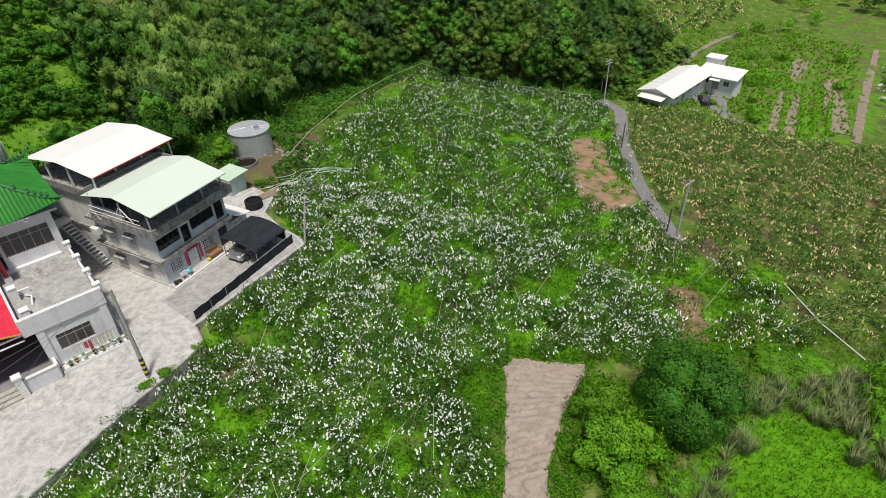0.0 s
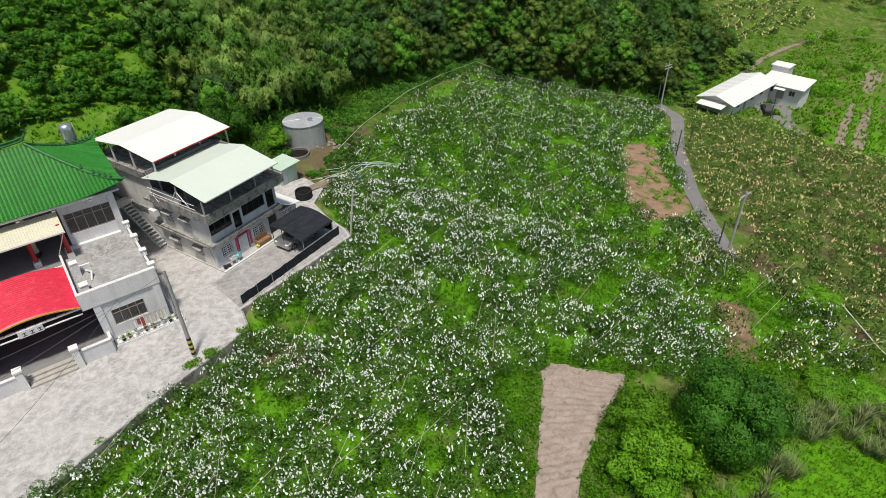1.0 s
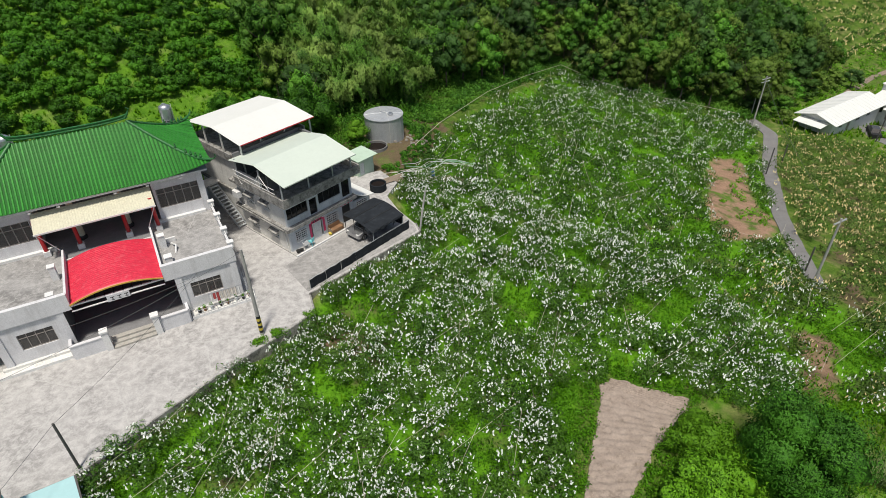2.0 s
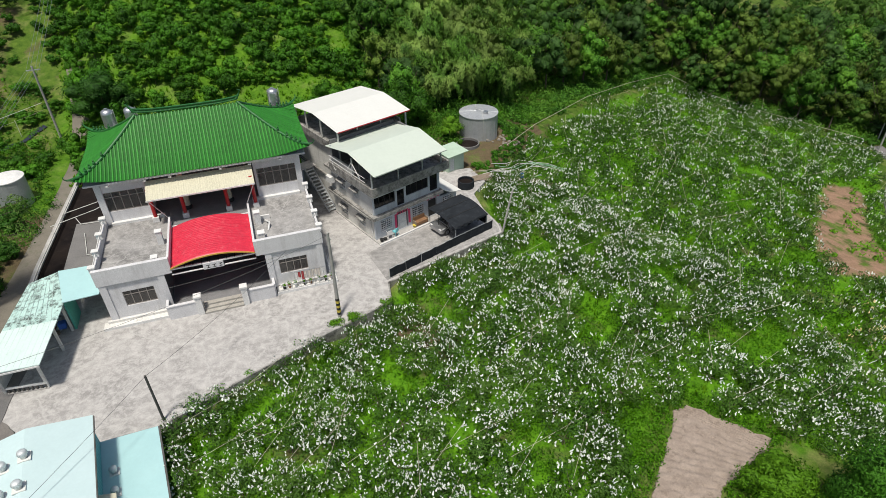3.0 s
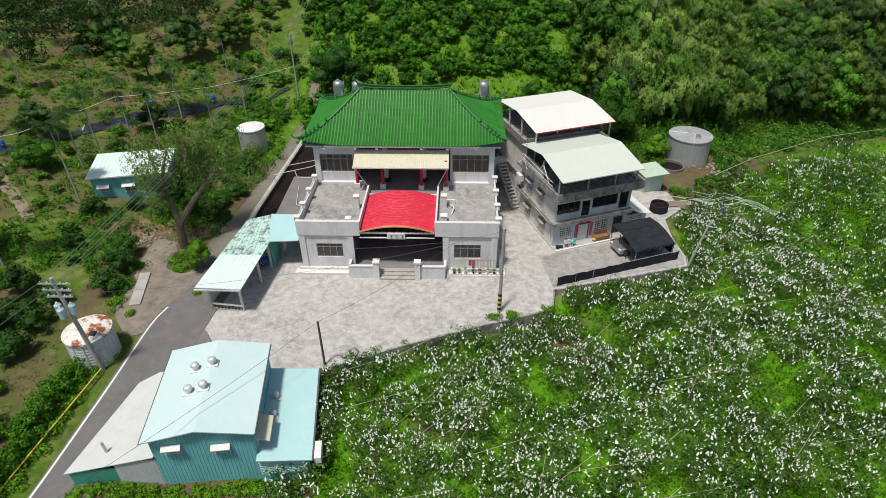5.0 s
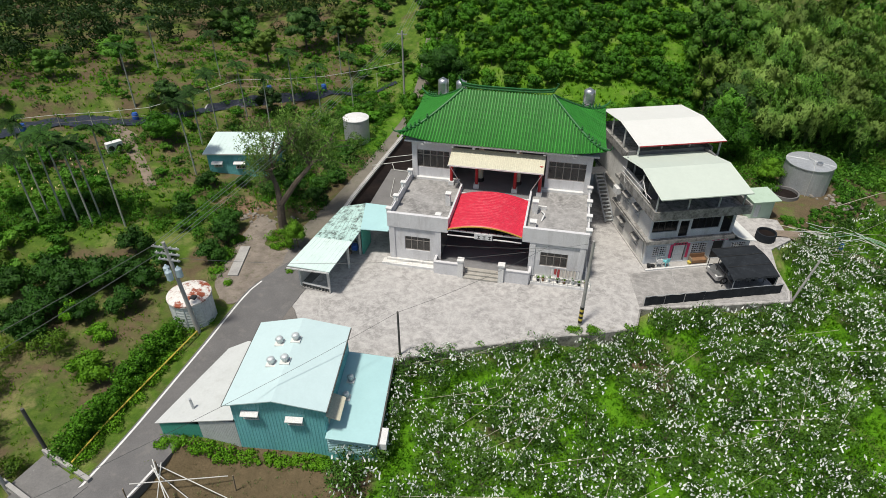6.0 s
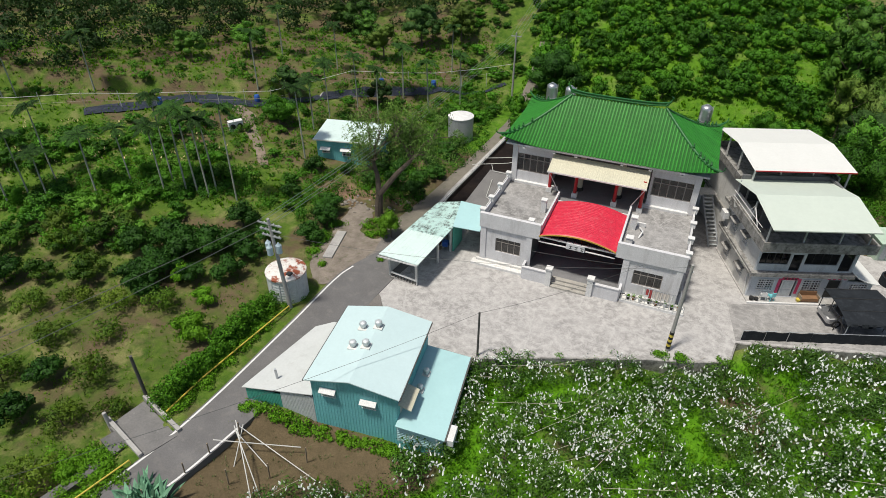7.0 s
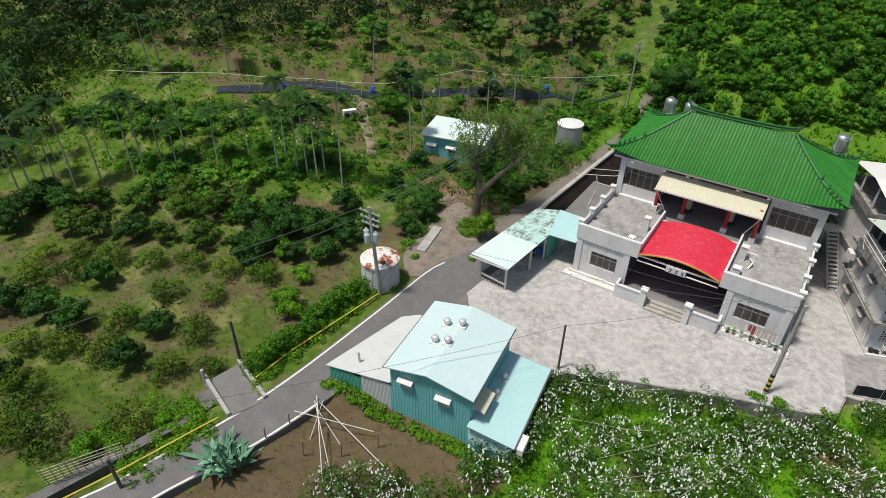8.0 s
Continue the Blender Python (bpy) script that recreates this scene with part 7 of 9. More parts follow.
for i in range(4):
    o = Vector((-0.7 + 0.45 * i, 0, 0.1 * (i % 2)))
    single("power_line", cable(T_TOP + o, Vector((-17.1, 38.0, height1(-17.1, 38) + 8.2)) + o, 0.7, 0.017), CABLE_PALE, "thin pale overhead power line between concrete poles", "cable", group="power lines")
    single("power_line", cable(Vector((-17.1, 38.0, height1(-17.1, 38) + 8.2)) + o, Vector((-15.5, 82, height1(-15.5, 82) + 9.0)) + o, 0.6, 0.017), CABLE_PALE, "thin pale overhead power line climbing the slope", "cable", group="power lines")
for i in range(2):
    o = Vector((-0.6 + 1.1 * i, 0, 0))
    single("power_line", cable(T_TOP + o, Vector((-48 + 4 * i, -60, 4)), 1.0, 0.024), CABLE, "thin dark overhead power line between concrete poles", "cable", group="power lines")
single("power_line", cable(T_TOP + Vector((0.4, 0, -1)), S_TOP, 1.0, 0.012, 16), CABLE, "thin dark overhead power line between concrete poles", "cable", group="power lines")
single("power_line", cable(M_TOP, (-20.5, -35.5, 7.5), 0.6, 0.014, 16), CABLE, "thin dark overhead wire from the yard post", "cable", group="power lines")
single("power_line", cable(M_TOP, (5.2, 0.0, 3.4), 0.35, 0.014), CABLE, "thin dark overhead wire from the yard post", "cable", group="power lines")
single("power_line", cable(S_TOP, (8.1, 0.1, 4.6), 0.2, 0.016), CABLE, "thin dark overhead wire to the temple wing", "cable", group="power lines")
single("power_line", cable((-3.7, 0.05, 2.2), (5.0, -0.4, 3.4), 0.1, 0.012), CABLE, "thin dark wire strung along the temple front", "cable", group="power lines")
single("power_line", cable((97.4, 18.4, height1(97.4, 18.4) + 7.9), (55.6, -18.3, height1(55.6, -18.3) + 7.0), 1.2, 0.02), CABLE, "thin dark overhead power line over the orchard", "cable", group="power lines")
# yellow pipe rail along the lane
g = Geo()
run = [(-19.3, -12.0), (-19.9, -17.0), (-20.3, -20.5), (-20.4, -23.6), (-19.75, -27.2), (-21.2, -32.6), (-23.6, -40)]
pts = [Vector((x, y, 0.42)) for x, y in run]
yr_ = thing("pipe_rail", "yellow pipe rail on short posts beside the lane", "railing")
for a, c in ((0, 4), (4, 7)):
    part("rail", Geo().tube(pts[a:c], 0.05, 6), YELLOW, yr_)
for p, q in list(zip(pts, pts[1:]))[:3] + list(zip(pts, pts[1:]))[4:]:
    for f in (0.0, 0.33, 0.66):
        c = p.lerp(q, f)
        part("post", Geo().tube([c, c - Vector((0, 0, 1.2))], 0.035), YELLOW, yr_)
single("culvert_slab", Geo().slab([(-18.7, -24.6, 0.08), (-19.5, -26.6, 0.08), (-23.4, -25.6, -0.2), (-22.9, -23.2, -0.2)], 0.9), RAMP, "stained concrete ramp leaving the lane", kind="structure")
for p, q in (((-19.6, -26.7), (-23.7, -25.4)), ((-18.8, -24.4), (-23.0, -23.1))):
    single("ramp_wall", Geo().slab([(p[0], p[1], 0.28), (p[0] + 0.05, p[1] + 0.24, 0.28), (q[0] + 0.05, q[1] + 0.24, 0.15), (q[0], q[1], 0.15)], 0.9), POLE, "low grey concrete side wall of the ramp", kind="structure")
g = Geo()
for (xa, ya), (xb, yb) in zip([(-21.2, -27.0), (-22.3, -31), (-23.6, -36)], [(-22.3, -31), (-23.6, -36), (-26, -42)]):
    g.prism([(xa - 0.75, ya), (xa, ya), (xb, yb), (xb - 0.75, yb)], -2.0, -0.25)
g.prism([(-22.9, -26.6), (-21.3, -27.1), (-21.0, -25.9), (-22.5, -25.5)], -2.0, -0.05)
single("lane_retaining_wall", g, DAMP_WALL, "grey stained retaining wall under the lane", kind="structure")

# bamboo lattice and a loose frame of white pipes
lat = thing("bamboo_trellis", "pale bamboo lattice trellis beside the lane", "trellis", pose(-23.6, -33.6, -1.0, 0, 0, 62))
for i in range(11):
    part("upright", Geo().tube([(-2.0 + 0.4 * i, 0, 0), (-2.0 + 0.4 * i + 0.1 * math.sin(i), -0.45, 2.3)], 0.025, 5), BAMBOO, lat)
for j in range(8):
    part("crosspiece", Geo().tube([(-2.1, -0.06 * j, 0.1 + 0.3 * j), (2.1, -0.06 * j, 0.1 + 0.3 * j + 0.04 * math.sin(3 * j))], 0.022, 5), BAMBOO, lat)
fr = thing("plant_support", "loose frame of long white poles over bare soil", "plant frame")
for p, q in (((-15.4, -22.9, 1.2), (-11.9, -26.4, -1.2)), ((-15.3, -23.2, 1.1), (-11.7, -25.8, -1.2)), ((-15.6, -23.0, 0.3), (-12.9, -23.7, -1.0)), ((-15.5, -22.7, 0.4), (-9.7, -23.4, -0.9)), ((-16.2, -24.2, 0.5), (-11.6, -22.0, -0.5)), ((-15.0, -22.8, 0.9), (-14.6, -24.9, -1.1))):
    part("pole", Geo().tube([p, q], 0.03, 6), PVC, fr)
for x, y in ((-15.5, -22.8), (-14.2, -25.6), (-12.4, -24.2), (-16.1, -24.8), (-11, -22.4), (-16.5, -26.4), (-17.3, -28.6)):
    z = height1(x, y)
    part("stake", Geo().tube([(x, y, z), (x + 0.1, y, z + 1.5)], 0.04, 6), WOOD, fr)
heap = thing("pole_heap", "heap of bamboo poles and pale plastic pipes at the orchard corner", "pile of poles")
random.seed(21)
for i in range(26):
    a = random.uniform(-0.5, 0.5) + (0 if i % 3 else 1.2)
    c = Vector((29.5 + random.uniform(-2.2, 2.6), 11.6 + random.uniform(-1.6, 1.6), 0))
    c.z = height1(c.x, c.y) + random.uniform(0.15, 0.7)
    d = Vector((math.cos(a), -math.sin(a) * 0.8, random.uniform(-0.08, 0.08))) * random.uniform(1.2, 2.6)
    part("pole", Geo().tube([c - d, c + d], 0.03, 5), random.choice([BAMBOO, PVC, BAMBOO, BAMBOO, PIPE_GREEN]), heap)
for i in range(7):
    c = Vector((28.4 + 0.35 * i, 13.2 - 0.25 * i, 0))
    e = Vector((35.6 + random.uniform(-1.5, 1.8), 11.6 + random.uniform(-1.4, 1.6), 0))
    m = c.lerp(e, 0.5) + Vector((random.uniform(-0.4, 0.4), random.uniform(0.3, 1.1), 0))
    run_ = [(p.x, p.y, height1(p.x, p.y) + h) for p, h in ((c, 0.5), (c.lerp(m, 0.5), 1.1), (m, 1.5), (m.lerp(e, 0.5), 1.5), (e, 1.2))]
    part("pipe", Geo().tube(run_, 0.028, 5), PIPE_GREEN if i % 2 else PVC, heap)
single("orchard_track", drape([(24.9, 11.2), (27.5, 11.6), (31.0, 12.0), (33.5, 10.9), (35.8, 9.4)], [1.0, 1.1, 1.0, 0.9, 0.6], 0.12), DIRT, "narrow trodden earth track into the orchard", kind="structure")
for i in range(26):
    x, y, r = random.gauss(32.6, 1.2), random.gauss(19.2, 0.9), random.uniform(0.1, 0.28)
    prof = [(0.01, -r * 0.7)] + [(r * math.sin(math.pi * k / 4) * random.uniform(0.8, 1.2), -r * 0.7 * math.cos(math.pi * k / 4)) for k in (1, 2, 3)] + [(0.01, r * 0.7)]
    single("stone", Geo().lathe(0, 0, prof, 7), ROCK, "pale rough stone beside the big tank", "stone", group="loose stones", m=pose(x, y, height1(x, y) + r * 0.3, random.uniform(-20, 20), 0, random.uniform(0, 360)))
for x, y in ((31.6, 12.2),):
    bkt = thing("blue_barrel", "small blue plastic barrel at the orchard edge", "barrel", pose(x, y, height1(x, y) + 0.1))
    part("body", Geo().lathe(0, 0, [(0.22, 0), (0.26, 0.2), (0.26, 0.5), (0.2, 0.6)], 12), BLUE, bkt)
    part("lid", Geo().lathe(0, 0, [(0.21, 0.605), (0.21, 0.64), (0.01, 0.65)], 12), BLUE, bkt)
# pipe along the upper orchard edge
pts = [(x, y, height1(x, y) + 1.2) for x, y in ((31.5, 16), (38, 22), (45, 27.2), (52.3, 33), (66, 42), (80, 49.6), (83.5, 42), (87, 34), (91, 27.8), (96, 20.5))]
single("edge_pipe", Geo().tube(pts, 0.032, 5), BAMBOO, "long pale pipe along the upper orchard edge", "pipe")
pts = [(x, y, height1(x, y) + 1.3) for x, y in ((55.6, -28.4), (54.3, -29.9), (50.6, -33.6), (48.1, -37.5))]
single("edge_pipe", Geo().tube(pts, 0.045, 5), PVC, "long pale pipe lying over the orchard", "pipe")

# wire trellis on the terrace
tr = thing("wire_trellis", "thin posts and wires of a terrace trellis", "trellis")
line = [(-70, -2.5), (-58, 4.5), (-49, 11.5), (-42, 17.5), (-36, 27), (-27, 34.3), (-19, 43)]
for (xa, ya), (xb, yb) in zip(line, line[1:]):
    za, zb = height1(xa, ya), height1(xb, yb)
    for h in (1.0, 1.9):
        part("wire", Geo().tube([(xa, ya, za + h), ((xa + xb) / 2, (ya + yb) / 2, (za + zb) / 2 + h - 0.12), (xb, yb, zb + h)], 0.03 if h > 1.5 else 0.014, 5), PVC if h > 1.5 else BAMBOO, tr)
    for k in range(3):
        f = k / 3
        x, y = xa + (xb - xa) * f, ya + (yb - ya) * f
        z = height1(x, y)
        part("post", Geo().tube([(x, y, z - 0.2), (x + 0.08 * math.sin(k + xa), y, z + 2.1)], 0.035, 5), PVC if k else BAMBOO, tr)
fan = thing("fan_unit", "white outdoor cooling unit with two dark fans", "air conditioner", pose(-41.7, 10.2, height1(-41.7, 10.2), 0, 0, 55))
part("case", Geo().box(-0.8, 0.8, -0.35, 0.35, 0.0, 1.1), WHITE, fan)
for xa in (-0.4, 0.4):
    part("fan_grille", Geo().tube([(xa, -0.36, 0.55), (xa, -0.40, 0.55)], 0.3, 18), BLACK, fan)
for x, y in ((-44.2, 17.5), (-27.2, 33.8), (-33.0, 29.6), (-52, 9.6)):
    bkt = thing("blue_barrel", "small blue plastic barrel on the terrace", "barrel", pose(x, y, height1(x, y)))
    part("body", Geo().lathe(0, 0, [(0.32, 0), (0.36, 0.3), (0.36, 0.7), (0.28, 0.85)], 12), BLUE, bkt)
    part("lid", Geo().lathe(0, 0, [(0.29, 0.855), (0.29, 0.9), (0.01, 0.91)], 12), BLUE, bkt)
slab_ = thing("concrete_slab", "pale concrete plank lying on the dirt beside the lane", "slab", pose(-20.76, -2.95, 0.04, 0, 0, 13))
part("plank", Geo().box(-0.42, 0.42, -2.1, 2.1, 0.0, 0.14), POLE, slab_)
# loose stones on the bank
random.seed(31)
for i in range(60):
    x, y = random.gauss(-19.2, 1.6), random.gauss(5.6, 1.3)
    if i > 18:
        x, y = random.gauss(-23.2, 0.8), random.gauss(4.3, 0.6)
    r = random.uniform(0.08, 0.2)
    g = Geo()
    prof = [(0.01, -r * 0.7)] + [(r * math.sin(math.pi * k / 4) * random.uniform(0.8, 1.2), -r * 0.7 * math.cos(math.pi * k / 4)) for k in (1, 2, 3)] + [(0.01, r * 0.7)]
    single("stone", g.lathe(0, 0, prof, 7), ROCK, "pale rough stone on the dirt bank", "stone", group="loose stones", m=pose(x, y, height1(x, y) + r * 0.4, random.uniform(-20, 20), 0, random.uniform(0, 360)))

# ---- plants ----
rng = np.random.default_rng(7)


def unit(v):
    return v / np.maximum(np.linalg.norm(v, axis=-1, keepdims=True), 1e-9)


def leaf_cards(c, nrm, length, width, droop=0.3, shade=None):
    """Small pointed leaves at c, facing nrm, drooping a little at the tip; shade is the way in which their clump faces."""
    n = len(c)
    a = unit(np.cross(nrm, rng.normal(size=(n, 3))) + np.array([0, 0, -droop]))
    s = unit(np.cross(a, nrm))
    L = (length * rng.uniform(0.7, 1.3, (n, 1))) / 2
    w = (width * rng.uniform(0.8, 1.2, (n, 1))) / 2
    v = np.stack([c - a * L + s * w, c + a * L - nrm * w * 0.3, c - a * L - s * w], 1).reshape(-1, 3)
    soft = unit(0.72 * (nrm if shade is None else shade) + 0.28 * nrm)
    return v, np.arange(3 * n).reshape(n, 3), np.repeat(soft, 3, 0)


def merge(parts_):
    vs, fs, ns, k = [], [], [], 0
    for v, f, n in parts_:
        vs.append(v)
        fs.append(f + k)
        ns.append(n)
        k += len(v)
    return np.concatenate(vs), np.concatenate(fs), np.concatenate(ns)


def lump(c, r, squash=0.85):
    """A rough inner mass, so that a crown is not seen through everywhere."""
    nu, nv = 7, 4
    v = []
    for j in range(nv + 1):
        ph = math.pi * j / nv
        for i in range(nu):
            th = 6.28319 * i / nu
            k = r * rng.uniform(0.52, 0.84)
            v.append((c[0] + k * math.sin(ph) * math.cos(th), c[1] + k * math.sin(ph) * math.sin(th), c[2] + k * squash * math.cos(ph)))
    f = []
    for j in range(nv):
        for i in range(nu):
            a, b_, c_, d_ = j * nu + i, (j + 1) * nu + i, (j + 1) * nu + (i + 1) % nu, j * nu + (i + 1) % nu
            f += [(a, b_, c_), (a, c_, d_)]
    v = np.array(v)
    return v, np.array(f), unit(unit(v - np.asarray(c)) + rng.normal(0, 0.38, v.shape))


def blob_leaves(c, r, n, length, width, squash=0.85, low=-0.45, jitter=0.38):
    d = unit(rng.normal(size=(int(n * 1.5), 3)))
    d = d[d[:, 2] > low][:n]
    k1, k2 = rng.normal(0, 1.9, 3), rng.normal(0, 3.4, 3)
    rad = r * rng.uniform(0.76, 1.12, (len(d), 1)) * (1 + 0.22 * np.sin(d @ k1 + k1[0]) + 0.12 * np.sin(d @ k2 + k2[1]))[:, None]
    p = np.asarray(c) + d * rad * np.array([1, 1, squash])
    return leaf_cards(p, unit(d + jitter * rng.normal(size=d.shape) + np.array([0, 0, 0.15])), length, width, shade=d)


def crown(R, H, nblob, per, length, width, base=0.35, core=True, low=-0.45, size=(0.26, 0.46)):
    """A crown of leafy clumps gathered on an uneven dome between base*H and H."""
    out = []
    zc = H * (base + 1) / 2
    hz = H * (1 - base) / 2
    for i in range(nblob):
        d = unit(rng.normal(size=3))
        d[2] = abs(d[2]) * 1.1 - 0.35
        r = R * rng.uniform(*size)
        c = np.array([d[0] * (R - r * 0.8), d[1] * (R - r * 0.8), zc + d[2] * (hz - r * 0.5)]) * rng.uniform(0.85, 1.1)
        out.append(blob_leaves(c, r, per, length, width, low=low))
        if core:
            out.append(lump(c, r))
    if core:
        out.append(lump((0, 0, zc), R * 0.5, 0.85 * hz / R))
    return merge(out)


def limbs(R, H, r0, n, base=0.35, lean=0.0):
    g = Geo()
    top = Vector((lean, 0, H * (base + 0.2)))
    g.tube([(0, 0, -0.5), (lean * 0.3, 0.02, H * base * 0.6), top], r0, 7, r0 * 0.6)
    for i in range(n):
        a = 6.28319 * i / n + random.uniform(-0.3, 0.3)
        e = Vector((math.cos(a) * R * 0.7 + lean, math.sin(a) * R * 0.7, H * random.uniform(0.6, 0.88)))
        s = top * random.uniform(0.7, 1.0)
        g.tube([s, s.lerp(e, 0.5) + Vector((0, 0, -0.05 * H)), e], r0 * 0.5, 5, r0 * 0.12)
    return g


def hanging_bags(R, H, n, size, sides=4, rings=((0.42, 0.3), (1.0, 0.78), (0.75, 1.0))):
    """Paper bags tied round fruit: pinched at the top, wide below."""
    v, f = [], []
    for i in range(n):
        a, q = rng.uniform(0, 6.28), math.sqrt(rng.uniform(0.05, 1.0))
        x, y = R * q * math.cos(a), R * q * math.sin(a)
        z = H * (1.12 - 0.42 * q * q) + rng.uniform(-0.1, 0.16)
        for _ in range(1 + (rng.uniform() < 0.45) + (rng.uniform() < 0.25)):
            w, h = size * rng.uniform(0.34, 0.52), size * rng.uniform(1.0, 1.5)
            tx, ty = rng.normal(0, 0.4, 2)
            k = len(v)
            v.append((x, y, z))
            for sw, sh in rings:
                for j in range(sides):
                    b_ = a + 6.28319 / sides * j
                    v.append((x + tx * h * sh + w * sw * math.cos(b_), y + ty * h * sh + w * sw * 0.7 * math.sin(b_), z - sh * h))
            n_ = sides
            f += [(k, k + 1 + j, k + 1 + (j + 1) % n_, k + 1 + (j + 1) % n_) for j in range(n_)]
            for q_ in [n_ * i_ for i_ in range(len(rings) - 1)]:
                f += [(k + 1 + q_ + j, k + 1 + q_ + n_ + j, k + 1 + q_ + n_ + (j + 1) % n_, k + 1 + q_ + (j + 1) % n_) for j in range(n_)]
            e_ = k + 1 + (len(rings) - 1) * n_
            f.append(tuple(e_ + j for j in range(n_))[::-1])
            x, y, z = x + rng.normal(0, 0.15), y + rng.normal(0, 0.15), z + rng.normal(0, 0.06)
    return v, f


def bag_mesh(name, R, H, n, size, mat_):
    v, f = hanging_bags(R, H, n, size, 4, ((0.62, 0.32), (1.0, 0.82)))
    return mesh_of(name, Geo().add(v, [tuple(dict.fromkeys(q)) for q in f]), mat_)


def plant_kind(name, label, category, group, crown_geo, crown_mat, trunk_geo, trunk_mat, extra=None):
    """A plant kept as meshes, to be set out by place()."""
    cm = mesh_of("crown", crown_geo, crown_mat)
    tm = mesh_of("trunk", trunk_geo, trunk_mat) if trunk_geo else None
    return dict(name=name, label=label, category=category, group=group, crown=cm, trunk=tm, extra=extra)


def place(kind, x, y, s=1.0, rz=0.0, z=None, sz=1.0, label=""):
    z = height1(x, y) if z is None else z
    t = thing(kind["name"], label or kind["label"], kind["category"], pose(x, y, z, 0, 0, rz) @ Matrix.Diagonal((s, s, s * sz, 1)), kind["group"])
    if kind["trunk"]:
        part("trunk", kind["trunk"], None, t)
    part("crown", kind["crown"], None, t)
    if kind["extra"]:
        tagged(part("bagged_fruit", kind["extra"], None, t), kind="stuff")
    return t


def scatter(poly, step, jitter, angle=0.0):
    """Places on a loose planting grid inside a polygon."""
    xs, ys = [p[0] for p in poly], [p[1] for p in poly]
    cx, cy, ext = (min(xs) + max(xs)) / 2, (min(ys) + max(ys)) / 2, max(max(xs) - min(xs), max(ys) - min(ys))
    k = int(ext / step)
    i, j = np.meshgrid(np.arange(-k, k), np.arange(-k, k))
    u, v = i.ravel() * step + rng.normal(0, jitter, i.size), j.ravel() * step + rng.normal(0, jitter, i.size)
    c, s = math.cos(angle), math.sin(angle)
    x, y = cx + u * c - v * s, cy + u * s + v * c
    keep = in_poly(x, y, poly)
    return np.stack([x[keep], y[keep]], 1)


def rand_in(poly, n):
    xs, ys = [p[0] for p in poly], [p[1] for p in poly]
    q = np.column_stack([rng.uniform(min(xs), max(xs), 3 * n), rng.uniform(min(ys), max(ys), 3 * n)])
    return q[in_poly(q[:, 0], q[:, 1], poly)][:n]


def stuff(name, pieces, mat_, label, category=""):
    ob = single(name, merge(pieces), mat_, label, category, kind="stuff")
    return ob


# guava orchard with paper bags
random.seed(3)
GUAVA = []
for i in range(8):
    GUAVA.append(plant_kind("guava_bush", "low spreading guava bush hung with white paper bags", "fruit bush", "guava orchard",
                            crown(1.65, 1.5, 12, 84, 0.18, 0.085, base=0.15, core=False), LEAF_GUAVA, limbs(1.4, 1.4, 0.05, 6, 0.25), TREE_BARK,
                            bag_mesh("bagged_fruit", 1.5, 1.5, 21 + i * 4, 0.150, BAG_WHITE)))
pts = scatter(ORCHARD, 2.02, 0.38, 0.45)
gap = np.array([noise.noise(Vector((x * 0.21, y * 0.21, 3.0))) for x, y in pts])
keep = (gap < 0.29) & ~in_poly(pts[:, 0], pts[:, 1], PINK_SOIL) & ~in_poly(pts[:, 0], pts[:, 1], PLOT)
EDGE_ROW = [(-4.2, -20.6), (-4.1, -13.0), (-3.3, -11.8), (0.7, -9.8), (5.2, -7.9), (7.6, -8.3), (13.4, -6.2), (14.2, -3.6), (24.9, -0.2), (26.0, 1.6), (26.8, 6.4), (29.4, 9.0)]
row = []
for p, q in zip(EDGE_ROW, EDGE_ROW[1:]):
    m = max(1, int(math.dist(p, q) / 1.5))
    row += [(p[0] + (q[0] - p[0]) * k / m + rng.normal(0, 0.15), p[1] + (q[1] - p[1]) * k / m + rng.normal(0, 0.15)) for k in range(m)]
row = np.array(row)
pts = pts[keep]
pts = pts[np.min(np.hypot(pts[:, None, 0] - row[None, :, 0], pts[:, None, 1] - row[None, :, 1]), axis=1) > 1.2]
pts = np.concatenate([row, pts])
order = np.argsort(np.hypot(pts[:, 0] - 14, pts[:, 1] + 14))
near, far = pts[order[:300]], pts[order[300:]]
for x, y in near:
    place(random.choice(GUAVA), x, y, random.uniform(0.8, 1.15), random.uniform(0, 360), sz=random.uniform(0.85, 1.1))


def spread(pts_, leaf_n, length, width, bag_n, bag_size, R=1.5, H=1.5):
    """Leaves and bags for plants too far and too many to tell apart."""
    lv, bv, bf = [], [], []
    for x, y in pts_:
        z = height1(x, y)
        s = rng.uniform(0.8, 1.2)
        for _ in range(5):
            a, q = rng.uniform(0, 6.28), rng.uniform(0.1, 0.75)
            lv.append(blob_leaves((x + R * q * math.cos(a), y + R * q * math.sin(a), z + H * s * rng.uniform(0.5, 0.8)), 0.62 * s, leaf_n // 5, length, width))
        v, f = hanging_bags(R * s, H * s, int(bag_n * rng.uniform(0.4, 1.6)), bag_size, 3, ((0.9, 0.6), (0.8, 1.0)))
        k = len(bv)
        bv += [(x + p[0], y + p[1], z + p[2]) for p in v]
        bf += [tuple(k + i for i in dict.fromkeys(q)) for q in f]
    return lv, (bv, bf)


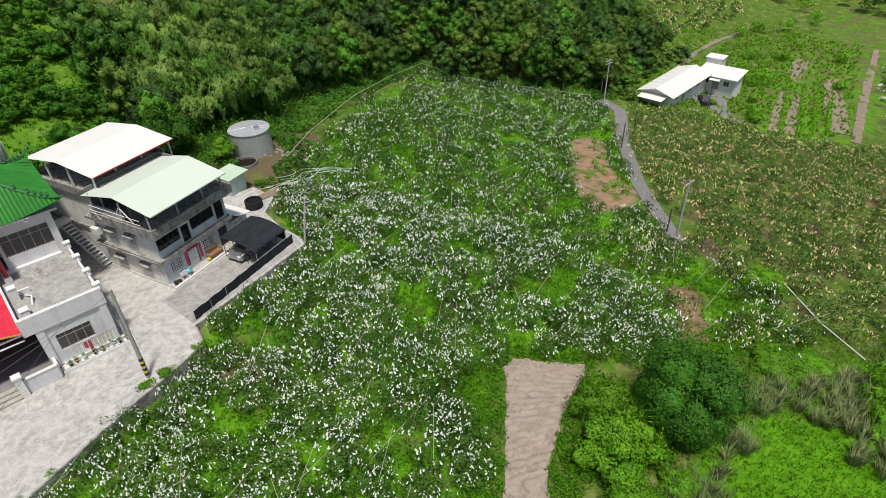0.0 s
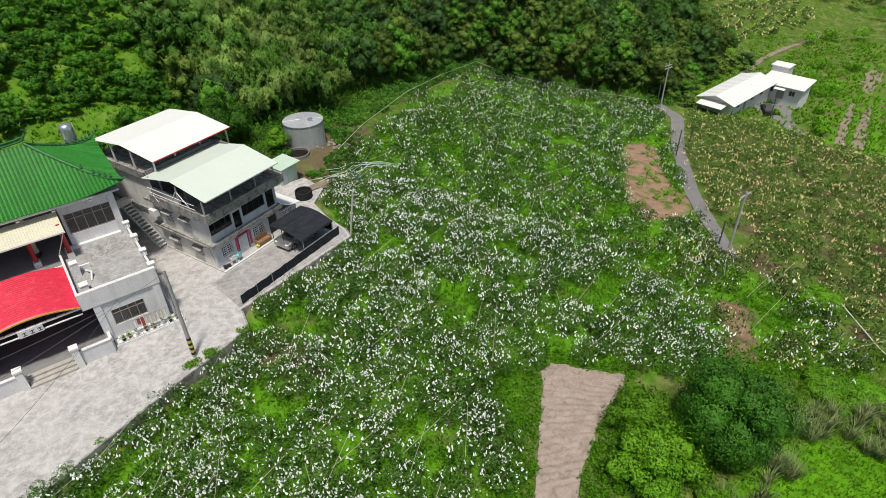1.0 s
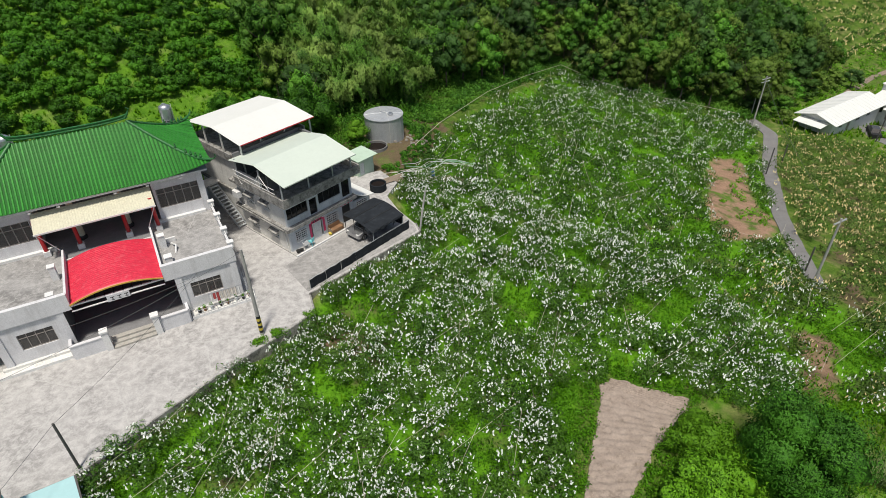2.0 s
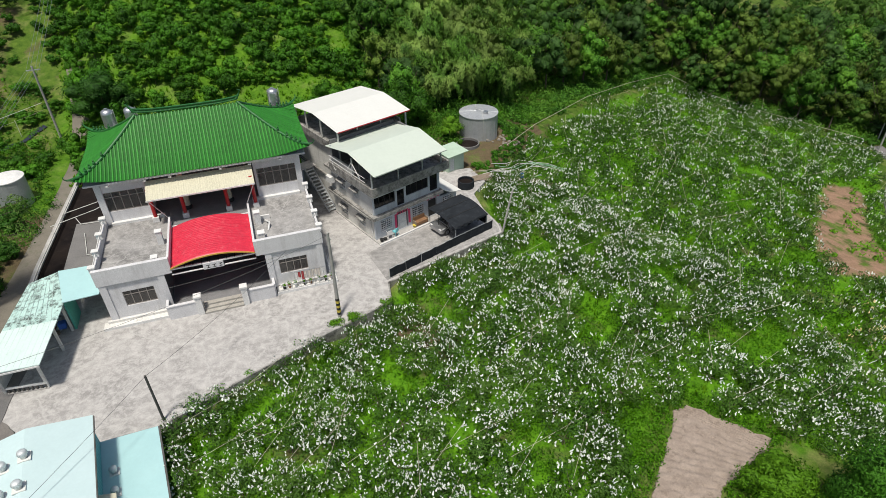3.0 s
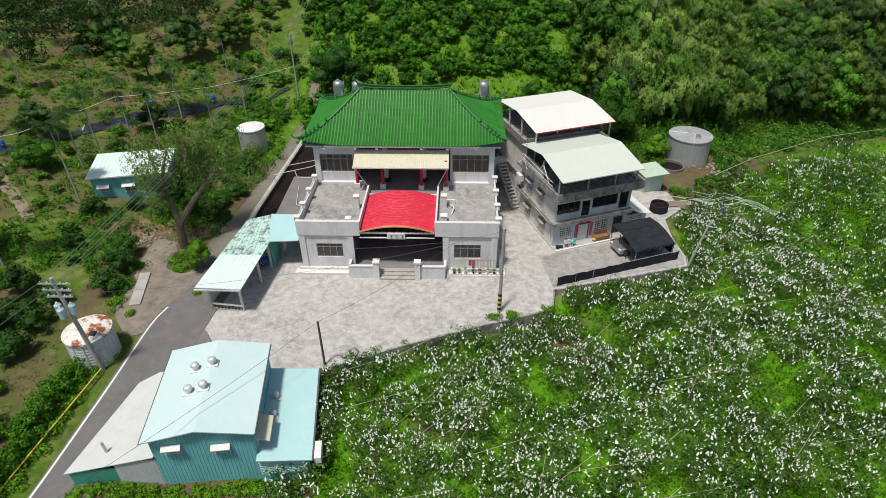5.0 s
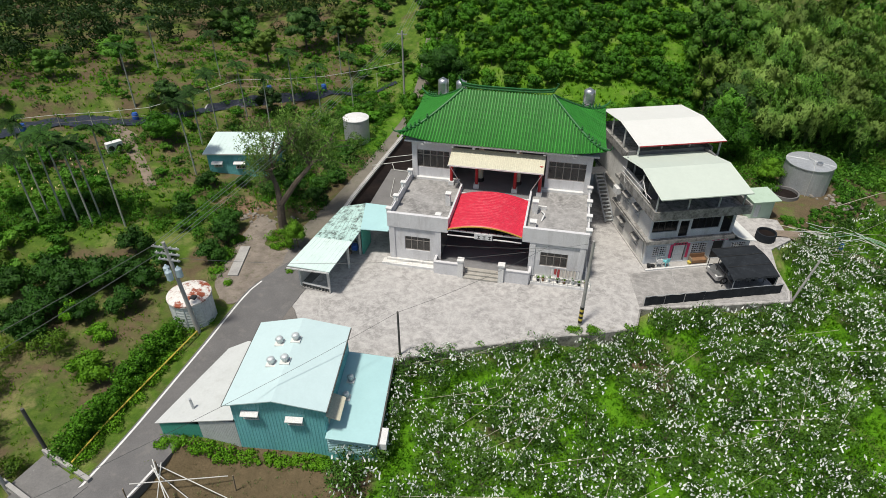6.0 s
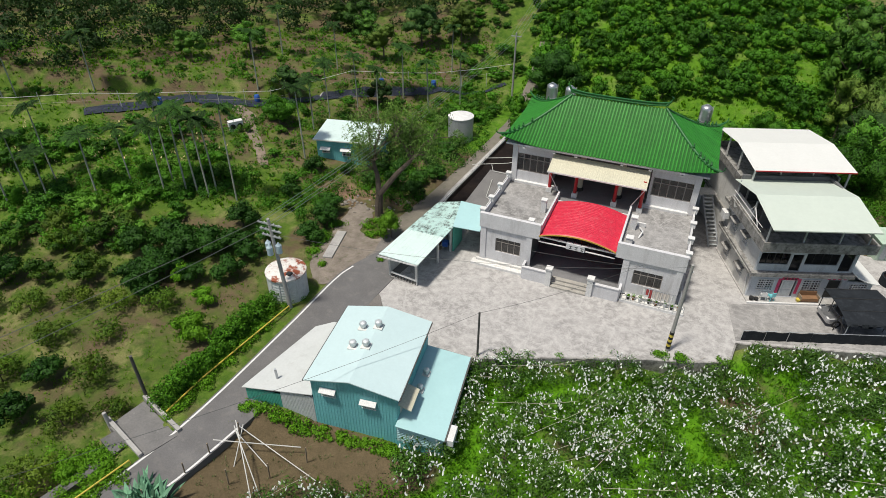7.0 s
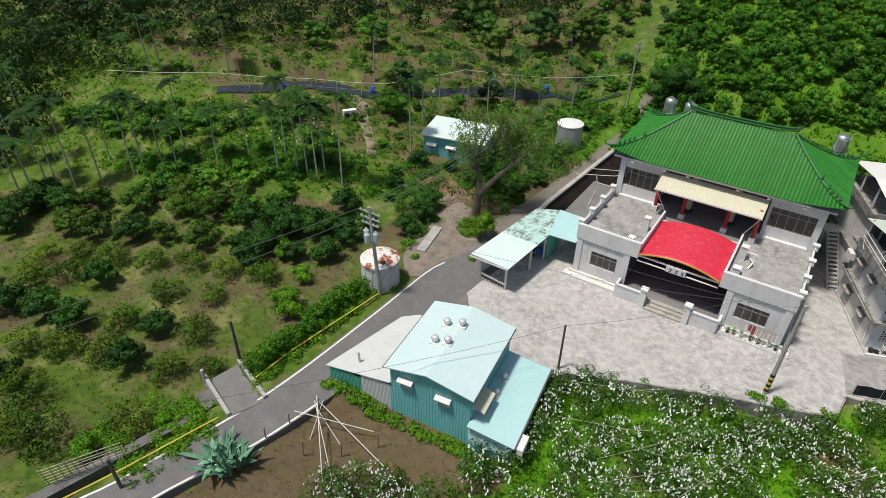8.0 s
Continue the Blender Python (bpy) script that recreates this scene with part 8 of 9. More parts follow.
MIXED = [(40, -14), (56, -14), (56, -30), (49, -36), (34, -27)]
mixed = in_poly(far[:, 0], far[:, 1], MIXED)
bare = in_poly(far[:, 0], far[:, 1], [(46.6, -22.4), (48.6, -24.4), (42.0, -28.4), (40.2, -27.2)])
lv, (bv, bf) = spread(far[mixed & ~bare], 170, 0.28, 0.13, 11, 0.17)
lv2, (bv2, bf2) = spread(far[mixed & ~bare][::2], 30, 0.28, 0.13, 9, 0.17)
stuff("mixed_guava_bushes", lv + lv2, LEAF_EAST, "guava bushes with white and cream bags between the plots", "fruit bush")
single("white_paper_bags", Geo().add(bv, bf), BAG_WHITE, "white paper bags between the orchard plots", "paper bag", kind="stuff")
single("cream_paper_bags", Geo().add(bv2, bf2), BAG_CREAM, "cream paper bags between the orchard plots", "paper bag", kind="stuff")
lv, (bv, bf) = spread(far[~mixed], 170, 0.28, 0.13, 9, 0.16)
stuff("far_guava_bushes", lv, LEAF_GUAVA, "far part of the guava orchard seen as one mass", "fruit bush")
single("far_paper_bags", Geo().add(bv, bf), BAG_WHITE, "white paper bags in the far guava orchard", "paper bag", kind="stuff")
pts = scatter(EAST, 2.3, 0.5, 0.3)
lv, (bv, bf) = spread(pts, 180, 0.30, 0.14, 10, 0.19, R=1.7)
stuff("east_guava_bushes", lv, LEAF_EAST, "dark guava bushes of the eastern plot", "fruit bush")
single("east_paper_bags", Geo().add(bv, bf), BAG_CREAM, "cream paper bags in the eastern guava plot", "paper bag", kind="stuff")
g = Geo()
for x, y in np.concatenate([near[::3], far[::4]]):
    z = height1(x, y)
    a, L = random.gauss(0.6, 0.5), random.uniform(1.5, 6.5)
    h = random.uniform(-0.1, 0.8)
    g.tube([(x, y, z + 1.3), (x + L * math.cos(a), y + L * math.sin(a), z + 1.3 + h)], 0.013, 4)
single("bamboo_props", g, BAMBOO, "thin pale bamboo props leaning through the orchard", "bamboo prop", kind="stuff")

# low weeds filling the gaps of the orchard
pieces = []
q = rand_in(ORCHARD, 19000)
q = q[~in_poly(q[:, 0], q[:, 1], PLOT) & ~in_poly(q[:, 0], q[:, 1], PINK_SOIL)]
for x, y in q:
    wet = noise.noise(Vector((x * 0.21, y * 0.21, 3.0)))
    if (wet > 0.14 or rng.uniform() < 0.10) and math.hypot(x - 20, y + 8) < 50:
        r = rng.uniform(0.2, 0.45)
        pieces.append(blob_leaves((x, y, height1(x, y) + 0.12), r, 24, 0.15, 0.09, low=-0.1))
for p, q_ in zip(EDGE_ROW, EDGE_ROW[1:]):
    for _ in range(int(math.dist(p, q_) * 7)):
        f_ = rng.uniform()
        x, y = p[0] + (q_[0] - p[0]) * f_ + rng.normal(0, 0.3), p[1] + (q_[1] - p[1]) * f_ + rng.uniform(-0.3, 1.0)
        pieces.append(blob_leaves((x, y, height1(x, y) + 0.15), rng.uniform(0.2, 0.4), 24, 0.15, 0.09, low=-0.1))
for x, y in rand_in([(21.5, -18), (28.2, -18.2), (30.4, -21.4), (33, -24), (26, -29), (21.4, -31), (14, -37), (9, -33), (17.5, -26)], 2600):
    if not in_poly(np.array(x), np.array(y), pl_l + pl_r[::-1]):
        pieces.append(blob_leaves((x, y, height1(x, y) + 0.1), rng.uniform(0.18, 0.36), 22, 0.15, 0.09, low=-0.1))
stuff("orchard_weeds", pieces, LEAF_WEED, "lush bright green weeds between the guava bushes", "weeds")

# forest on the hill
FOREST = []
for i in range(8):
    R, H = random.uniform(2.6, 3.5), random.uniform(6.8, 9.4)
    leaf_, lab_ = ((LEAF_FOREST_B, "fresh green broadleaf forest tree on the hillside"), (LEAF_FOREST, "dense broadleaf forest tree on the hillside"), (LEAF_FOREST_D, "dark dense forest tree on the hillside"), (LEAF_FOREST_C, "olive green forest tree on the hillside"))[i % 4]
    FOREST.append(plant_kind("forest_tree", lab_, "tree", "hillside forest",
                             crown(R, H, 22, 70 if i % 4 else 56, 0.29 if i % 4 else 0.38, 0.16 if i % 4 else 0.24, base=-0.05, size=(0.22, 0.42)), leaf_, limbs(R, H, 0.16, 5, 0.3), TREE_BARK))


def north_edge(x):
    return float(np.interp(x, [-60, -40, -16, -10, 10, 22, 28, 43, 61, 78, 84, 91, 98, 104, 130, 180, 230], [62, 48, 34, 22, 21, 25, 29, 34.5, 40, 53, 41, 30, 22, 20, 26, 36, 30]))


random.seed(12)
BAMBOO_ZONE = [(25, 29.5), (41, 31), (46, 46), (45, 55), (28, 56), (27, 42)]
rows_ = []
for x in np.arange(23, 150, 4.3):
    for j in range(6 if x < 70 else 8):
        px, py = x + random.uniform(-1.3, 1.3), north_edge(x) + 1.6 + j * 4.1 + random.uniform(-1.2, 1.2)
        if x < 40 and j < 2 and x > 27:
            continue
        if x > 104 and (j < 1 or j > 6):
            continue
        if in_poly(np.array(px), np.array(py), BAMBOO_ZONE):
            continue
        rows_.append((px, py))
for px, py in rows_:
    place(random.choice(FOREST), px, py, random.uniform(0.75, 1.25), random.uniform(0, 360), sz=random.uniform(0.85, 1.2))
# shrubs at the foot of the forest
pieces = []
for x in np.arange(26, 104, 0.7):
    for k in range(13):
        lowest = np.interp(x, [26, 31, 38, 52, 80, 84, 91, 96, 104], [21, 17.5, 23, 33.5, 50, 41, 29, 20, 19])
        px, py = x + rng.uniform(-0.5, 0.5), rng.uniform(lowest, north_edge(x) + 6.0)
        if math.hypot(px - 30.4, py - 21.9) < 3.6 or math.hypot(px - 28.6, py - 18) < 2.3:
            continue
        r = rng.uniform(0.4, 1.0) * (1.25 if py > north_edge(x) - 2 else 0.8)
        pieces.append(blob_leaves((px, py, height1(px, py) + r * 0.4), r, 42, 0.36, 0.19))
stuff("forest_edge_shrubs", pieces, LEAF_FOREST_B, "tangle of shrubs along the forest edge", "shrub")

# bamboo
def bamboo_clump(nculm, H, spread_):
    """Culms that arch outwards and hang their leafy plumes from the upper half."""
    lv, g = [], []
    line = np.linspace(0, 1, 9)
    for i in range(nculm):
        a = 6.28319 * i / nculm + rng.uniform(-0.25, 0.25)
        out = spread_ * rng.uniform(0.25, 1.1)
        h = H * rng.uniform(0.72, 1.08) * (1.15 - 0.25 * out / spread_)
        way = np.array([math.cos(a), math.sin(a), 0])
        p = np.array([way * (0.5 * t + out * t ** 2.4) + np.array([0, 0, h * (t - 0.30 * t ** 5)]) for t in line])
        g.append(mesh_of("culm", Geo().tube([tuple(q) for q in p], 0.05, 5, 0.015), BAMBOO_CULM))
        for t in np.linspace(0.42, 1, 8):
            q = np.array([np.interp(t, line, p[:, k]) for k in range(3)])
            for _ in range(2):
                b_ = a + rng.normal(0, 1.0)
                side = np.array([math.cos(b_), math.sin(b_), 0])
                n = 42
                f = rng.uniform(0, 1, (n, 1))
                c = q + side * f * rng.uniform(0.8, 1.6) - np.array([0, 0, 1]) * f ** 2 * rng.uniform(0.9, 2.0) + rng.normal(0, 0.13, (n, 3))
                up = unit(side * 0.75 * f + np.array([0, 0, 0.75]) * (1.15 - f) + 0.25 * way)
                lv.append(leaf_cards(c, unit(up + rng.normal(0, 0.35, (n, 3))), 0.46, 0.12, droop=1.3, shade=up))
        for t in (0.5, 0.72, 0.94):
            lv.append(lump(np.array([np.interp(t, line, p[:, k]) for k in range(3)]) - np.array([0, 0, 0.55]), 0.6))
    return merge(lv), g


for i, (x, y, s) in enumerate(((28.5, 31.5, 1.0), (33.0, 32.0, 1.05), (38.0, 31.5, 0.9), (31.0, 36.0, 1.1), (26.5, 36.5, 1.0), (35.6, 36.2, 1.1), (40.5, 36.5, 1.0), (29.5, 41, 1.1), (34.5, 41, 1.15), (39.5, 41.5, 1.1), (44.0, 42.5, 1.0), (31.5, 46, 1.1), (37, 46.5, 1.15), (42.5, 47.5, 1.05), (33.5, 51.5, 1.1), (39.5, 52, 1.15), (29.0, 51, 1.0), (44.5, 52.5, 1.0))):
    if i < 3:
        lv, g = bamboo_clump(13, 9.4, 3.5)
        BAM = plant_kind("bamboo_clump", "arching bamboo clump with drooping pale green plumes", "bamboo", "bamboo grove", lv, LEAF_BAMBOO, None, BAMBOO)
        culms = g
    t = place(BAM, x, y, s, 50 * i)
    for c in culms:
        part("culm", c, None, t)

# bright shrubs on the slope behind the temple
SHRUB = [plant_kind("slope_shrub", "bright green orchard shrub on the slope behind the temple", "shrub", "slope shrubs",
                    crown(1.7, 2.0, 9, 54, 0.26, 0.15, base=0.0), LEAF_SLOPE, limbs(1.2, 1.8, 0.05, 4, 0.2), TREE_BARK) for i in range(4)]
pts = scatter([(-14, 23), (-4, 20.5), (13, 21), (21, 27), (25.5, 33), (25, 60), (27, 66), (-20, 68), (-15, 40)], 2.5, 0.4, 0.2)
for x, y in pts:
    if noise.noise(Vector((x * 0.13, y * 0.13, 9.0))) < 0.33:
        place(random.choice(SHRUB), x, y, random.uniform(0.7, 1.25), random.uniform(0, 360), sz=random.uniform(0.8, 1.2))

for x, y in scatter([(-17.5, 37), (-24, 37), (-33, 46), (-31, 70), (-17.5, 74)], 3.3, 0.8, 0.3):
    if random.random() < 0.72:
        place(random.choice(SHRUB), x, y, random.uniform(0.5, 1.0), random.uniform(0, 360), sz=random.uniform(0.7, 1.1), label="bright green shrub on the grassy upper slope")

# round trees behind the house and temple
ROUND = plant_kind("round_tree", "round-headed rich green tree", "tree", "garden trees", crown(2.6, 5.2, 20, 330, 0.24, 0.12, base=0.1), LEAF_SLOPE, limbs(2.2, 4.5, 0.14, 5, 0.25), TREE_BARK)
ROUND_D = plant_kind("round_tree", "broad dark tree with dense small leaves", "tree", "garden trees", crown(2.6, 5.0, 18, 330, 0.2, 0.10, base=0.05), LEAF_DARK, limbs(2.2, 4.5, 0.14, 5, 0.25), TREE_BARK)
ROUND_B = plant_kind("round_tree", "round-headed fresh green tree", "tree", "garden trees", crown(2.6, 5.0, 16, 210, 0.26, 0.12, base=0.05), LEAF_WEED_MID, limbs(2.2, 4.5, 0.14, 5, 0.25), TREE_BARK)
for kind, x, y, s, sz, lab in ((ROUND, 22.5, 26.0, 1.25, 1.0, "large round rich green tree behind the house"), (ROUND, 18.5, 27.0, 1.1, 1.0, "round dark green tree behind the house"), (ROUND_B, 26.6, 21.6, 0.62, 0.9, "small round bush beside the big water tank"),
                               (ROUND_D, -11.0, 35.5, 1.45, 0.75, "broad dark green tree behind the temple"), (ROUND_B, -16.7, 0.15, 0.48, 1.15, "round bright green bush by the open shelter"), (ROUND, 14.0, 30.0, 0.9, 1.0, "round green tree on the slope")):
    place(kind, x, y, s, random.uniform(0, 360), sz=sz, label=lab)

for x, y, s_ in ((103.4, 16.8, 0.5), (106.0, 19.6, 0.8), (110.5, 22.5, 0.85), (116, 24.5, 0.9), (122.5, 25.5, 0.9), (129, 27, 0.9), (136, 28, 0.85), (101.5, 22.0, 0.7), (143, 27.5, 0.8)):
    place(random.choice(FOREST), x, y, s_, random.uniform(0, 360), sz=0.7)

# trees and scrub in the south-east corner
BIG = plant_kind("broad_tree", "broad dense dark green tree beside the bare plot", "tree", "scrub trees", crown(3.7, 5.6, 30, 620, 0.2, 0.10, base=-0.05), LEAF_TREE, limbs(3.2, 5, 0.2, 6, 0.2), TREE_BARK)
LOW = plant_kind("bright_bush", "low spreading bright green bush", "bush", "scrub trees", crown(2.6, 2.6, 22, 270, 0.22, 0.11, base=-0.2), LEAF_BRIGHT, limbs(2.0, 2.2, 0.08, 6, 0.2), TREE_BARK)
place(BIG, 31.9, -31.3, 0.92, 40, sz=1.22)
for x, y, s, sz in ((26.4, -30.2, 1.1, 1.0), (28.8, -27.2, 0.85, 1.1), (29.4, -30.0, 0.7, 1.0), (43.2, -33.4, 0.95, 0.55), (44.4, -35.0, 0.7, 0.55), (24.2, -33.0, 0.8, 0.9), (54.4, -27.5, 0.8, 0.9), (42.3, -41.4, 0.9, 0.8), (46.2, -40.4, 1.1, 1.0), (27.2, -33.6, 0.55, 0.8)):
    place(LOW, x, y, s, random.uniform(0, 360), sz=sz)

# citrus and scrub in the west
CITRUS_K = [plant_kind("citrus_tree", "small round citrus tree on grassy soil", "fruit tree", "citrus orchard",
                       crown(1.25, 1.9, 9, 80, 0.22, 0.11, base=0.1), LEAF_CITRUS, limbs(1.0, 1.7, 0.06, 4, 0.25), TREE_BARK) for i in range(4)]
CITRUS_DARK = [plant_kind("citrus_tree", "dense dark green citrus tree on grassy soil", "fruit tree", "citrus orchard",
                          crown(1.25, 1.8, 11, 100, 0.21, 0.11, base=0.0), LEAF_DARK, limbs(1.0, 1.6, 0.06, 4, 0.2), TREE_BARK) for i in range(3)]
CITRUS_LIGHT = [plant_kind("citrus_tree", "airy light olive-green citrus tree on grassy soil", "fruit tree", "citrus orchard",
                           crown(1.25, 1.6, 13, 100, 0.18, 0.085, base=0.05, core=False), LEAF_OLIVE, limbs(1.1, 1.5, 0.05, 7, 0.2), TREE_BARK) for i in range(3)]
CITRUS_FRESH = [plant_kind("citrus_tree", "round fresh green citrus tree beside the lane bank", "fruit tree", "citrus orchard",
                           crown(1.25, 1.8, 11, 120, 0.2, 0.10, base=0.0), LEAF_BRIGHT, limbs(1.0, 1.6, 0.06, 4, 0.2), TREE_BARK)]
# rows of the planting: dark, light and fresh trees as (x, y, radius)
DARK_ROW = ((-39.7, -23.2, 1.6), (-31.2, -24.0, 1.5), (-36.8, -26.9, 1.7), (-40.1, -27.8, 1.8), (-42.4, -29, 1.8), (-35.2, -32.9, 1.5), (-29.3, -27.2, 1.7), (-43.9, -17.7, 1.9), (-29.7, -4.2, 1.7), (-29.4, 7.4, 1.35), (-26.3, 8.9, 1.0), (-32.6, -8.5, 1.9),
            (-33.3, -11.7, 1.8), (-30.7, -7.4, 1.8), (-34.4, -8.3, 1.9), (-56.4, -19.3, 2.1), (-56.1, -21.6, 2.0), (-54.8, -23.7, 2.0), (-53.9, -18.3, 2.0), (-36.9, -9.8, 1.7), (-28.6, 1.6, 1.3))
LIGHT_ROW = ((-38.8, -19.3, 1.5), (-35.6, -17.7, 1.5), (-32.7, -16.3, 1.4), (-29.6, -15, 1.5), (-30.9, -19.2, 1.3), (-33.9, -20.9, 1.5), (-42.8, -24.5, 1.5), (-45.4, -26.2, 1.5), (-34, -25.2, 1.5), (-28.3, -22.6, 1.5), (-37.8, -30.6, 1.5),
             (-34.8, -28.9, 1.5), (-32.4, -32.5, 1.8), (-32, -27.8, 1.6), (-26.8, -26.3, 1.5), (-24.5, -24.6, 1.2), (-24.7, -30.2, 1.6), (-28.1, -33.7, 2.0), (-30.3, -34.9, 1.5), (-47.3, -23.7, 1.4), (-42.2, -20.7, 1.5), (-45, -21.6, 1.4))
for row_, kinds in ((DARK_ROW, CITRUS_DARK), (LIGHT_ROW, CITRUS_LIGHT), (((-24.9, -16.7, 1.7), (-24.9, -32.6, 1.25), (-22.9, -28.9, 1.0), (-26.8, -13.2, 1.1), (-30.0, -11.6, 1.1)), CITRUS_FRESH)):
    for x, y, r in row_:
        place(random.choice(kinds), x, y, r / 1.3, random.uniform(0, 360), sz=random.uniform(0.85, 1.05))
for x, y, r in ((-47, -19.1, 1.8), (-50.3, -20, 1.9), (-40.6, -11.3, 1.8), (-43, -12.6, 1.6), (-41.3, -16, 1.5), (-37.7, -14.5, 1.7), (-40, -8.9, 1.8), (-47.5, -14.5, 1.6), (-51, -16.5, 1.7), (-45.5, -10.5, 1.6)):
    place(random.choice(CITRUS_K), x, y, r / 1.3, random.uniform(0, 360), sz=random.uniform(0.85, 1.05))
for x, y in ((-32.0, -9.7), (-30.3, -8.1), (-27.3, -9.5), (-26.7, -7.1), (-32.2, -11.7), (-29.6, -11.5), (-28.6, -6.6), (-31.8, -14.2), (-33.5, -13.9), (-26.3, -4.8)):
    place(random.choice(CITRUS_DARK), x, y, random.uniform(1.05, 1.4), random.uniform(0, 360), sz=random.uniform(0.8, 1.0))
for x, y in scatter([(-48, -27), (-60, -26), (-75, -30), (-75, -50), (-30, -50), (-28, -38), (-37, -35)], 3.6, 0.5, 0.5):
    place(random.choice(CITRUS_DARK + CITRUS_LIGHT), x, y, random.uniform(0.9, 1.3), random.uniform(0, 360), sz=random.uniform(0.8, 1.05))
def old_tree_parts():
    """A forked bare trunk that leans to the slope, thin crowns carried on long limbs."""
    g, out = Geo(), []
    fork = Vector((0.1, 0.1, 1.7))
    g.tube([(0, 0, -0.4), (0.02, 0.05, 0.8), fork], 0.36, 9, 0.28)
    ends = ((-0.8, 1.0, 3.7), (2.3, 1.5, 4.1))
    for n, e in enumerate(ends):
        e = Vector(e)
        g.tube([fork, fork.lerp(e, 0.5) + Vector((0.1, 0, 0.25)), e], 0.24, 8, 0.15)
        for k in range(9):
            a, q = rng.uniform(0, 6.28), rng.uniform(0.9, 2.5)
            tip = e + Vector((q * math.cos(a) * (1.0 if n else 0.75) + 0.4, q * math.sin(a) * 0.9 + 0.5, rng.uniform(0.5, 2.5)))
            mid = e.lerp(tip, 0.5) + Vector((0, 0, 0.25))
            g.tube([e, mid, tip], 0.10, 6, 0.03)
            for b_ in range(4):
                t2 = tip + Vector((rng.normal(0, 0.8), rng.normal(0, 0.8), rng.normal(0.1, 0.45)))
                g.tube([mid.lerp(tip, rng.uniform(0.2, 1.0)), t2], 0.035, 4, 0.012)
                out.append(blob_leaves(tuple(t2), rng.uniform(0.5, 0.95), 150, 0.17, 0.08, low=-0.7, jitter=0.5))
    for k in range(7):   # dead pale twigs on the west side
        b0 = Vector((-0.7, 0.8, 3.2))
        t2 = b0 + Vector((-rng.uniform(0.8, 2.2), rng.normal(-0.4, 0.5), rng.uniform(-0.3, 0.8)))
        g.tube([b0, b0.lerp(t2, 0.5) + Vector((0, 0, 0.15)), t2], 0.045, 5, 0.012)
    return merge(out), g


OLD_CROWN, OLD_LIMBS = old_tree_parts()
OLD = plant_kind("old_tree", "old spreading tree with a forked trunk and thin crown", "tree", "garden trees", OLD_CROWN, LEAF_OLD, OLD_LIMBS, TREE_BARK)
place(OLD, -19.45, 3.0, 1.18, 0, sz=1.18)
SCRUB = [plant_kind("terrace_bush", "dark green bush on the western terraces", "bush", "terrace bushes",
                    crown(1.5, 2.2, 8, 50, 0.31, 0.17, base=0.0), LEAF_FOREST_B if i % 2 else LEAF_SLOPE, limbs(1.2, 2, 0.06, 4, 0.2), TREE_BARK) for i in range(4)]
BAND_LOW = [(-52, -5.8), (-37.2, 3.8), (-31.6, 1.0), (-36.3, -3.0), (-48.4, -8.9), (-58.6, -12.5)]
BAND_MID = [(-73, -9.5), (-70.3, -7.4), (-44.8, 9.6), (-37.2, 4.4), (-52.2, -5.2), (-63.3, -9.5)]
BAND_FOOT = [(-68, -24), (-61.8, -20.5), (-52.9, -13.4), (-48.4, -9.2), (-35.5, -4.4), (-33, -7), (-36.5, -10.2), (-50.7, -15.0), (-58, -22)]
UPPER = [(-112, -6), (-101, 0), (-79, 10), (-62.5, 24), (-50, 43), (-24, 58), (-16, 44), (-28, 33), (-38, 24.4), (-53, 14.3), (-71, -0.9), (-86, -8.7)]
terrace = [(p, 2.1, 0.6, 0.6, 1.0) for p in (BAND_MID, BAND_FOOT, BAND_LOW)] + [(UPPER, 4.2, 1.3, 0.3, 0.55), ([(-22, 8), (-30, 16), (-36, 22), (-20, 38), (-17, 30)], 2.6, 0.7, 0.35, 0.85), ([(-24, 2), (-30, -2), (-34, 4), (-44, 10), (-47, 13), (-36, 20), (-33, 9)], 3.0, 0.7, 0.35, 0.6)]
for poly, step, jit, chance, top in terrace:
    for x, y in scatter(poly, step, jit, 0.5):
        if random.random() < chance + 0.35 and not (-33.5 < x < -24 and 7 < y < 18) and math.hypot(x + 18.85, y - 22.9) > 3:
            place(random.choice(SCRUB), x, y, random.uniform(0.4, top), random.uniform(0, 360), sz=random.uniform(0.65, 1.0))
pieces = []
for poly, n, mat_k in ((BAND_LOW, 520, 0), (BAND_MID, 200, 0), (UPPER, 650, 0), ([(-22, 6), (-30, -2), (-36, 4), (-46, 12), (-38, 24), (-20, 42), (-17, 26)], 420, 0)):
    for x, y in rand_in(poly, n):
        if not (-33.0 < x < -24.5 and 9 < y < 17):
            r = rng.uniform(0.25, 0.75)
            pieces.append(blob_leaves((x, y, height1(x, y) + 0.25 * r), r, 70, 0.2, 0.11, low=-0.1))
stuff("terrace_weeds", pieces, LEAF_SLOPE, "rough weeds and low growth on the western terraces", "weeds")
v_, f_ = [], []
for x, y in rand_in(BAND_MID, 60):
    bv_, bf_ = hanging_bags(1.0, 0.9, 2, 0.17, 3)
    k = len(v_)
    v_ += [(x + p[0], y + p[1], height1(x, y) + p[2]) for p in bv_]
    f_ += [tuple(k + i for i in dict.fromkeys(q)) for q in bf_]
single("terrace_paper_bags", Geo().add(v_, f_), BAG_CREAM, "scattered cream paper bags on terrace bushes", "paper bag", kind="stuff")
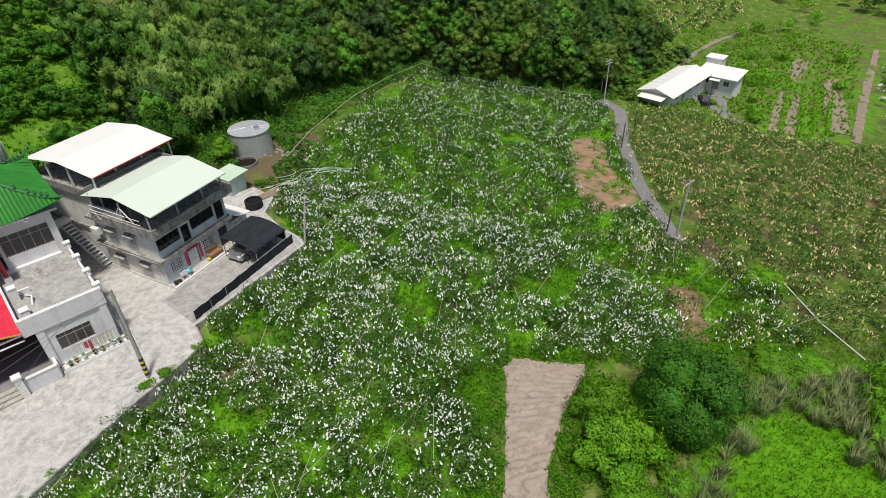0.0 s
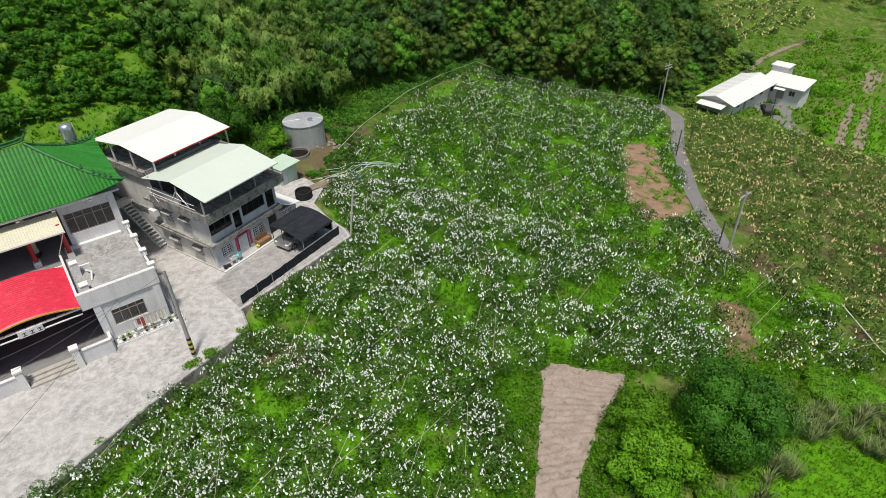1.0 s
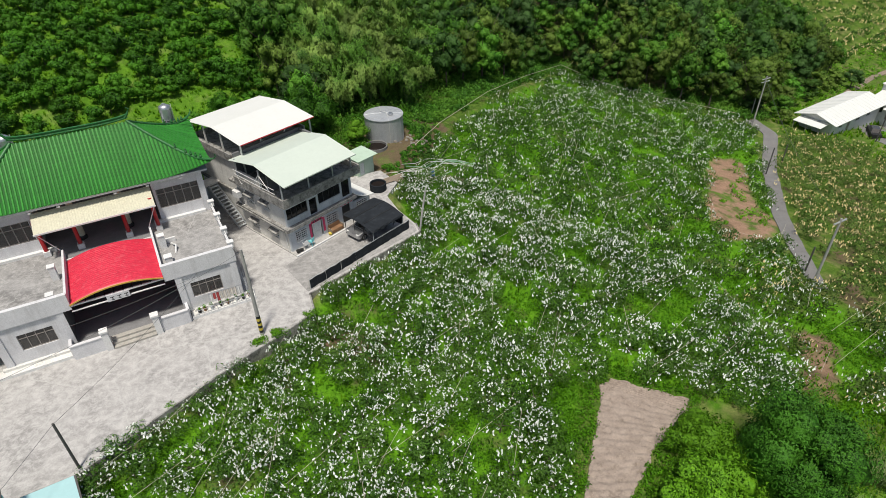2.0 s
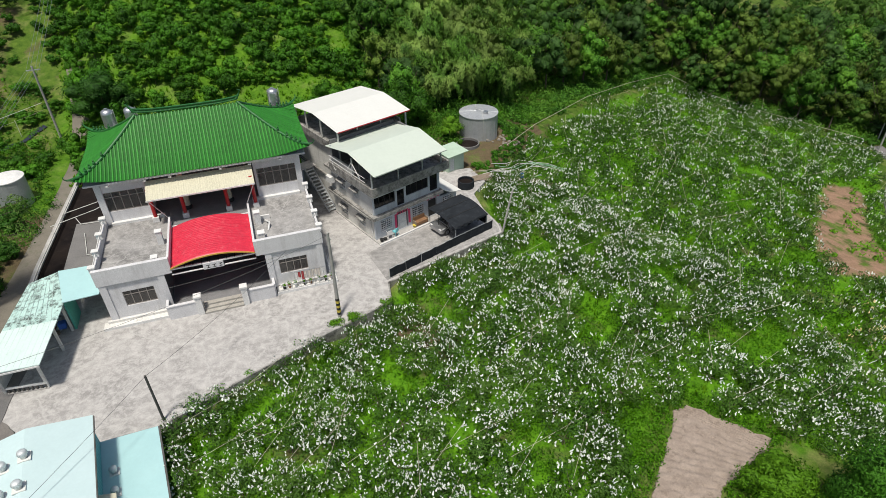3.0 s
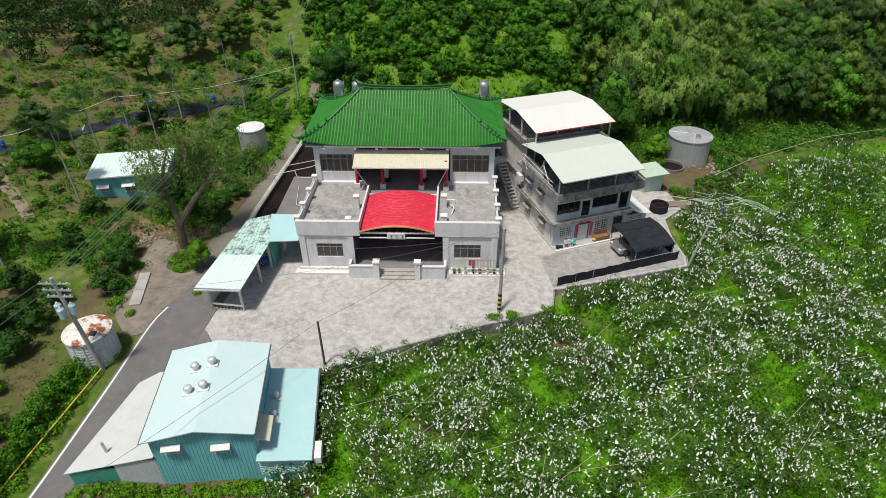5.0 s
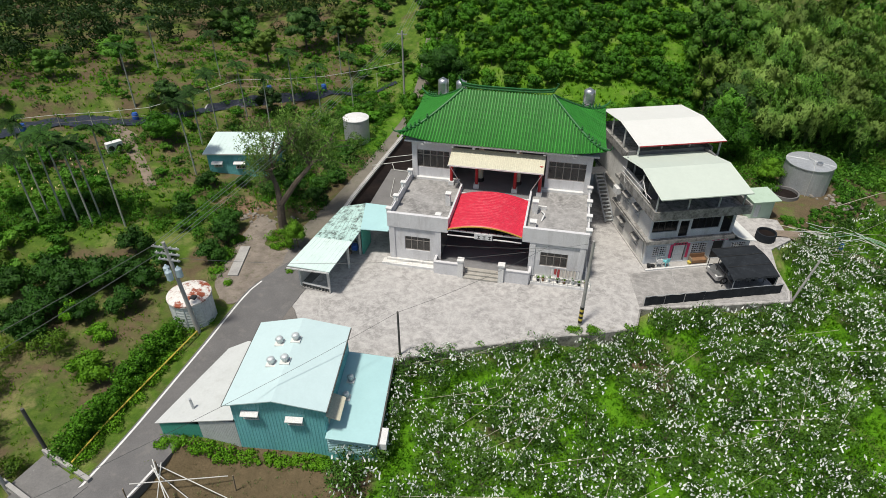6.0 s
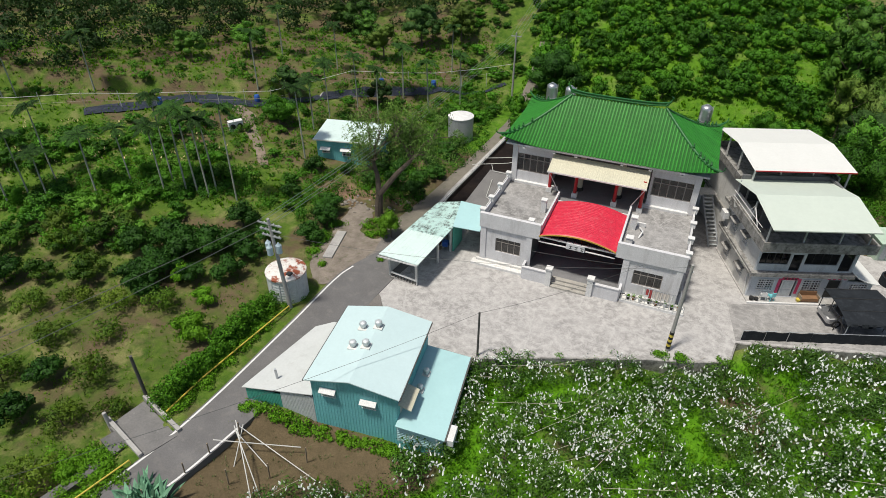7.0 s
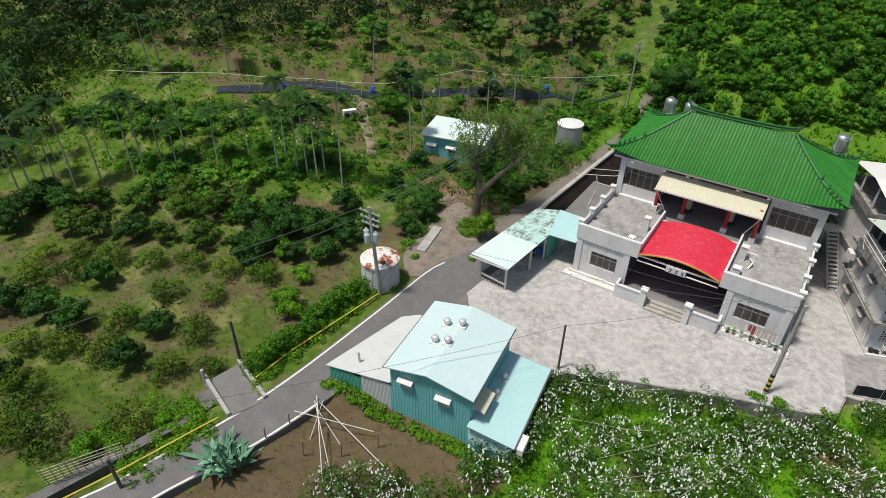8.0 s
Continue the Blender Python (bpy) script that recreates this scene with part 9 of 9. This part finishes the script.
for x, y, s_ in ((-47, 47, 1.2), (-37, 38, 0.9), (-35, 47, 1.1), (-41.5, 20.5, 0.75), (-52, 27, 0.85), (-57, 21, 0.7), (-29.5, 50, 1.0), (-42, 43, 0.9), (-31.5, 26.5, 0.6)):
    place(random.choice(FOREST), x, y, s_, random.uniform(0, 360), sz=0.75, label="dense green tree standing on the upper terrace")
place(ROUND, -38.6, 14.2, 0.85, 30, sz=0.8, label="dark round bush on the terrace edge")
for x, y in ((-20.5, 27.0), (-18.6, 28.5), (-22.5, 25.5), (-18.4, 21.2), (-22.2, 21.5), (-17.6, 31.5), (-20.6, 31.2), (-22.5, 29)):
    place(SCRUB[0], x, y, random.uniform(0.8, 1.1), random.uniform(0, 360), sz=0.7)
# forest above the western terraces
# dark leaf colour and added outlying trees also stand in for cloud shade
pieces = []
for px, py in np.concatenate([scatter([(-24, 58), (-41, 49), (-50, 36), (-58, 22), (-62, 9), (-70, 3), (-82, -6), (-105, -12), (-135, 12), (-90, 75), (-30, 100)], 4.8, 1.2, 0.3), np.array([(-74, -14), (-79, -8), (-84, -16), (-70, -22), (-78, -24), (-86, -2), (-92, -12), (-66, -24), (-80, -11), (-78, -6), (-83, 1), (-88, 4), (-72, -15), (-84, -14), (-75, -19), (-72, 1), (-76, 5), (-69, -20), (-63, -23), (-88, -3), (-82, 3), (-78, -12), (-75, -8), (-86, 8), (-93, 2), (-98, 4), (-90, -6), (-80, 9), (-81, -3), (-70, -16), (-96, -4), (-76, -2), (-72, -12)])]):
    z, s = height1(px, py), rng.uniform(0.8, 1.3)
    for _ in range(7):
        a, q = rng.uniform(0, 6.28), rng.uniform(0, 2.1) * s
        pieces.append(blob_leaves((px + q * math.cos(a), py + q * math.sin(a), z + s * rng.uniform(0.5, 5.2)), rng.uniform(0.9, 1.5) * s, 56, 0.52, 0.26))
stuff("western_forest", pieces, LEAF_FOREST_D, "dense dark forest above western terraces, deepened in colour for cloud shade", "forest")

# betel palms
def palm_crown(n, L):
    vs, fs = [], []
    for i in range(n):
        a = 6.28319 * i / n + rng.uniform(-0.2, 0.2)
        el = rng.uniform(0.35, 1.25)
        pts_ = []
        for t in np.linspace(0, 1, 6):
            rr = L * (t * math.cos(el * (1 - 0.3 * t)))
            pts_.append(np.array([rr * math.cos(a), rr * math.sin(a), L * (1.15 * t * math.sin(el) - 0.75 * t * t * (0.4 + math.cos(el))) + 0.1]))
        side = np.array([-math.sin(a), math.cos(a), 0])
        for j in range(5):
            for k in range(4):
                t = (j + k / 4) / 5
                p = pts_[j] + (pts_[j + 1] - pts_[j]) * (k / 4)
                fwd = unit(pts_[j + 1] - pts_[j])
                w = 0.36 * L * math.sin(math.pi * (0.15 + 0.8 * t))
                for s in (-1, 1):
                    b0 = len(vs)
                    tip = p + side * s * w * 0.8 + fwd * 0.2 * L - np.array([0, 0, 0.55 * w + 0.04])
                    vs += [p, p + fwd * 0.11 * L, tip]
                    fs.append((b0, b0 + 1, b0 + 2, b0 + 2))
    return Geo().add(vs, [tuple(dict.fromkeys(f)) for f in fs])


PALM = []
for i in range(4):
    H = 8.0
    g = Geo().tube([(0, 0, -0.3), (0.05, 0.02, H * 0.5), (0.12, 0, H)], 0.075, 7, 0.05)
    k = palm_crown(9 + i, 1.35)
    k.v = [(p[0] + 0.12, p[1], p[2] + H) for p in k.v]
    PALM.append(plant_kind("betel_palm", "slender betel palm with a pale ringed trunk", "palm", "betel palms", k, LEAF_PALM, g, PALM_BARK))
# rows of palms as (x, y, trunk height)
PALMS = ((-56.8, -15.8, 9.1), (-55.4, -13.7, 6.7), (-53.5, -11.1, 8.5), (-53.1, -10.1, 7.9), (-51.8, -8.7, 6.8), (-51.2, -6, 7.7), (-49.7, -8.3, 5.3), (-45.8, -6, 6.2), (-43.8, -3.4, 5.7), (-40.2, -1.6, 9), (-39.2, -3.7, 7.3), (-38.1, -2.1, 8.4),
         (-37, -1.8, 8.4), (-35.4, -2, 8), (-35.5, -0.8, 7.3), (-33, -1, 9.4), (-58.8, -19.1, 6), (-58.8, -16.6, 6.2), (-61.4, -16.6, 7.2), (-68.1, 2, 6.7), (-67, 2.9, 6.2), (-60.3, 8, 6.7), (-70, 0.5, 4.6), (-31.7, 9, 7.9), (-34.7, 15.4, 6.1), (-34.9, 19.3, 6.7))
PALMS_B = ((-45.3, 19.3, 7.1), (-48.9, 29.9, 6.3), (-66.1, -16.6, 9), (-58.2, -10.9, 5.8), (-61.9, -19.2, 5.5), (-28.8, 20.6, 7), (-25.1, 27.3, 7), (-22.4, 31.7, 7), (-64, -14, 7), (-68, -18, 7.5), (-71, -13, 8), (-33.6, 24, 6.5), (-30, 30, 6.8), (-74, -16, 7), (-40, 30, 6), (-27, 40, 6.5))
for x, y, h in PALMS + PALMS_B:
    k = random.choice(PALM)
    s_ = random.uniform(1.0, 1.35)
    place(k, x, y, s_, random.uniform(0, 360), sz=h / (s_ * 8.0))

# agave clump by the lane
ag = thing("agave_clump", "blue-green agave clump beside the asphalt lane", "agave", pose(-17.05, -28.9, height1(-17.05, -28.9)))
for i in range(84):
    a, el = random.uniform(0, 6.28), random.uniform(0.5, 1.45)
    L, w = random.uniform(1.2, 2.3), random.uniform(0.09, 0.19)
    d = Vector((math.cos(a) * math.cos(el), math.sin(a) * math.cos(el), math.sin(el)))
    s = Vector((-math.sin(a), math.cos(a), 0))
    u = d.cross(s)
    o = Vector((random.uniform(-1.0, 1.0), random.uniform(-0.7, 0.7), random.uniform(0, 0.5)))
    vs = []
    for t, ww in ((0, 0.7), (0.4, 1.0), (0.75, 0.7), (1.0, 0.02)):
        c = o + d * (L * t) - Vector((0, 0, 0.15 * L * t * t))
        vs += [c - s * w * ww, c + u * 0.05 * ww, c + s * w * ww]
    part("leaf", Geo().add(vs, [(3 * j + k, 3 * j + k + 1, 3 * j + k + 4, 3 * j + k + 3) for j in range(3) for k in range(2)]), AGAVE, ag)

# climbing hedge on the bank beside the lane, vines at the workshop's foot
pieces = []
for i in range(620):
    t, up = rng.uniform(0, 1), rng.uniform(0, 1)
    x, y = np.interp(t, [0, 0.3, 1], [-20.9, -21.2, -21.3]) + 0.15 + rng.normal(0, 0.34), np.interp(t, [0, 0.3, 1], [-12.2, -15.6, -23.2])
    r = rng.uniform(0.22, 0.42)
    pieces.append(blob_leaves((x, y + rng.normal(0, 0.2), -0.9 + 2.3 * up ** 0.7 + 0.2 * math.sin(y * 1.1)), r, 46, 0.17, 0.11))
for i in range(90):
    y = rng.uniform(-23, -13)
    pieces.append(lump((-21.25 + rng.normal(0, 0.12), y, rng.uniform(-0.8, 0.3)), 0.6))
stuff("vine_hedge", pieces, LEAF_HEDGE, "tall dense hedge of climbing vines along the lane ditch", "hedge")
pieces = []
for i in range(150):
    t = rng.uniform(0, 1)
    x, y = -16.6 + 13.4 * t, -20.7 + 1.9 * t - rng.uniform(0, 0.7)
    r = rng.uniform(0.15, 0.38)
    pieces.append(blob_leaves((x, y, height1(x, y) + 0.1), r, 45, 0.16, 0.10))
for x0, y0, n in ((-20.3, -5.9, 8), (-21.9, -4.6, 12), (-22.2, -2.2, 12), (-22.4, 0.2, 14), (-19.5, 0.8, 16), (-18.6, -0.2, 16), (-19.2, 1.9, 12), (-17.7, 0.2, 12), (-15.75, -3.3, 5), (7.6, -5.75, 10), (9.2, -5.6, 12), (12.0, -4.75, 6), (-20.0, -14.5, 44), (-19.8, -11.2, 26), (-20.2, -16.5, 48), (-20.3, -18.5, 48), (-20.3, -20.5, 44), (-20.3, -22.5, 40), (-20.6, -30.0, 60), (-20.4, -28.4, 40), (-21.3, -32.0, 40), (-22.2, -27.6, 60), (-23.6, -28.2, 30), (-24.6, -31.4, 50)):
    for i in range(n):
        k = 0.4 if y0 > -6 else 1.0
        x, y = x0 + rng.normal(0, 0.34 if -24 < y0 < -10 else 0.7) * k, y0 + rng.normal(0, 0.55 if -24 < y0 < -10 else 0.4) * k
        pieces.append(blob_leaves((x, y, 0.12 if y0 > -6 else max(height1(x, y), -0.4) + 0.15), rng.uniform(0.15, 0.4), 40, 0.15, 0.09))
stuff("weeds", pieces, LEAF_BRIGHT, "weeds and creepers along walls and banks", "weeds")

for x, y in ((-17.9, 7.4), (-18.6, 10.4), (-20.6, 8.6), (-21.6, 12), (-19.2, 14), (-22.8, 15), (-18.2, 17.6), (-21, 18.2), (-24, 11.6), (-23.4, 8), (-23.3, -0.6), (-23.9, 1.6), (-23.2, -3.2), (-25.4, 15.5), (-24.2, 19), (-17.4, 12.2)):
    place(random.choice(CITRUS_DARK), x, y, random.uniform(0.9, 1.3), random.uniform(0, 360), sz=0.9, label="dense dark green shrub on the bank beside the lane")

# undergrowth round the big tank, under the old tree and along the lane
pieces = []
for poly, n, r0, r1 in (([(22, 16), (27, 19.5), (28, 24), (33, 24.5), (40, 24.5), (41, 30), (27, 30), (20, 27), (17, 22)], 260, 0.3, 0.8), ([(27.2, 9.6), (29.5, 9.0), (33.5, 16), (38, 22), (34, 24), (33, 19), (28, 14.5), (26.6, 14.6)], 240, 0.12, 0.34), ([(-14.9, 20), (-17, 12), (-17.2, 5), (-22, 6), (-25, 12), (-22, 20), (-17, 30)], 150, 0.3, 0.9), ([(-21, -8), (-24, -2), (-30, 2), (-31, 7), (-25, 6), (-22, -1)], 70, 0.25, 0.7), ([(-23, 29), (-16.8, 26), (-16, 38), (-22, 40)], 60, 0.3, 0.8)):
    for x, y in rand_in(poly, n):
        if math.hypot(x - 30.4, y - 21.9) > 3.0 and math.hypot(x + 18.85, y - 22.9) > 2.2 and math.hypot(x - 28.6, y - 18) > 2.2:
            r = rng.uniform(r0, r1)
            pieces.append(blob_leaves((x, y, height1(x, y) + r * 0.4), r, int(50 + 40 * r), 0.2, 0.11))
stuff("undergrowth", pieces, LEAF_SLOPE, "wild green undergrowth on banks and path sides", "undergrowth")

# crops and bushes of the valley fields
pieces = []
for x, y in np.concatenate([rand_in([(104, 20), (140, 26), (190, 30), (200, 14), (150, 8), (128, 6), (122, 16)], 260), rand_in(PINK_SOIL, 22), rand_in([(95, 24), (104, 18), (130, 24), (180, 34), (180, 44), (130, 40)], 300)]):
    if not (104 < x < 140 and 6 < y < 18):
        r = rng.uniform(0.25, 0.8)
        pieces.append(blob_leaves((x, y, height1(x, y) + r * 0.3), r, 40, 0.36, 0.18, low=-0.1))
stuff("field_weeds", pieces, LEAF_BRIGHT, "scattered weeds and low bushes in the valley", "weeds")
pieces = []
for p, q in (((111.3, -8.2), (156, 6.6)), ((112.6, -10.7), (150.9, 1.35)), ((115.2, -12.4), (146, -2.8)), ((117.9, -13.9), (140.3, -7.3))):
    for t in np.linspace(0, 1, 70):
        x, y = p[0] + (q[0] - p[0]) * t + rng.normal(0, 0.15), p[1] + (q[1] - p[1]) * t + rng.normal(0, 0.15)
        pieces.append(blob_leaves((x, y, height1(x, y) + 0.25), 0.35, 14, 0.4, 0.2))
for x, y, r in ((143, 7.2, 2.4), (139.5, 8.5, 2.2), (146, 9.5, 1.8), (113.8, -2.4, 1.6), (116, -1.6, 1.5), (112, -3.6, 1.3), (172, 0.8, 2.2), (153, -5, 1.6), (216, 26, 3), (202, 18.6, 2.6), (125, 2.6, 1.0), (116, 6.3, 0.8), (190, 22, 2.5), (185, 27, 2.6), (178, 29, 2.2), (160, 18, 2.0), (165, 12, 1.6), (150, 16, 2.4)):
    for _ in range(6):
        a, k = rng.uniform(0, 6.28), rng.uniform(0, 0.7) * r
        pieces.append(blob_leaves((x + k * math.cos(a), y + k * math.sin(a), height1(x, y) + r * rng.uniform(0.3, 1.0)), 0.55 * r, 60, 0.5, 0.25))
stuff("field_plants", pieces, LEAF_BRIGHT, "rows of young crops and bushes in the valley fields", "crop")
pieces = []
for x, y in np.concatenate([scatter([(215, 38), (236, 27), (224, 12), (226, 2), (262, -6), (300, 20), (260, 90), (206, 74)], 6.0, 1.5, 0.2), scatter([(150, 66), (206, 66), (206, 90), (150, 90)], 6.0, 1.5, 0.2), scatter([(105, 27), (130, 31), (143, 36), (145, 62), (120, 62), (100, 45)], 5.4, 1.2, 0.2), scatter([(200, -14), (262, 12), (290, 10), (280, -40), (205, -30)], 6, 1.5, 0.1)]):
    z = height1(x, y)
    for _ in range(5):
        a, k = rng.uniform(0, 6.28), rng.uniform(0, 2.4)
        pieces.append(blob_leaves((x + k * math.cos(a), y + k * math.sin(a), z + rng.uniform(2.5, 7)), rng.uniform(1.6, 2.3), 60, 0.8, 0.4))
stuff("far_woods", pieces, LEAF_FOREST, "dark woods at the far end of the valley", "forest")
pts = scatter([(142, 40), (160, 38), (200, 37), (206, 62), (150, 62)], 3.6, 0.6, 0.2)
lv, (bv, bf) = spread(pts, 70, 0.55, 0.26, 6, 0.34, R=1.9, H=1.8)
stuff("hillside_bushes", lv, LEAF_GUAVA, "bagged fruit bushes on the far hillside", "fruit bush")
single("hillside_paper_bags", Geo().add(bv, bf), BAG_CREAM, "cream paper bags on the far hillside", "paper bag", kind="stuff")
pts = scatter([(114, -26), (150, -14), (178, -8), (180, -22), (120, -34)], 3.2, 0.6, 0.2)
lv, (bv, bf) = spread(pts, 70, 0.5, 0.24, 8, 0.32, R=1.8, H=1.7)
stuff("valley_bushes", lv, LEAF_GUAVA, "bagged fruit bushes beside the valley fields", "fruit bush")
single("valley_paper_bags", Geo().add(bv, bf), BAG_WHITE, "white paper bags beside the valley fields", "paper bag", kind="stuff")

# grass and undergrowth
def tufts(pts_, h, w, n):
    """Tufts of narrow blades."""
    m = len(pts_)
    z = height(pts_[:, 0], pts_[:, 1])
    c = np.repeat(np.column_stack([pts_, z]), n, 0)
    a = rng.uniform(0, 6.28, m * n)
    out = np.column_stack([np.cos(a), np.sin(a), np.zeros(m * n)])
    side = np.column_stack([-np.sin(a), np.cos(a), np.zeros(m * n)]) * w * rng.uniform(0.6, 1.3, (m * n, 1))
    c = c + out * rng.uniform(0, 0.16 + 0.1 * h, (m * n, 1))
    hh = h * rng.uniform(0.5, 1.3, (m * n, 1))
    tip = c + out * hh * rng.uniform(0.2, 0.7, (m * n, 1)) + np.array([0, 0, 1.0]) * hh
    mid = c + out * hh * 0.18 + np.array([0, 0, 0.55]) * hh
    v = np.stack([c - side, c + side, mid + side * 0.8, tip, mid - side * 0.8], 1).reshape(-1, 3)
    base_ = np.arange(m * n) * 5
    f = np.concatenate([np.stack([base_, base_ + 1, base_ + 2, base_ + 4], 1), np.stack([base_ + 4, base_ + 2, base_ + 3, base_ + 3], 1)])
    return v, f


def blades(name, poly, n, h, w, k, mat_, label, skip=()):
    q = rand_in(poly, n)
    for s in skip:
        q = q[~in_poly(q[:, 0], q[:, 1], s)]
    v, f = tufts(q, h, w, k)
    tri = [tuple(dict.fromkeys(t)) for t in f.tolist()]
    me = bpy.data.meshes.new(name)
    me.from_pydata(v.tolist(), [], tri)
    me.materials.append(mat_)
    tagged(new(name, me), label, "grass", kind="stuff")


blades("orchard_grass", ORCHARD, 9000, 0.34, 0.06, 3, GRASS, "bright green grass between the guava bushes", (PLOT, PINK_SOIL))
blades("scrub_grass", [(30, -27), (50, -30), (58, -40), (36, -46), (24, -38)], 9000, 0.2, 0.03, 3, GRASS, "tall bright grass in the scrub corner", (PLOT,))
for k, (poly, n) in enumerate((([(37, -32.5), (41, -34.6), (46, -37), (48, -40), (44, -43), (38, -43), (36.6, -40.4), (39, -38.4), (38.6, -35.6), (35.6, -34)], 120), ([(22.5, -32), (27.5, -33), (30.5, -35.2), (27, -36.5), (22, -35)], 50), ([(32.4, -33.6), (34.6, -34.6), (33.4, -35.6), (31, -34.6)], 12))):
    blades("tall_tussocks", poly, n, 1.15, 0.03, 44, LEAF_DRY, "tall arching grass tussocks with dry leaves")
blades("dry_litter", BROWN, 420, 0.14, 0.018, 6, LEAF_DRY, "dry straw and twigs on the bare soil")
blades("citrus_grass", CITRUS, 4200, 0.15, 0.03, 6, GRASS, "thin grass under the citrus trees")
blades("terrace_grass", [(-22, 6), (-30, -2), (-66, -16), (-95, -6), (-80, 20), (-30, 60), (-17, 40)], 6000, 0.3, 0.09, 3, GRASS, "rough grass on the western terraces")
blades("slope_grass", [(-14, 23), (13, 21), (25, 33), (25, 62), (-20, 66)], 3500, 0.4, 0.1, 3, GRASS, "bright grass on the slope behind the temple")
blades("field_grass", [(96, 10), (104, 20), (140, 26), (190, 30), (190, 2), (118, -18), (106, -8)], 2500, 0.6, 0.12, 4, GRASS, "bright grass of the valley fields")
